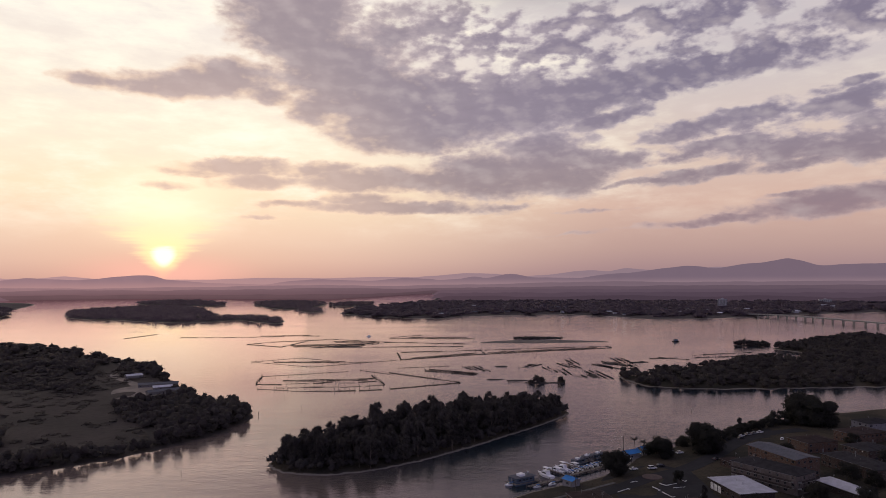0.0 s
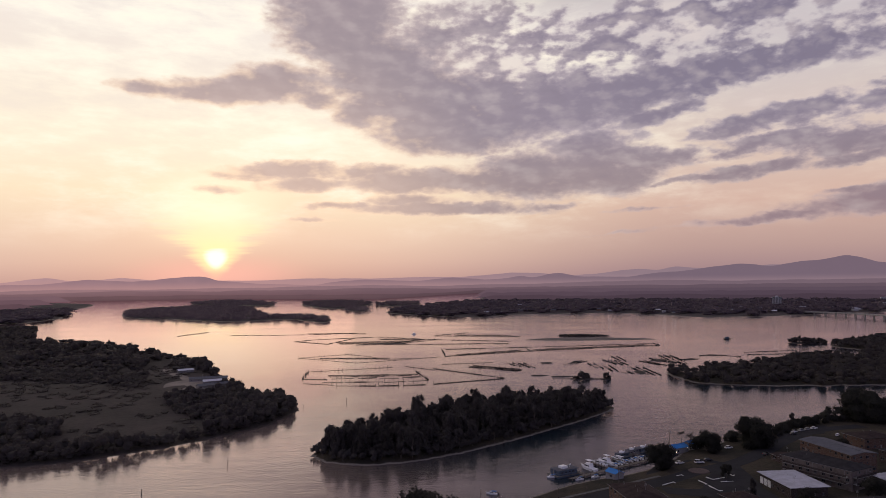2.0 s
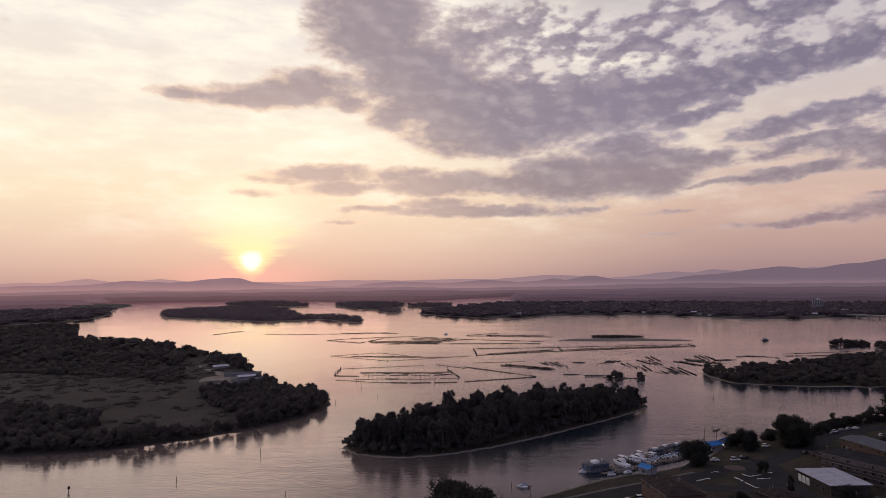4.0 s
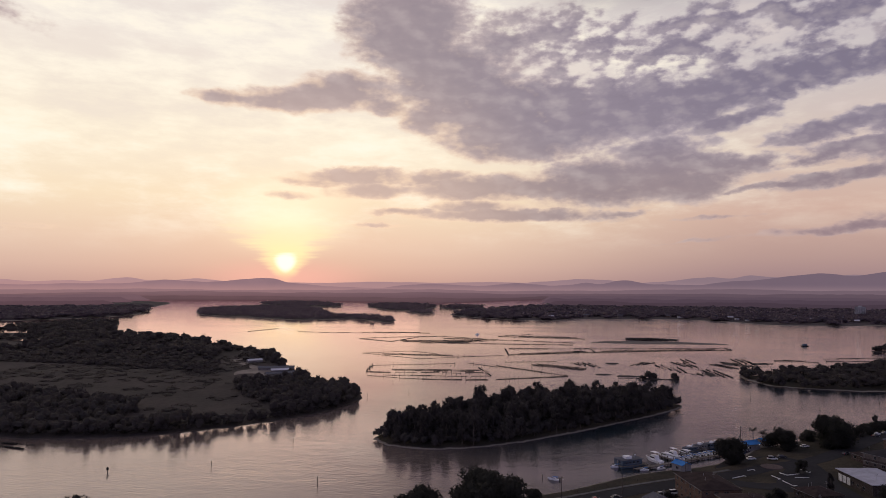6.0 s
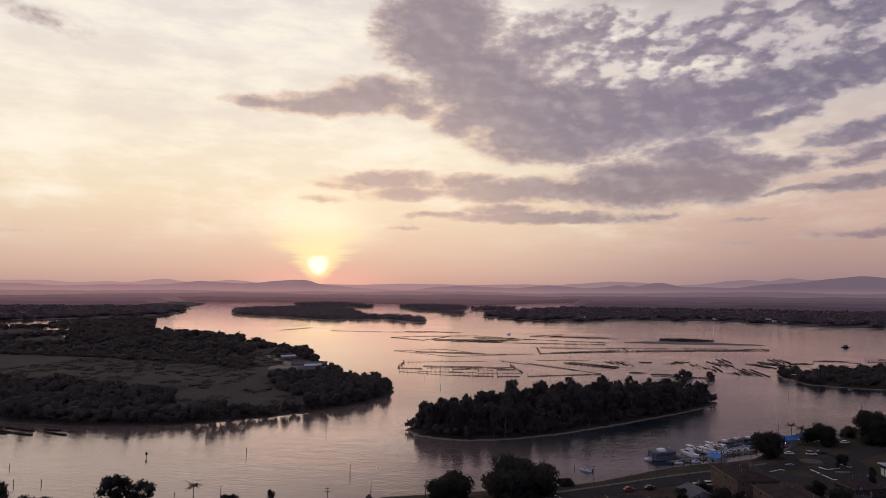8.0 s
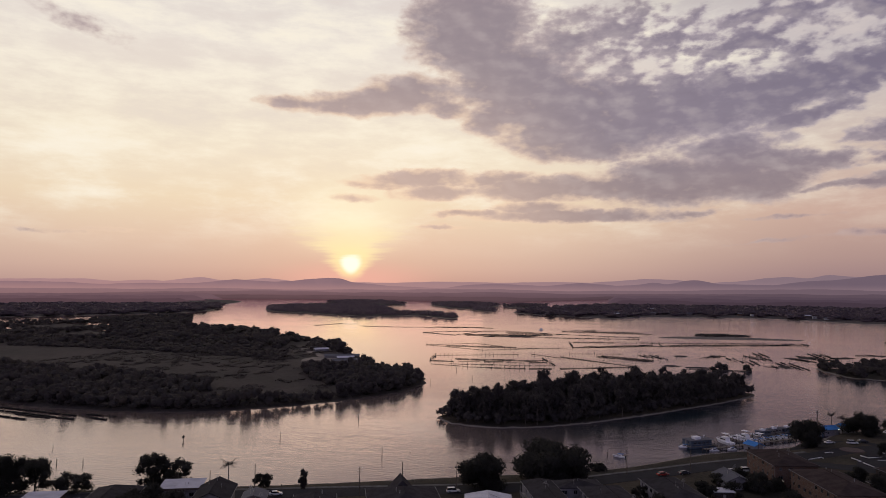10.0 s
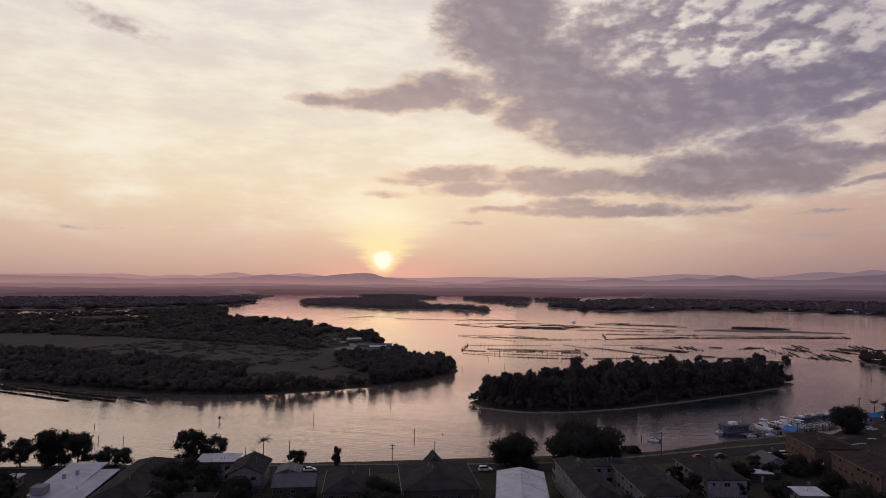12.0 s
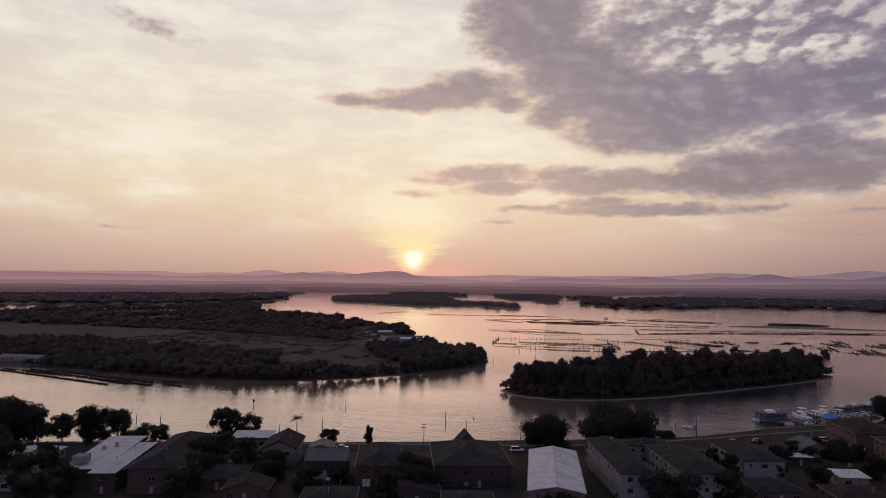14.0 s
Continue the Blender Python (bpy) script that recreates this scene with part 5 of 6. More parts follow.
ESPL = [(-420, 95), (-300, 140), (-235, 170), (-170, 196), (-109, 218), (-52, 238), (-22, 251), (10, 274), (36, 294), (62, 312), (84, 328), (100, 342)]
ribbon("road", ESPL, 9.0, 0.16, M_ASPHALT, "dark asphalt waterfront road")
ribbon("road_side", [(104, 344), (125, 358), (146, 380), (170, 408), (196, 432), (230, 445)], 9.0, 0.15, M_ASPHALT, "dark asphalt street to the waterside car park")
ribbon("road_back", [(108, 336), (116, 318), (118, 290), (116, 240), (110, 180)], 8.0, 0.15, M_ASPHALT, "side street running inland")
ribbon("road_lane", [(-40, 236), (-42, 200), (-40, 150)], 5.0, 0.15, M_ASPHALT, "narrow lane between houses")
ribbon("pavement", [(p[0] - 2.6, p[1] + 6.4) for p in ESPL[:-1]], 1.8, 0.20, M_PATH, "grey concrete footpath by the water", category="pavement")
V = [(x, y, max(town_z(x, y), 1.0) + 0.13) for x, y in ((78, 306), (98, 300), (122, 316), (124, 352), (112, 366), (88, 362), (76, 340))]
bm = bmesh.new()
bm.faces.new([bm.verts.new(v) for v in V])
carpark = part("car_park", bm, M_ASPHALT, None)
if carpark.data.polygons[0].normal.z < 0:
    carpark.data.flip_normals()
tagged(carpark, "dark asphalt car park and junction", "road", kind="structure")
bm = bmesh.new()
bm.faces.new([bm.verts.new((x, y, town_z(x, y) + 0.13)) for x, y in ((168, 414), (198, 424), (210, 446), (196, 452), (172, 432))])
cp2 = part("car_park", bm, M_ASPHALT, None)
tagged(cp2, "small asphalt car park beside the hedge", "road", kind="structure")
rb = tagged(Empty("roundabout"), "low round traffic island of red paving", "roundabout", kind="structure")
rb.matrix_basis = pose(102, 343, town_z(102, 343) + 0.1)
bm = bmesh.new()
bmesh.ops.create_cone(bm, cap_ends=True, segments=28, radius1=5.2, radius2=4.6, depth=0.5)
part("paving", bm, M_PAVER, rb)
for i, (x0, y0, x1, y1) in enumerate(((79, 319, 85, 324), (85, 324, 85.6, 323), (89, 334, 92, 336), (97, 326.5, 99, 321), (99, 321, 98, 320.6), (102, 332, 104, 328), (104, 328, 110, 331), (113, 340, 115, 334), (115, 334, 116, 335),
                                      (106, 324, 112, 325), (99, 318, 101, 310), (101, 310, 102.4, 310.5), (92, 336, 92.4, 334.6))):
    L = math.hypot(x1 - x0, y1 - y0)
    o = tagged(Empty("kerb"), "white painted kerb of a traffic island", "kerb", "car park kerbs")
    o.matrix_basis = pose((x0 + x1) / 2, (y0 + y1) / 2, town_z(x0, y0) + 0.1, 0, 0, math.degrees(math.atan2(y1 - y0, x1 - x0)))
    part("kerb_stone", box(-L / 2, -0.2, -0.3, L / 2, 0.2, 0.24, 0.04), M_PAINT, o)


# ---- vehicles ----
def car(paint, label, suv=False):
    top = Empty("car")
    L, W, H = (4.6, 1.85, 1.7) if suv else (4.4, 1.78, 1.45)
    low = [(-L / 2, 0.35), (-L / 2, 0.78), (-L / 2 + 0.15, 0.92), (L / 2 - 1.1, 0.95), (L / 2 - 0.1, 0.75), (L / 2, 0.55), (L / 2, 0.3), (L / 2 - 0.4, 0.22), (-L / 2 + 0.4, 0.22)]
    bm = prism(low, -W / 2, W / 2, "y")
    bmesh.ops.bevel(bm, geom=[e for e in bm.edges if abs(e.verts[0].co.y) == abs(e.verts[1].co.y)], offset=0.06, segments=1, affect="EDGES")
    part("body", bm, paint, top)
    cab = [(-L / 2 + (0.1 if suv else 0.5), 0.9), (-L / 2 + (0.35 if suv else 1.0), H - 0.06), (0.45, H - 0.06), (1.15, 0.92)]
    bm = prism(cab, -W / 2 + 0.12, W / 2 - 0.12, "y")
    for v in bm.verts:
        if v.co.z > 1.1:
            v.co.y *= 0.86
    part("cabin_glass", bm, M_GLASS, top)
    bm = prism([(cab[1][0] - 0.02, H - 0.07), (cab[1][0] + 0.05, H), (0.4, H), (0.5, H - 0.07)], -W / 2 + 0.2, W / 2 - 0.2, "y")
    part("car_roof", bm, paint, top)
    for sx in (-1, 1):
        for sy in (-1, 1):
            wh = part("wheel", rod([(sx * L * 0.3, sy * (W / 2 - 0.2), 0.32), (sx * L * 0.3, sy * (W / 2 + 0.01), 0.32)], 0.32, 12), M_RUBBER, top)
            part("rim", rod([(sx * L * 0.3, sy * (W / 2 - 0.1), 0.32), (sx * L * 0.3, sy * (W / 2 + 0.03), 0.32)], 0.19, 10), M_METAL, wh)
    for sy in (-1, 1):
        part("headlight", box(L / 2 - 0.1, sy * 0.62 - 0.16, 0.6, L / 2 + 0.01, sy * 0.62 + 0.16, 0.74), M_LENS, top)
        part("tail_light", box(-L / 2 - 0.01, sy * 0.66 - 0.14, 0.66, -L / 2 + 0.08, sy * 0.66 + 0.14, 0.86), M_REDLENS, top)
    for x in (L / 2, -L / 2):
        part("bumper", box(x - 0.07, -W / 2 + 0.1, 0.32, x + 0.07, W / 2 - 0.1, 0.5, 0.03), paint, top)
    return tagged(top, label, "car", "parked cars")


kinds = [car(M_CARWHITE, "white car parked on the asphalt"), car(M_CARWHITE, "white four-wheel drive parked on the asphalt", True), car(M_CARSILVER, "silver car parked on the asphalt"),
         car(M_CARDARK, "dark car parked on the asphalt"), car(M_CARRED, "dull red car parked by the road")]
first = set()
for k, x, y, rot in ((0, -109, 216, 28), (1, -52, 235, 25), (0, -90, 212, 20), (1, 106.5, 357.5, 5), (0, 97, 358, 20), (0, 182, 427, 30), (2, 188, 431, 25), (2, 193, 434, 25), (0, 198, 437, 25),
                     (3, 179, 421, 20), (2, 127, 393, 30), (0, 131, 388, 20), (3, 145, 373, 40), (2, 150, 366, 40), (1, 50.5, 291, 20), (2, 45, 288, 25), (3, 27, 281, 30), (4, 19, 277, 30), (2, 214, 380, 20),
                     (0, 202, 417, 60), (3, 112, 362, 10), (2, -8, 259, 30)):
    zc = max(town_z(x, y), 1.0) + 0.17
    if k in first:
        o = copy_thing(kinds[k], pose(x, y, zc, 0, 0, rot))
    else:
        first.add(k)
        kinds[k].matrix_basis = pose(x, y, zc, 0, 0, rot)


# ---- poles and lamps ----
def power_pole(x, y, h, arm=True, rot=23, z=None):
    o = tagged(Empty("power_pole"), "weathered timber power pole with a cross-arm" if arm else "plain weathered timber pole", "pole", "street poles")
    o.matrix_basis = pose(x, y, town_z(x, y) if z is None else z, 0, 0, rot)
    part("shaft", rod([(0, 0, -1), (0, 0, h * 0.5), (0, 0, h)], [0.17, 0.15, 0.11], 8), M_WOODPOLE, o)
    if arm:
        for k in (0.5, 1.5):
            a_ = part("cross_arm", box(-1.1, -0.06, h - k - 0.06, 1.1, 0.06, h - k + 0.06), M_WOODPOLE, o)
            for q in (-0.9, -0.4, 0.4, 0.9):
                part("insulator", rod([(q, 0, h - k + 0.06), (q, 0, h - k + 0.22)], 0.05, 6), M_GEL, a_)
    return o


for x, y, h, arm in ((-118, 218, 9.5, False), (-82, 224, 9.5, True), (-70, 234, 9.5, False), (-51, 236, 9.5, False), (6, 275, 9.5, True), (101, 393, 11, True), (-138, 222, 6, False), (60, 320, 8, False),
                     (30, 288, 8, False), (160, 402, 9, True)):
    power_pole(x, y, h, arm)


bollard_line = spline([(p[0] - 4.4, p[1] + 10.5) for p in ESPL[2:-1]], False, 8)
BOLLARD = None
gone = 0.0
for i in range(1, len(bollard_line)):
    gone += float(np.linalg.norm(bollard_line[i] - bollard_line[i - 1]))
    if gone < 5.5:
        continue
    gone = 0.0
    o = tagged(Empty("bollard"), "short weathered timber bollard along the foreshore", "bollard", "foreshore bollards")
    o.matrix_basis = pose(bollard_line[i][0], bollard_line[i][1], town_z(*bollard_line[i]))
    if BOLLARD is None:
        first_post = part("post", rod([(0, 0, -0.4), (0, 0, 0.85), (0, 0, 0.95)], [0.13, 0.13, 0.07], 8), M_WOODPOLE, o)
        BOLLARD = first_post.data
    else:
        shared("post", BOLLARD, o, Matrix.Identity(4))


def wall_lamp(x, y, z):
    o = tagged(Empty("outdoor_lamp"), "small lit lamp glowing at dusk", "lamp", "outdoor lamps")
    o.matrix_basis = pose(x, y, z)
    bm = bmesh.new()
    bmesh.ops.create_icosphere(bm, subdivisions=1, radius=0.15)
    part("bulb", bm, M_LAMP, o)
    part("stem", rod([(0, 0, 0.15), (0, 0.3, 0.4)], 0.03, 5), M_METAL, o)


# ---- town trees and hedges ----
def town_tree(name, seed, x, y, h, spread, lobes=16, per=110, size=0.42, mat=None, bare=0.25, tall=1.0, label="dark leafy street tree", flat=0.2):
    o = tree(name, seed, h, spread * 1.06, int(lobes * 1.5), per, size * 0.9, mat or M_TOWNLEAF, bare, tall, label, flat)
    o.matrix_basis = pose(x, y, max(town_z(x, y), 0.5))
    return o


town_tree("fig_tree", 101, 146, 391, 16, 10.2, 34, 160, 0.5, None, 0.08, 1.0, "broad dark fig tree on the foreshore", 0.35)
town_tree("fig_tree", 102, 244, 464, 18, 16, 46, 170, 0.7, None, 0.08, 0.8, "huge spreading dark fig tree near the water", 0.4)
town_tree("fig_tree", 103, -230, 186, 14.5, 12, 34, 170, 0.45, None, 0.08, 1.0, "big dark fig tree at the shore", 0.4)
town_tree("shore_tree", 104, -215, 187, 13, 5.4, 18, 80, 0.4, None, 0.12, 1.2, "thin-leaved tall gum tree by the water")
town_tree("shore_tree", 105, -208, 191, 11, 4.8, 16, 90, 0.4, None, 0.1, 1.2, "small gum tree by the water")
town_tree("shore_tree", 106, -199, 195, 13.5, 7.0, 22, 130, 0.4, None, 0.1, 1.0, "round dark tree on the shore")
town_tree("shore_tree", 107, -191, 199, 12, 6.0, 20, 120, 0.4, None, 0.1, 1.0, "dark leafy tree on the shore")
town_tree("shore_tree", 108, -178, 202, 6.5, 6.5, 16, 110, 0.4, None, 0.15, 0.8, "low spreading tree on the shore", 0.4)
town_tree("shore_tree", 109, -155.5, 214, 13, 6.0, 20, 110, 0.4, None, 0.08, 1.1, "tall dark tree on the shore")
town_tree("shore_tree", 110, -147.5, 217, 11, 5.5, 16, 80, 0.4, None, 0.12, 1.0, "open-crowned tree on the shore")
town_tree("shore_tree", 111, -117, 221, 5.5, 3.8, 12, 90, 0.35, None, 0.15, 0.9, "small dark garden tree near the road")
town_tree("cypress", 112, -104, 226, 7.0, 1.9, 12, 90, 0.3, M_OAK, 0.08, 1.9, "narrow dark cypress by the road")
town_tree("fig_tree", 113, -43, 242, 11.2, 8.6, 28, 150, 0.45, None, 0.05, 1.0, "dense dark tree on the foreshore", 0.4)
town_tree("fig_tree", 114, -21, 258, 13.2, 13.5, 38, 160, 0.5, None, 0.08, 0.9, "wide dark tree on the foreshore", 0.4)
town_tree("shore_tree", 115, 86, 351, 11.5, 8.0, 24, 130, 0.42, None, 0.1, 1.0, "dark tree beside the marina", 0.35)
town_tree("shore_tree", 116, 118, 383, 9.5, 8.0, 22, 130, 0.42, None, 0.06, 0.9, "round dark tree on the foreshore", 0.35)
town_tree("shore_tree", 117, 139, 409, 5.5, 5.5, 14, 90, 0.4, None, 0.1, 0.9, "low shrubby shore tree", 0.3)
town_tree("cypress", 118, 111, 299, 9.0, 1.6, 12, 90, 0.3, M_OAK, 0.06, 2.2, "slim dark cypress by the car park")
town_tree("street_tree", 119, 111, 331, 6.5, 3.0, 12, 80, 0.35, None, 0.2, 1.1, "small tree on a traffic island")
for i, (x, y, h, s) in enumerate(((-126, 184, 9.5, 5.0), (-137, 188, 9, 4.0), (-133, 176, 10, 5.0), (-183, 148, 11, 7), (-196, 150, 9, 6), (-112, 178, 7.5, 4), (-108, 172, 6, 4), (-73, 187, 9, 4), (-71, 178, 8, 4),
                                  (-26, 172, 5, 5), (-4, 184, 10, 5), (3, 188, 9, 5), (13, 196, 9, 5), (14, 222, 8, 4), (31, 248, 6, 4), (50, 262, 7, 4.5), (56, 240, 7, 4), (86, 282, 6, 4), (88, 262, 8, 5), (190, 330, 9, 6),
                                  (185, 376, 8, 5), (222, 350, 9, 6), (232, 395, 8, 5), (258, 396, 8, 6), (176, 292, 9, 6), (196, 318, 8, 5), (-70, 225, 4, 3), (-89, 178, 5, 3), (160, 300, 8, 6), (128, 286, 8, 5), (142, 268, 8, 6),
                                  (-62, 178, 6, 4), (-210, 168, 10, 6), (-222, 160, 11, 7), (-150, 132, 8, 6), (284, 418, 8, 6), (312, 430, 10, 8), (38, 224, 6, 4), (60, 222, 8, 6), (-127, 163, 9, 6), (-134, 174, 11, 5.5), (-120, 150, 9, 6), (-69, 184, 8.5, 5), (-64, 174, 8, 5), (-70, 166, 8, 5), (-93, 166, 7, 4.5), (-176, 156, 9, 5.5), (-164, 142, 10, 6), (-150, 140, 9, 5))):
    town_tree("garden_tree", 130 + i, x, y, h, s, 14, 90, 0.42, None, 0.15, 1.0, "dark garden tree between the houses", 0.25)
rg = random.Random(77)
for i in range(46):
    u = rg.random()
    x = -215 + 290 * u
    y = 140 + 0.40 * (x + 215) + rg.uniform(-14, 34)
    if town_z(x, y) > 2.4:
        town_tree("garden_shrub", 400 + i, x, y, rg.uniform(3.0, 6.5), rg.uniform(2.4, 4.2), 9, 60, 0.45, None, 0.05, 0.9, "dense dark shrub filling a back garden", 0.25)
for i, (x, y, h, s) in enumerate(((160, 414, 6, 5), (168, 421, 5, 5), (176, 429, 5.5, 5), (184, 436, 5, 5), (192, 443, 5, 4.5), (200, 449, 5.5, 5), (208, 455, 5, 5), (216, 460, 7, 6), (224, 464, 9, 7), (154, 408, 7, 5),
                                  (47, 283, 3, 3), (56, 266, 4, 3.5), (-5, 283, 2, 4))):
    town_tree("hedge_shrub", 180 + i, x, y, h, s, 12, 80, 0.45, None, 0.05, 0.9, "dense dark shrub along the foreshore", 0.3)
town_tree("pine", 197, 189, 446, 9.0, 1.8, 12, 90, 0.3, M_OAK, 0.1, 2.0, "young pine spire above the hedge")


def palm(x, y, h, seed):
    r = np.random.RandomState(seed)
    o = tagged(Empty("palm_tree"), "slim palm with drooping fronds", "tree", "palms")
    o.matrix_basis = pose(x, y, max(town_z(x, y), 0.8))
    raw("trunk", *tube([(0, 0, -0.5), (0.15, 0.1, h * 0.5), (0.1, 0.2, h)], [0.22, 0.16, 0.13], 7), M_BARK, o, True)
    for i in range(17):
        a_ = i * 2.399
        up_ = r.uniform(0.7, 2.1)
        L = r.uniform(2.6, 3.4)
        pts_ = [np.array((0.1 + math.cos(a_) * L * t, 0.2 + math.sin(a_) * L * t, h + up_ * L * 0.8 * t - L * 0.85 * t * t)) for t in np.linspace(0, 1, 9)]
        V, F = [], []
        for k in range(8):
            side = np.array((-math.sin(a_), math.cos(a_), 0.0))
            for s in (-1, 1):
                b0, b1 = pts_[k], pts_[k + 1] * 0.6 + pts_[k] * 0.4
                tip = (pts_[k] + pts_[k + 1]) / 2 + side * s * 1.1 * math.sin(0.4 + 2.6 * (k + 0.5) / 8) + np.array((math.cos(a_), math.sin(a_), -0.5)) * 0.35
                V += [b0, b1, tip, tip * 0.98 + b0 * 0.02]
                F.append((len(V) - 4, len(V) - 3, len(V) - 2, len(V) - 1))
        raw("frond", np.array(V), np.array(F), M_LEAF, o)
    return o


palm(-126, 214, 9.5, 1)
palm(107, 392, 8.0, 2)
palm(111, 389, 7.0, 3)


# ---- marina ----
def jetty(x0, y0, x1, y1, w, label):
    L, rot = math.hypot(x1 - x0, y1 - y0), math.degrees(math.atan2(y1 - y0, x1 - x0))
    o = tagged(Empty("jetty"), label, "jetty", "jetties")
    o.matrix_basis = pose(x0, y0, 0, 0, 0, rot)
    part("deck_frame", box(0, -w / 2 + 0.15, 0.75, L, w / 2 - 0.15, 0.93), M_WOODPOLE, o)
    bm = box(-0.47, -w / 2, 0.95, 0.47, w / 2, 1.0)
    me = bpy.data.meshes.new("plank")
    bm.to_mesh(me), bm.free()
    me.materials.append(M_PLANK)
    for i in range(int(L)):
        shared("plank", me, o, Matrix.Translation((0.5 + i, 0, 0)))
    bm = rod([(0, 0, -3), (0, 0, 1.9)], 0.14, 7)
    me = bpy.data.meshes.new("pile")
    bm.to_mesh(me), bm.free()
    me.materials.append(M_WOODPOLE)
    for i in range(int(L / 4) + 1):
        for s in (-1, 1):
            shared("pile", me, o, Matrix.Translation((min(i * 4.0, L - 0.2), s * (w / 2 + 0.1), 0)))
    return o


def hull(L, W, H, draft=0.4, bluff=0.0):
    """A boat's hull, bow towards +x, open deck closed with a slightly sunk lid."""
    bm = bmesh.new()
    st = np.linspace(0, 1, 9)
    rows_ = []
    for u in st:
        half = W / 2 * (1 - max(0.0, (u - 0.45) / 0.55) ** 2.2 * (1 - bluff))
        sheer = H * (1 + 0.28 * u * u)
        x = -L / 2 + L * u
        rows_.append([bm.verts.new(p) for p in ((x, -half, sheer), (x - 0.08 * L * u, -half * 0.82, 0.0), (x - 0.14 * L * u, 0, -draft), (x - 0.08 * L * u, half * 0.82, 0.0), (x, half, sheer))])
    for a_, b_ in zip(rows_, rows_[1:]):
        for i in range(4):
            bm.faces.new((a_[i], b_[i], b_[i + 1], a_[i + 1]))
        bm.faces.new((a_[0], a_[4], b_[4], b_[0]))
    bm.faces.new(rows_[0]), bm.faces.new(rows_[-1][::-1])
    bmesh.ops.recalc_face_normals(bm, faces=bm.faces)
    return bm


def cruiser(name, x, y, rot, L, fly, label):
    o = tagged(Empty(name), label, "boat", "moored boats")
    o.matrix_basis = pose(x, y, 0, 0, 0, rot)
    W, H = L * 0.31, L * 0.105
    h = part("hull", hull(L, W, H), M_GEL, o)
    part("rub_rail", rod([(-L / 2, -W / 2 - 0.02, H), (0, -W / 2 - 0.02, H * 1.06), (L * 0.28, -W * 0.4, H * 1.16)], 0.05, 5), M_RUBBER, h)
    cab = [(-L * 0.22, H), (-L * 0.2, H + L * 0.13), (L * 0.1, H + L * 0.13), (L * 0.3, H * 1.2)]
    c = part("cabin", prism(cab, -W * 0.36, W * 0.36, "y"), M_GEL, o)
    for s in (-1, 1):
        part("side_window", box(-L * 0.17, s * W * 0.36 - 0.03, H + L * 0.055, L * 0.12, s * W * 0.36 + 0.03, H + L * 0.105), M_GLASS, c)
    part("windscreen", prism([(L * 0.1, H + L * 0.12), (L * 0.12, H + L * 0.125), (L * 0.215, H + L * 0.062), (L * 0.195, H + L * 0.055)], -W * 0.33, W * 0.33, "y"), M_GLASS, c)
    z = H + L * 0.13
    if fly:
        part("flybridge", box(-L * 0.2, -W * 0.32, z, L * 0.06, W * 0.32, z + L * 0.05, 0.08), M_GEL, o)
        for sx in (-L * 0.18, L * 0.03):
            for s in (-1, 1):
                part("post", rod([(sx, s * W * 0.28, z), (sx, s * W * 0.28, z + L * 0.16)], 0.035, 5), M_METAL, o)
        part("hardtop", box(-L * 0.22, -W * 0.33, z + L * 0.16, L * 0.08, W * 0.33, z + L * 0.175, 0.03), M_GEL, o)
    else:
        for s in (-1, 1):
            part("post", rod([(-L * 0.36, s * W * 0.32, H), (-L * 0.36, s * W * 0.32, z + 0.2)], 0.03, 5), M_METAL, o)
        part("awning", box(-L * 0.4, -W * 0.36, z + 0.15, L * 0.02, W * 0.36, z + 0.22), M_CANVAS if L < 8 else M_GEL, o)
    for s in (-1, 1):
        part("bow_rail", rod([(L * 0.05, s * W * 0.46, H * 1.1 + 0.5), (L * 0.28, s * W * 0.37, H * 1.2 + 0.5), (L * 0.47, s * W * 0.06, H * 1.28 + 0.5)], 0.025, 5), M_METAL, o)
    part("outboard" if L < 7 else "swim_platform", box(-L / 2 - 0.5, -0.3 if L < 7 else -W * 0.4, 0.1 if L < 7 else 0.25, -L / 2, 0.3 if L < 7 else W * 0.4, 1.1 if L < 7 else 0.4, 0.04), M_RUBBER if L < 7 else M_GEL, o)
    return o


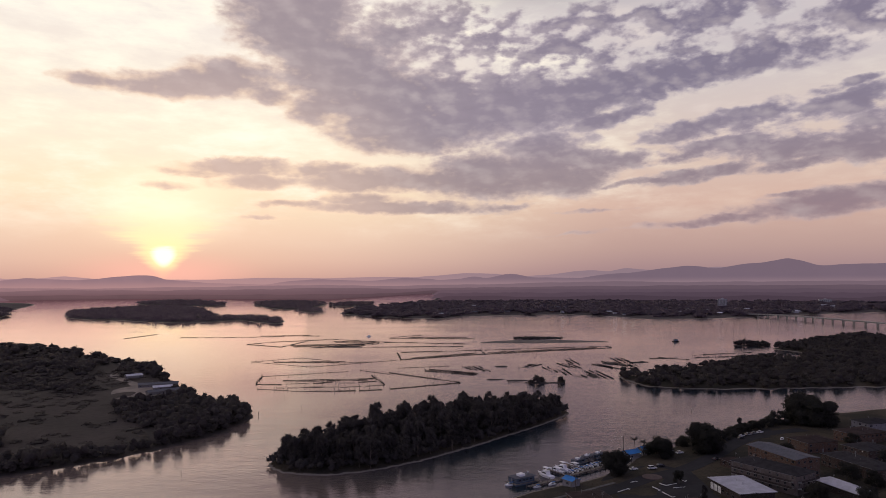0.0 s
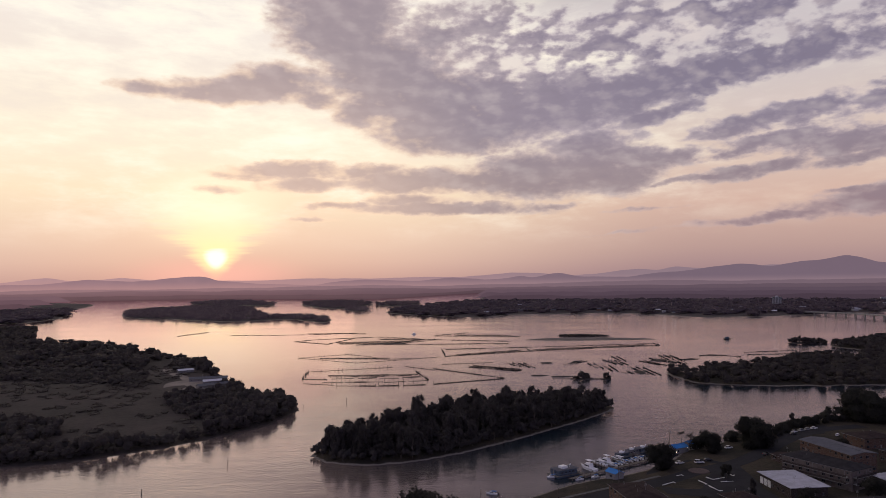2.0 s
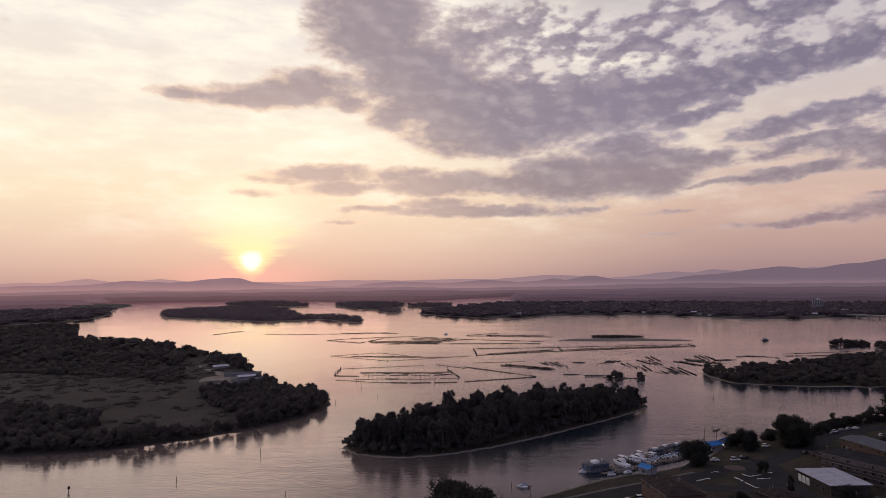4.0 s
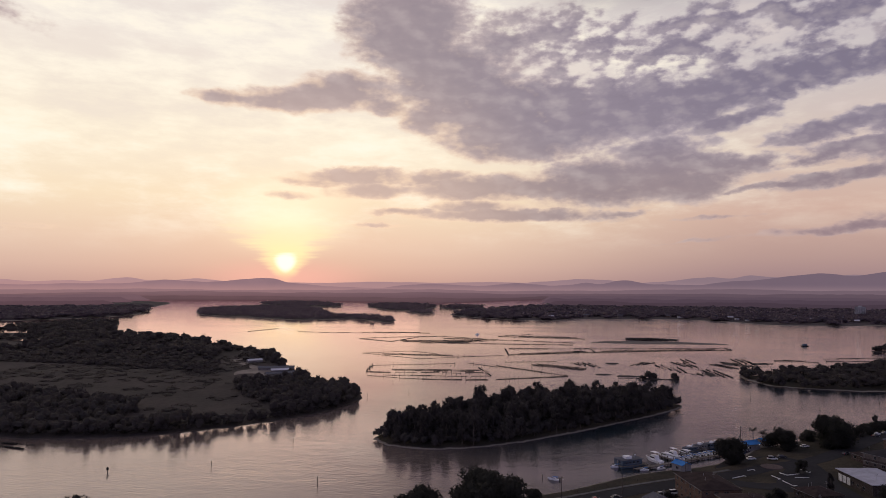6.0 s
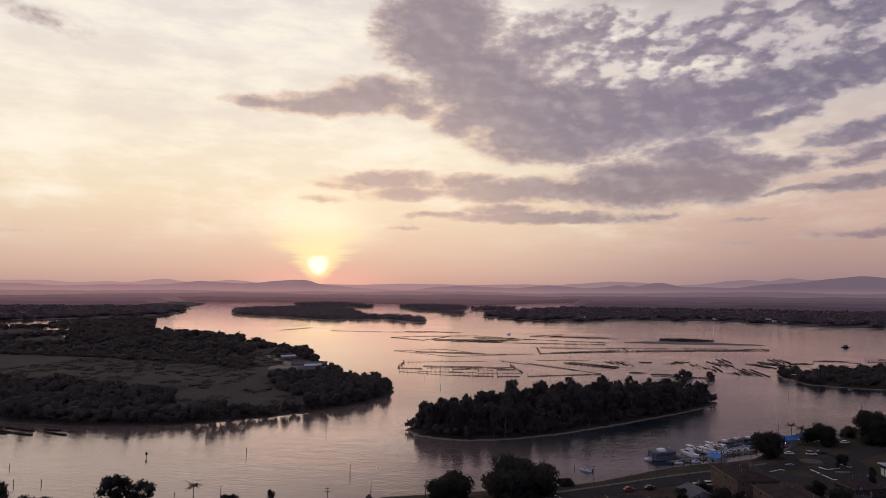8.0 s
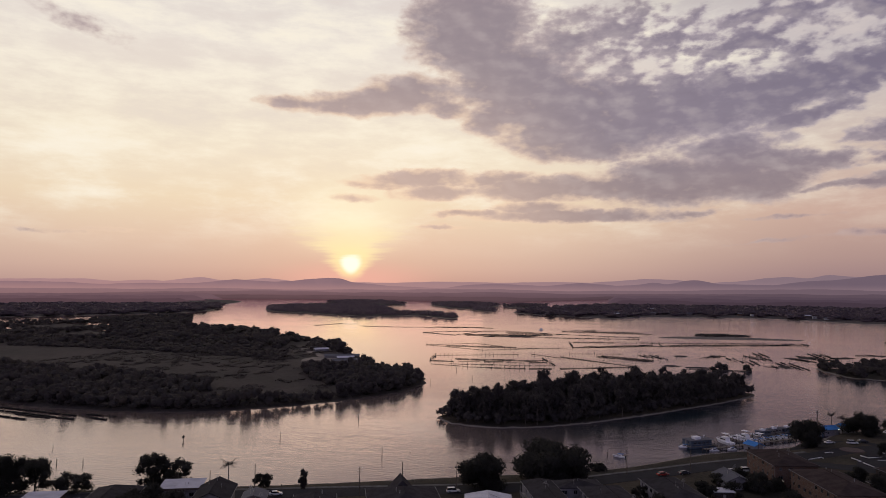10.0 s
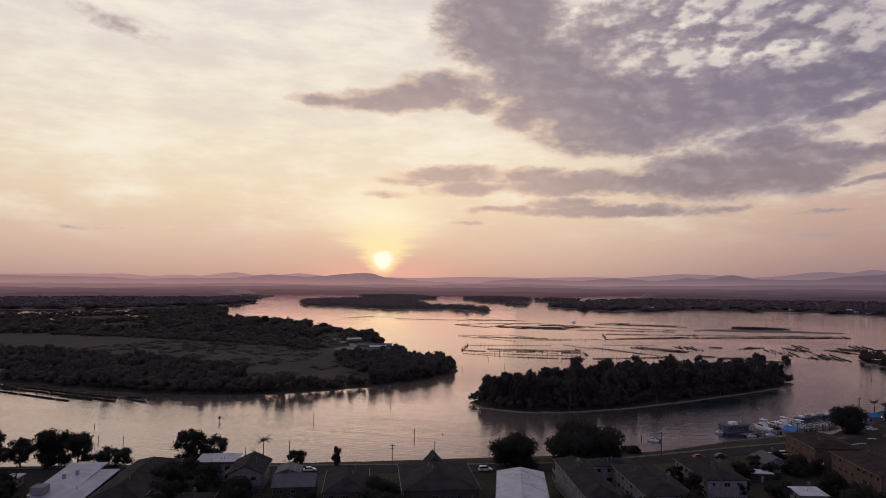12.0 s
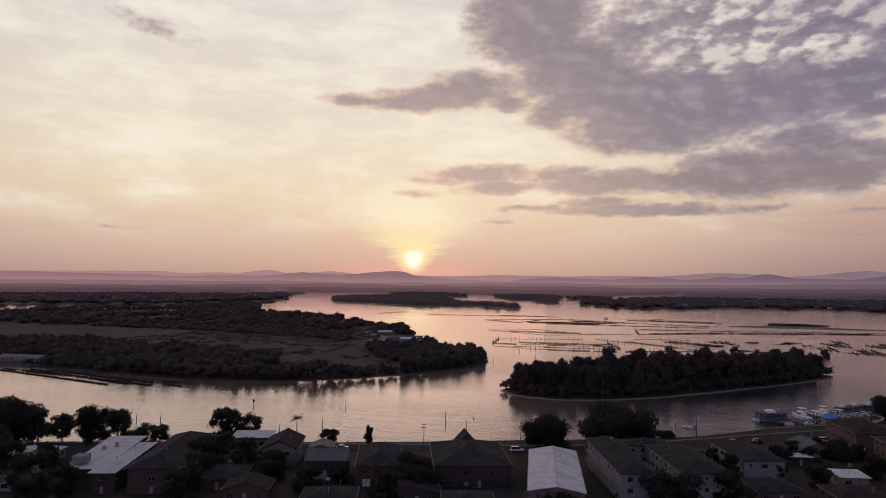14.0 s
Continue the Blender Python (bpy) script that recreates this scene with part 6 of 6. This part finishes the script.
def houseboat(x, y, rot, L, W, wallmat, label, storeys=1):
    o = tagged(Empty("houseboat"), label, "boat", "moored boats")
    o.matrix_basis = pose(x, y, 0, 0, 0, rot)
    part("pontoon", box(-L / 2, -W / 2, -0.5, L / 2, W / 2, 0.7, 0.12), wallmat, o)
    d = part("deck", box(-L / 2 - 0.5, -W / 2 - 0.2, 0.7, L / 2 + 0.9, W / 2 + 0.2, 0.85), M_PLANK, o)
    n_ = int(L * 0.72 / 2.2)
    for s, m in ((-1, pose(-L * 0.06, -W / 2 + 0.5, 0.85)), (1, pose(-L * 0.06, W / 2 - 0.5, 0.85, 0, 0, 180))):
        facade(o, m, L * 0.76, 0, 2.4, [((i + 0.5 - n_ / 2) * 2.2, 0.9, 1.3, 0.9, "w") for i in range(n_)], wallmat, "cabin_side")
    for m in (pose(-L * 0.44, 0, 0.85, 0, 0, -90), pose(L * 0.32, 0, 0.85, 0, 0, 90)):
        facade(o, m, W - 1.44, 0, 2.4, [(-0.8, 0.1, 0.9, 2.0, "d"), (1.0, 0.9, 1.1, 0.9, "w")], wallmat, "cabin_end")
    rf = part("roof", box(-L * 0.47, -W / 2 + 0.2, 3.26, L * 0.4, W / 2 - 0.2, 3.42, 0.04), M_ROOFGREY, o)
    for i in range(6):
        part("rail_post", rod([(-L / 2 + i * L / 5, -W / 2, 0.85), (-L / 2 + i * L / 5, -W / 2, 1.75)], 0.03, 5), M_METAL, d)
    part("rail", rod([(-L / 2, -W / 2, 1.75), (L / 2 + 0.5, -W / 2, 1.75)], 0.03, 5), M_METAL, d)
    part("wheelhouse", box(-L * 0.2, -W * 0.22, 3.42, L * 0.02, W * 0.2, 4.6, 0.08), M_GEL, rf)
    part("satellite_dish", rod([(L * 0.2, 0.3, 3.42), (L * 0.2, 0.3, 4.4), (L * 0.24, 0.2, 4.7)], [0.05, 0.05, 0.4], 8), M_GEL, rf)
    return o


houseboat(38.5, 343, 32, 14.5, 7.5, M_BLUEHULL, "slate-blue houseboat with a flat roof at the jetty")
jetty(40, 333, 94, 376, 2.2, "timber jetty on piles beside the moored boats")
jetty(47, 340, 40, 350, 1.6, "short timber finger jetty")
jetty(62, 350.5, 54, 362, 1.5, "short timber finger jetty")
jetty(74, 361, 66, 372, 1.5, "short timber finger jetty")
jetty(86, 370.5, 78, 382, 1.5, "short timber finger jetty")
cruiser("motor_cruiser", 51, 353, 122, 11.5, True, "white motor cruiser with a flybridge at the jetty")
cruiser("motor_cruiser", 57.5, 361.5, 125, 10, False, "white cabin cruiser at the jetty")
cruiser("motor_cruiser", 61.5, 364.5, 125, 10.5, True, "white motor cruiser with a hardtop")
cruiser("motor_cruiser", 68.5, 371.0, 128, 9, False, "white cabin cruiser beside the blue awnings")
cruiser("runabout", 31.5, 338, 205, 5.5, False, "small white runabout tied to the houseboat")
cruiser("runabout", 44, 334.5, 210, 4.8, False, "small runabout near the jetty")
cruiser("runabout", 52, 338.5, 215, 5.0, False, "small runabout near the jetty")
cruiser("motorboat", 2.8, 311.5, 160, 5.6, False, "small white cabin boat moored off the shore")
for i, (x, y) in enumerate(((66, 357), (69, 359.5), (72, 362.5), (75.5, 365.5), (78.5, 368), (81.5, 370.5), (84.5, 373))):
    cruiser("runabout", x - 1.2, y + 2.5, 128, 5.4 + 0.5 * (i % 3), False, "hire boat with a blue canvas awning")
for i, (x, y) in enumerate(((72.5, 377), (79, 384), (86, 389))):
    hb = houseboat(x, y, 40, 9.5, 4.5, M_BLUEHULL if i != 1 else M_WHITEWALL, "moored houseboat with a pale flat roof")
    hb.matrix_basis = hb.matrix_basis @ Matrix.Diagonal((1, 1, 0.72, 1))
house("boat_shed", 60.5, 333.5, 35, 5.2, 6.4, 1, "gable", 1.3, M_WHITEWALL, M_ROOFBLUE, "small white shed with a bright blue roof", 90, ridge="y", over=0.35, category="shed")
house("kiosk", 104, 388, 30, 9, 6, 1, "gable", 1.4, M_WHITEWALL, M_ROOFBLUE, "waterside kiosk with a blue roof", 91, ridge="x", category="shed")
house("kiosk", 114, 396, 30, 7, 6, 1, "gable", 1.6, M_WHITEWALL, M_ROOFBLUE, "second waterside shed with a blue roof", 92, ridge="x", category="shed")
house("boat_shed", 96, 383, 35, 7, 7, 1, "hip", 1.2, M_BLUEHULL, M_ROOFGREY, "grey-roofed boat shed over the shore", 93, category="shed")
for x, y, z in ((99, 371, 4.2), (108, 383.5, 3.6), (53.2, 288, 3.4), (58.6, 267.5, 5.6), (9.6, 228, 4.0), (216, 360, 9.5), (228, 352, 9.3)):
    wall_lamp(x, y, z)


# ---- markers in the channel ----
def marker(x, y, h, r=0.16, label="bare timber channel post standing in the water"):
    o = tagged(Empty("channel_post"), label, "post", "channel posts")
    o.matrix_basis = pose(x, y, 0)
    part("shaft", rod([(0, 0, -2.6), (0.02, 0, h)], r, 7), M_WOODPOLE, o)
    part("cap", rod([(0.02, 0, h), (0.02, 0, h + 0.15)], r * 1.25, 7), M_METAL, o)


for x, y, h in ((-134.5, 357, 5.2), (-154, 305, 4.6), (-95.5, 285, 6.2), (-111, 544, 4.5), (-136, 595, 4.0), (-137, 514, 4.5), (-86, 295, 0.6), (-241, 259, 2.5), (-208, 240, 3.0), (150, 560, 4.0), (240, 560, 3.0), (300, 575, 2.5),
                (185, 520, 3.0), (-2, 314, 2.5), (-170, 560, 3.0)):
    marker(x, y, h * 0.62)
buoy = tagged(Empty("channel_beacon"), "dark channel beacon with a topmark", "beacon")
buoy.matrix_basis = pose(-195, 288, 0)
part("shaft", rod([(0, 0, -2.6), (0, 0, 2.2)], 0.16, 7), M_WOODPOLE, buoy)
part("topmark", rod([(0, 0, 1.2), (0, 0, 1.4), (0, 0, 2.0), (0, 0, 2.6)], [0.3, 0.55, 0.5, 0.05], 8), M_RACK, buoy)
pelican_post = marker(-218, 237, 2.2)

# ---- oyster racks ----
POST_MESH = None


def rack(x0, y0, x1, y1, label, posts=True, gap=5.0, wide=1.6, h=1.1, trays=True):
    """A line of oyster trays on rails and posts."""
    global POST_MESH
    if POST_MESH is None:
        bm = rod([(0, 0, -2.6), (0, 0, 1.6)], 0.12, 5)
        POST_MESH = bpy.data.meshes.new("post")
        bm.to_mesh(POST_MESH), bm.free()
        POST_MESH.materials.append(M_RACK)
    wide *= 0.95
    L, rot = math.hypot(x1 - x0, y1 - y0), math.degrees(math.atan2(y1 - y0, x1 - x0))
    o = tagged(Empty("oyster_rack"), label, "oyster rack", "oyster racks")
    o.matrix_basis = pose(x0, y0, 0, 0, 0, rot)
    r = random.Random(int(x0 * 31 + y0))
    for s in (-1, 1):
        part("rail", box(0, s * wide / 2 - 0.06, 0.14, L, s * wide / 2 + 0.06, 0.26), M_RACK, o)
    if trays:
        x = 0.2
        while x < L - 1:
            k = min(L - x - 0.2, r.uniform(6, 22))
            if r.random() < 0.74:
                part("tray", box(x, -wide / 2 + 0.1, 0.16, x + k, wide / 2 - 0.1, 0.56), M_RACK, o)
            x += k + r.uniform(0.3, 2.5)
    if posts:
        for i in range(int(L / gap) + 1):
            s = Matrix.Diagonal((1, 1, h * r.uniform(0.85, 1.35), 1))
            shared("post", POST_MESH, o, Matrix.Translation((i * gap, r.choice((-1, 1)) * wide / 2, 0)) @ s)
    return o


near_bay = [(-181, 670, -188, 720), (-188, 720, -104, 755), (-180, 666, -155, 665), (-151, 668, -130, 671), (-126, 671, -108, 677), (-105, 673, -86, 672), (-83, 676, -66, 683), (-155, 644, -135, 644),
            (-134, 647, -98, 648), (-96, 645, -77, 651), (-74, 651, -56, 657), (-171, 638, -140, 628), (-137, 624, -99, 623), (-98, 623, -79, 625), (-76, 625, -56, 630), (-75, 723, -56, 660), (-91, 763, -56, 730),
            (-58, 743, 16, 671), (-49, 633, 16, 668)]
mid_bay = [(-63, 948, -53, 862), (-58, 948, 52, 970), (-53, 862, 55, 920), (52, 970, 55, 920), (52, 970, 237, 1014), (55, 920, 240, 989), (237, 1014, 240, 989), (-51, 780, 6, 797), (-21, 764, 35, 726),
           (-20, 755, 32, 722), (-16, 769, 36, 734), (-235, 849, -181, 888), (-181, 888, -139, 855), (-235, 849, -152, 796), (-125, 832, -92, 841), (-152, 796, -59, 856)]
upper_bay = [(-306, 1080, -239, 1031), (-195, 1019, -124, 1048), (-124, 1048, -85, 1101), (-85, 1101, -184, 1160), (-184, 1160, -277, 1116), (-277, 1116, -306, 1080), (-241, 1039, -221, 1132), (-85, 1101, 35, 1064),
             (-195, 1019, 30, 1029), (-91, 1175, 52, 1152), (-92, 1186, -35, 1241), (-380, 1210, -281, 1225), (-277, 1237, -219, 1232), (-553, 1201, -534, 1297), (-461, 1216, -380, 1210), (-157, 1042, -110, 1084)]
east_bay = [(22, 791, 31, 766), (34, 791, 45, 752), (84, 773, 109, 813), (111, 782, 116, 744), (125, 766, 127, 721), (62, 666, 116, 663), (133, 817, 142, 775), (149, 850, 152, 810), (135, 712, 139, 700),
            (142, 720, 145, 700), (151, 751, 157, 691), (172, 804, 187, 768), (189, 830, 202, 787), (208, 864, 208, 786), (215, 864, 217, 834), (218, 812, 239, 827), (200, 767, 208, 762), (254, 856, 290, 860),
            (268, 867, 298, 841), (319, 889, 408, 918), (313, 864, 377, 873)]
channel = [(-462, 340, -307, 309), (-458, 344, -298, 316), (-376, 333, -282, 316), (-370, 338, -289, 325), (-287, 326, -265, 320), (-286, 330, -266, 329), (-405, 341, -378, 335)]
for i, q in enumerate(near_bay):
    rack(*q, "long line of dark oyster trays on low posts", True, 4.5, 0.9, 1.4, trays=i not in (1, 11, 16))
for i, q in enumerate(mid_bay):
    rack(*q, "dark oyster rack line in shallow water", True, 7.0, 1.2, 1.2, trays=i < 7 or i in (8, 9, 10))
for q in upper_bay:
    rack(*q, "distant oyster rack line on the lagoon", True, 14.0, 1.4, 1.0)
for i, q in enumerate(east_bay):
    rack(*q, "short dark oyster rack at an angle", True, 9.0, 2.2 if i in (10, 12, 15) else 1.3, 1.0)
    if i < 17 and i != 5:
        for k in range(1, 3 if i in (10, 12, 13, 6) else 2):
            rack(q[0] + 6.5 * k, q[1] - 3 + 5 * (k % 2), q[2] + 5.5 * k, q[3] - 5, "short dark oyster rack at an angle", True, 14.0, 1.1, 1.0)
for q in channel:
    rack(*q, "oyster racks close along the headland shore", True, 8.0, 1.7, 0.7)
for x0, y0, x1, y1, k in ((-235, 1060, -110, 1085, 4), (-180, 1125, -95, 1110, 3), (-40, 880, 45, 935, 2), (60, 940, 220, 995, 2), (-210, 850, -120, 845, 2), (-160, 690, -70, 700, 2), (-60, 1195, 40, 1180, 2), (-330, 1245, -240, 1250, 2)):
    for j in range(k):
        rack(x0 + 4 * j, y0 - 9 * j, x1 - 6 * j, y1 - 9 * j, "thin line of low oyster trays", False, 9.0, 0.9, 1.0)
# tide-bared mud and mangrove clumps among the racks
bumps = [(66, 789, 7, 4, 0), (50, 688, 9, 2.5, 0), (72, 680, 12, 3, 0), (92, 664, 9, 4, 6), (111, 663, 5, 3, 5), (153, 711, 5, 12, 0), (195, 808, 9, 8, 0), (228, 817, 10, 4, 0), (101, 803, 5, 3, 0), (362, 832, 16, 8, 5),
         (440, 1008, 18, 10, 7), (462, 1008, 14, 8, 5), (511, 1012, 8, 6, 9), (-150, 1035, 30, 5, 0), (150, 1155, 40, 16, 1.6)]
for i, (x, y, rx, ry, h) in enumerate(bumps):
    t_ = np.linspace(0, 2 * math.pi, 14)[:-1]
    pts_ = np.stack([x + rx * np.cos(t_) * (1 + 0.2 * np.sin(3 * t_ + i)), y + ry * np.sin(t_)], -1)
    st = max(1.0, rx / 8)
    _, pl = landmass("ground_mudbank", pts_, grid(x - rx * 1.5, x + rx * 1.5, st), grid(y - ry * 1.8 - 3, y + ry * 1.8 + 3, st), 0.7, M_MARSH, 0.6, 2.0, "low muddy bank bared by the tide", 200 + i)
    if h:
        sp = scatter(pl, 5.0, 220 + i, 0.3)
        if len(sp):
            canopy("mangrove_clump", sp, h, 4.0, 3, 26, 0.9, M_MANGROVE, 240 + i, "dark mangrove clump on a mudbank", True, 1.0, 0.4 + 0.9 * np.clip(sp[:, 2] / (0.7 * ry), 0, 1))
_, bar = landmass("ground_sandbar", [(60, 1085), (110, 1120), (190, 1118), (262, 1085), (200, 1075), (130, 1070)], grid(40, 280, 5), grid(1050, 1140, 4), 0.5, M_SANDBAR, 3.0, 6.0, "low sandbar just breaking the surface", 260)

# barge in the lagoon
barge = tagged(Empty("oyster_barge"), "small dark work barge moored on the lagoon", "boat")
barge.matrix_basis = pose(362, 1080, 0, 0, 0, 15)
part("pontoon", box(-5, -2.2, -0.4, 5, 2.2, 0.8, 0.1), M_RACK, barge)
part("cabin", box(-3, -1.6, 0.8, 2.5, 1.6, 3.2, 0.06), M_BLUEHULL, barge)
part("roof", box(-3.4, -2, 3.2, 3, 2, 3.4), M_ROOFGREY, barge)
mud = tagged(Empty("oyster_punt"), "pale oyster punt on the lagoon", "boat")
mud.matrix_basis = pose(-130, 1210, 0, 0, 0, 40)
part("hull", hull(9, 3.0, 0.9), M_GEL, mud)
part("cabin", box(-1.5, -1, 0.9, 1, 1, 3.0, 0.1), M_GEL, mud)

# ---- headland yard ----
for i, (x, y, rt, w, d, wl, rf_, lb) in enumerate((
        (-265, 646, 18, 34, 9, M_TIMBER, M_ROOFGREY, "long oyster shed with a grey metal roof"),
        (-244, 606, 42, 28, 8, M_TIMBER, M_ROOFGREY, "low waterfront shed with a grey roof"),
        (-314, 704, 40, 15, 8, M_WHITEWALL, M_ROOFWHITE, "pale shed with a light metal roof"),
        (-227, 588, 48, 13, 6, M_DARKBRICK, M_ROOFGREY, "small dark shed at the water"),
        (-254, 628, 30, 16, 7, M_TIMBER, M_ROOFWHITE, "yard shed on bare ground"),
        (-440, 366, 8, 34, 14, M_TIMBER, M_ROOFGREY, "long boat shed with a pale roof by the channel"))):
    house("shed", x, y, rt, w, d, 1, "gable", 1.4, wl, rf_, lb, 300 + i, ridge="x", base=1.6, category="shed")


def patch(name, line, mat, label, z=1.75):
    P = spline(line, True, 6)
    bm = bmesh.new()
    bm.faces.new([bm.verts.new((x, y, z)) for x, y in P])
    bmesh.ops.triangulate(bm, faces=bm.faces)
    bmesh.ops.recalc_face_normals(bm, faces=bm.faces)
    o = part(name, bm, mat, None)
    if o.data.polygons[0].normal.z < 0:
        o.data.flip_normals()
    return tagged(o, label, "ground", kind="structure")


M_BARE = material("bare_sand_track", (0.26, 0.22, 0.19), 0.95, scale=0.06)
patch("ground_yard", [(-250, 578), (-240, 612), (-262, 640), (-285, 650), (-296, 622), (-270, 575)], M_BARE, "bare sandy work yard", 2.35)
patch("ground_track", [(-285, 640), (-303, 664), (-327, 692), (-345, 718), (-354, 745), (-357, 770), (-375, 808), (-412, 856), (-404, 862), (-368, 812), (-349, 772), (-346, 746), (-337, 722), (-320, 697), (-296, 670), (-276, 646)], M_BARE, "sandy track through the scrub", 2.4)
M_POND = M_WATER
for pts_ in ([(-985, 1062), (-930, 1118), (-872, 1092), (-888, 1044)], [(-790, 905), (-770, 930), (-735, 920), (-755, 895)], [(-1010, 900), (-985, 925), (-940, 915), (-965, 890)]):
    patch("water_pond", pts_, M_POND, "small still pond in the marsh", 2.9)

# ---- bridge ----
bridge = tagged(Empty("bridge"), "long low concrete road bridge on many piers", "bridge")
line = spline([(752, 1775), (790, 1705), (815, 1620), (830, 1500), (850, 1350), (880, 1150), (920, 950)], False, 6)
V, F = [], []
for i, p in enumerate(line):
    t_ = line[min(i + 1, len(line) - 1)] - line[max(i - 1, 0)]
    t_ = t_ / np.linalg.norm(t_)
    nn = np.array((-t_[1], t_[0])) * 5
    zc = 5.0 + 3.5 * math.sin(min(1, i / (len(line) * 0.35)) * 1.57)
    V += [(*(p - nn), zc - 1.4), (*(p - nn), zc + 1.0), (*(p + nn), zc + 1.0), (*(p + nn), zc - 1.4)]
    if i:
        a_, b_ = (i - 1) * 4, i * 4
        F += [(a_ + k, b_ + k, b_ + (k + 1) % 4, a_ + (k + 1) % 4) for k in range(4)]
raw("deck", V, np.array(F), M_CONCRETE, bridge)
me = None
acc, last = 0.0, line[0]
for p in spline([tuple(q) for q in line], False, 8):
    acc += float(np.linalg.norm(p - last))
    last = p
    if acc > 30:
        acc = 0.0
        if me is None:
            bm = box(-0.7, -3, -3, 0.7, 3, 7.2)
            me = bpy.data.meshes.new("pier")
            bm.to_mesh(me), bm.free()
            me.materials.append(M_CONCRETE)
        shared("pier", me, bridge, pose(p[0], p[1], 0, 0, 0, 5))

# ---- far town ----
M_FARWALL = material("pale_far_wall", (0.50, 0.49, 0.50), 0.85, (0.42, 0.41, 0.42), 0.3, spec=0.2)


def far_building(x, y, rot, w, d, h, wall, roofmat, label, seed, hip=True):
    o = tagged(Empty("far_house"), label, "house", "far town houses")
    o.matrix_basis = pose(x, y, 2.5, 0, 0, rot)
    part("wall", box(-w / 2, -d / 2, -1, w / 2, d / 2, h), wall, o)
    part("roof", prism([(-d / 2 - 0.5, h), (0, h + 2.0), (d / 2 + 0.5, h), (0, h + 2.2)], -w / 2 - 0.4, w / 2 + 0.4, "x"), roofmat, o)


rf = random.Random(12)
for i in range(80):
    u = rf.random()
    px = -20 + 760 * u
    py = float(np.interp(px, [-20, 69, 224, 334, 434, 497, 635, 760], [1775, 1865, 1905, 1920, 1825, 1700, 1705, 1760])) + 18 + rf.random() ** 1.2 * 480
    far_building(px, py, rf.uniform(-25, 25), rf.uniform(9, 16), rf.uniform(8, 12), rf.choice((3, 3, 5.5, 6)), rf.choice((M_FARWALL, M_CREAM, M_CREAM, M_ORANGE)), rf.choice((M_ROOFWHITE, M_ROOFGREY, M_ROOFGREY, M_ROOFBROWN)),
                 "small far house among trees across the water", i)
for i in range(40):
    px = 860 + 900 * rf.random()
    far_building(px, float(np.interp(px, [849, 1026, 1215, 1800], [1775, 1855, 1915, 1965])) + 20 + 500 * rf.random() ** 1.4, rf.uniform(-20, 20), rf.uniform(10, 22), 11, rf.choice((3, 6)), M_FARWALL, rf.choice((M_ROOFWHITE, M_ROOFGREY)),
                 "small far house behind the bridge", 400 + i)
for x, y, w, d, fl, lb in ((868, 2150, 27, 16, 9, "white high-rise apartment tower across the lagoon"), (1330, 2407, 40, 20, 5, "pale wide building on the far rise")):
    tw = tagged(Empty("apartment_tower"), lb, "building")
    tw.matrix_basis = pose(x, y, 3, 0, 0, -20)
    H = fl * 3.0 + 1
    part("core", box(-w / 2 + 0.4, -d / 2 + 0.6, -2, w / 2 - 0.4, d / 2 - 0.4, H), M_FARWALL, tw)
    for k in range(fl):
        s_ = part("floor_slab", box(-w / 2, -d / 2 - 0.8, k * 3.0 + 2.6, w / 2, d / 2, k * 3.0 + 3.5), M_FARWALL, tw)
        for q in range(6):
            fr, pn = window_meshes(3.2, 2.2)
            f_ = shared("window", fr, tw, Matrix.Translation(((q - 2.5) * w / 6.3, -d / 2 + 0.5, k * 3.0 + 0.3)))
            shared("pane", pn, f_, Matrix.Identity(4))
    part("roof", box(-w / 2 - 0.3, -d / 2 - 0.8, H, w / 2 + 0.3, d / 2 + 0.3, H + 0.5), M_CONCRETE, tw)
    part("lift_house", box(-4, -3, H + 0.5, 4, 3, H + 3.5), M_FARWALL, tw)
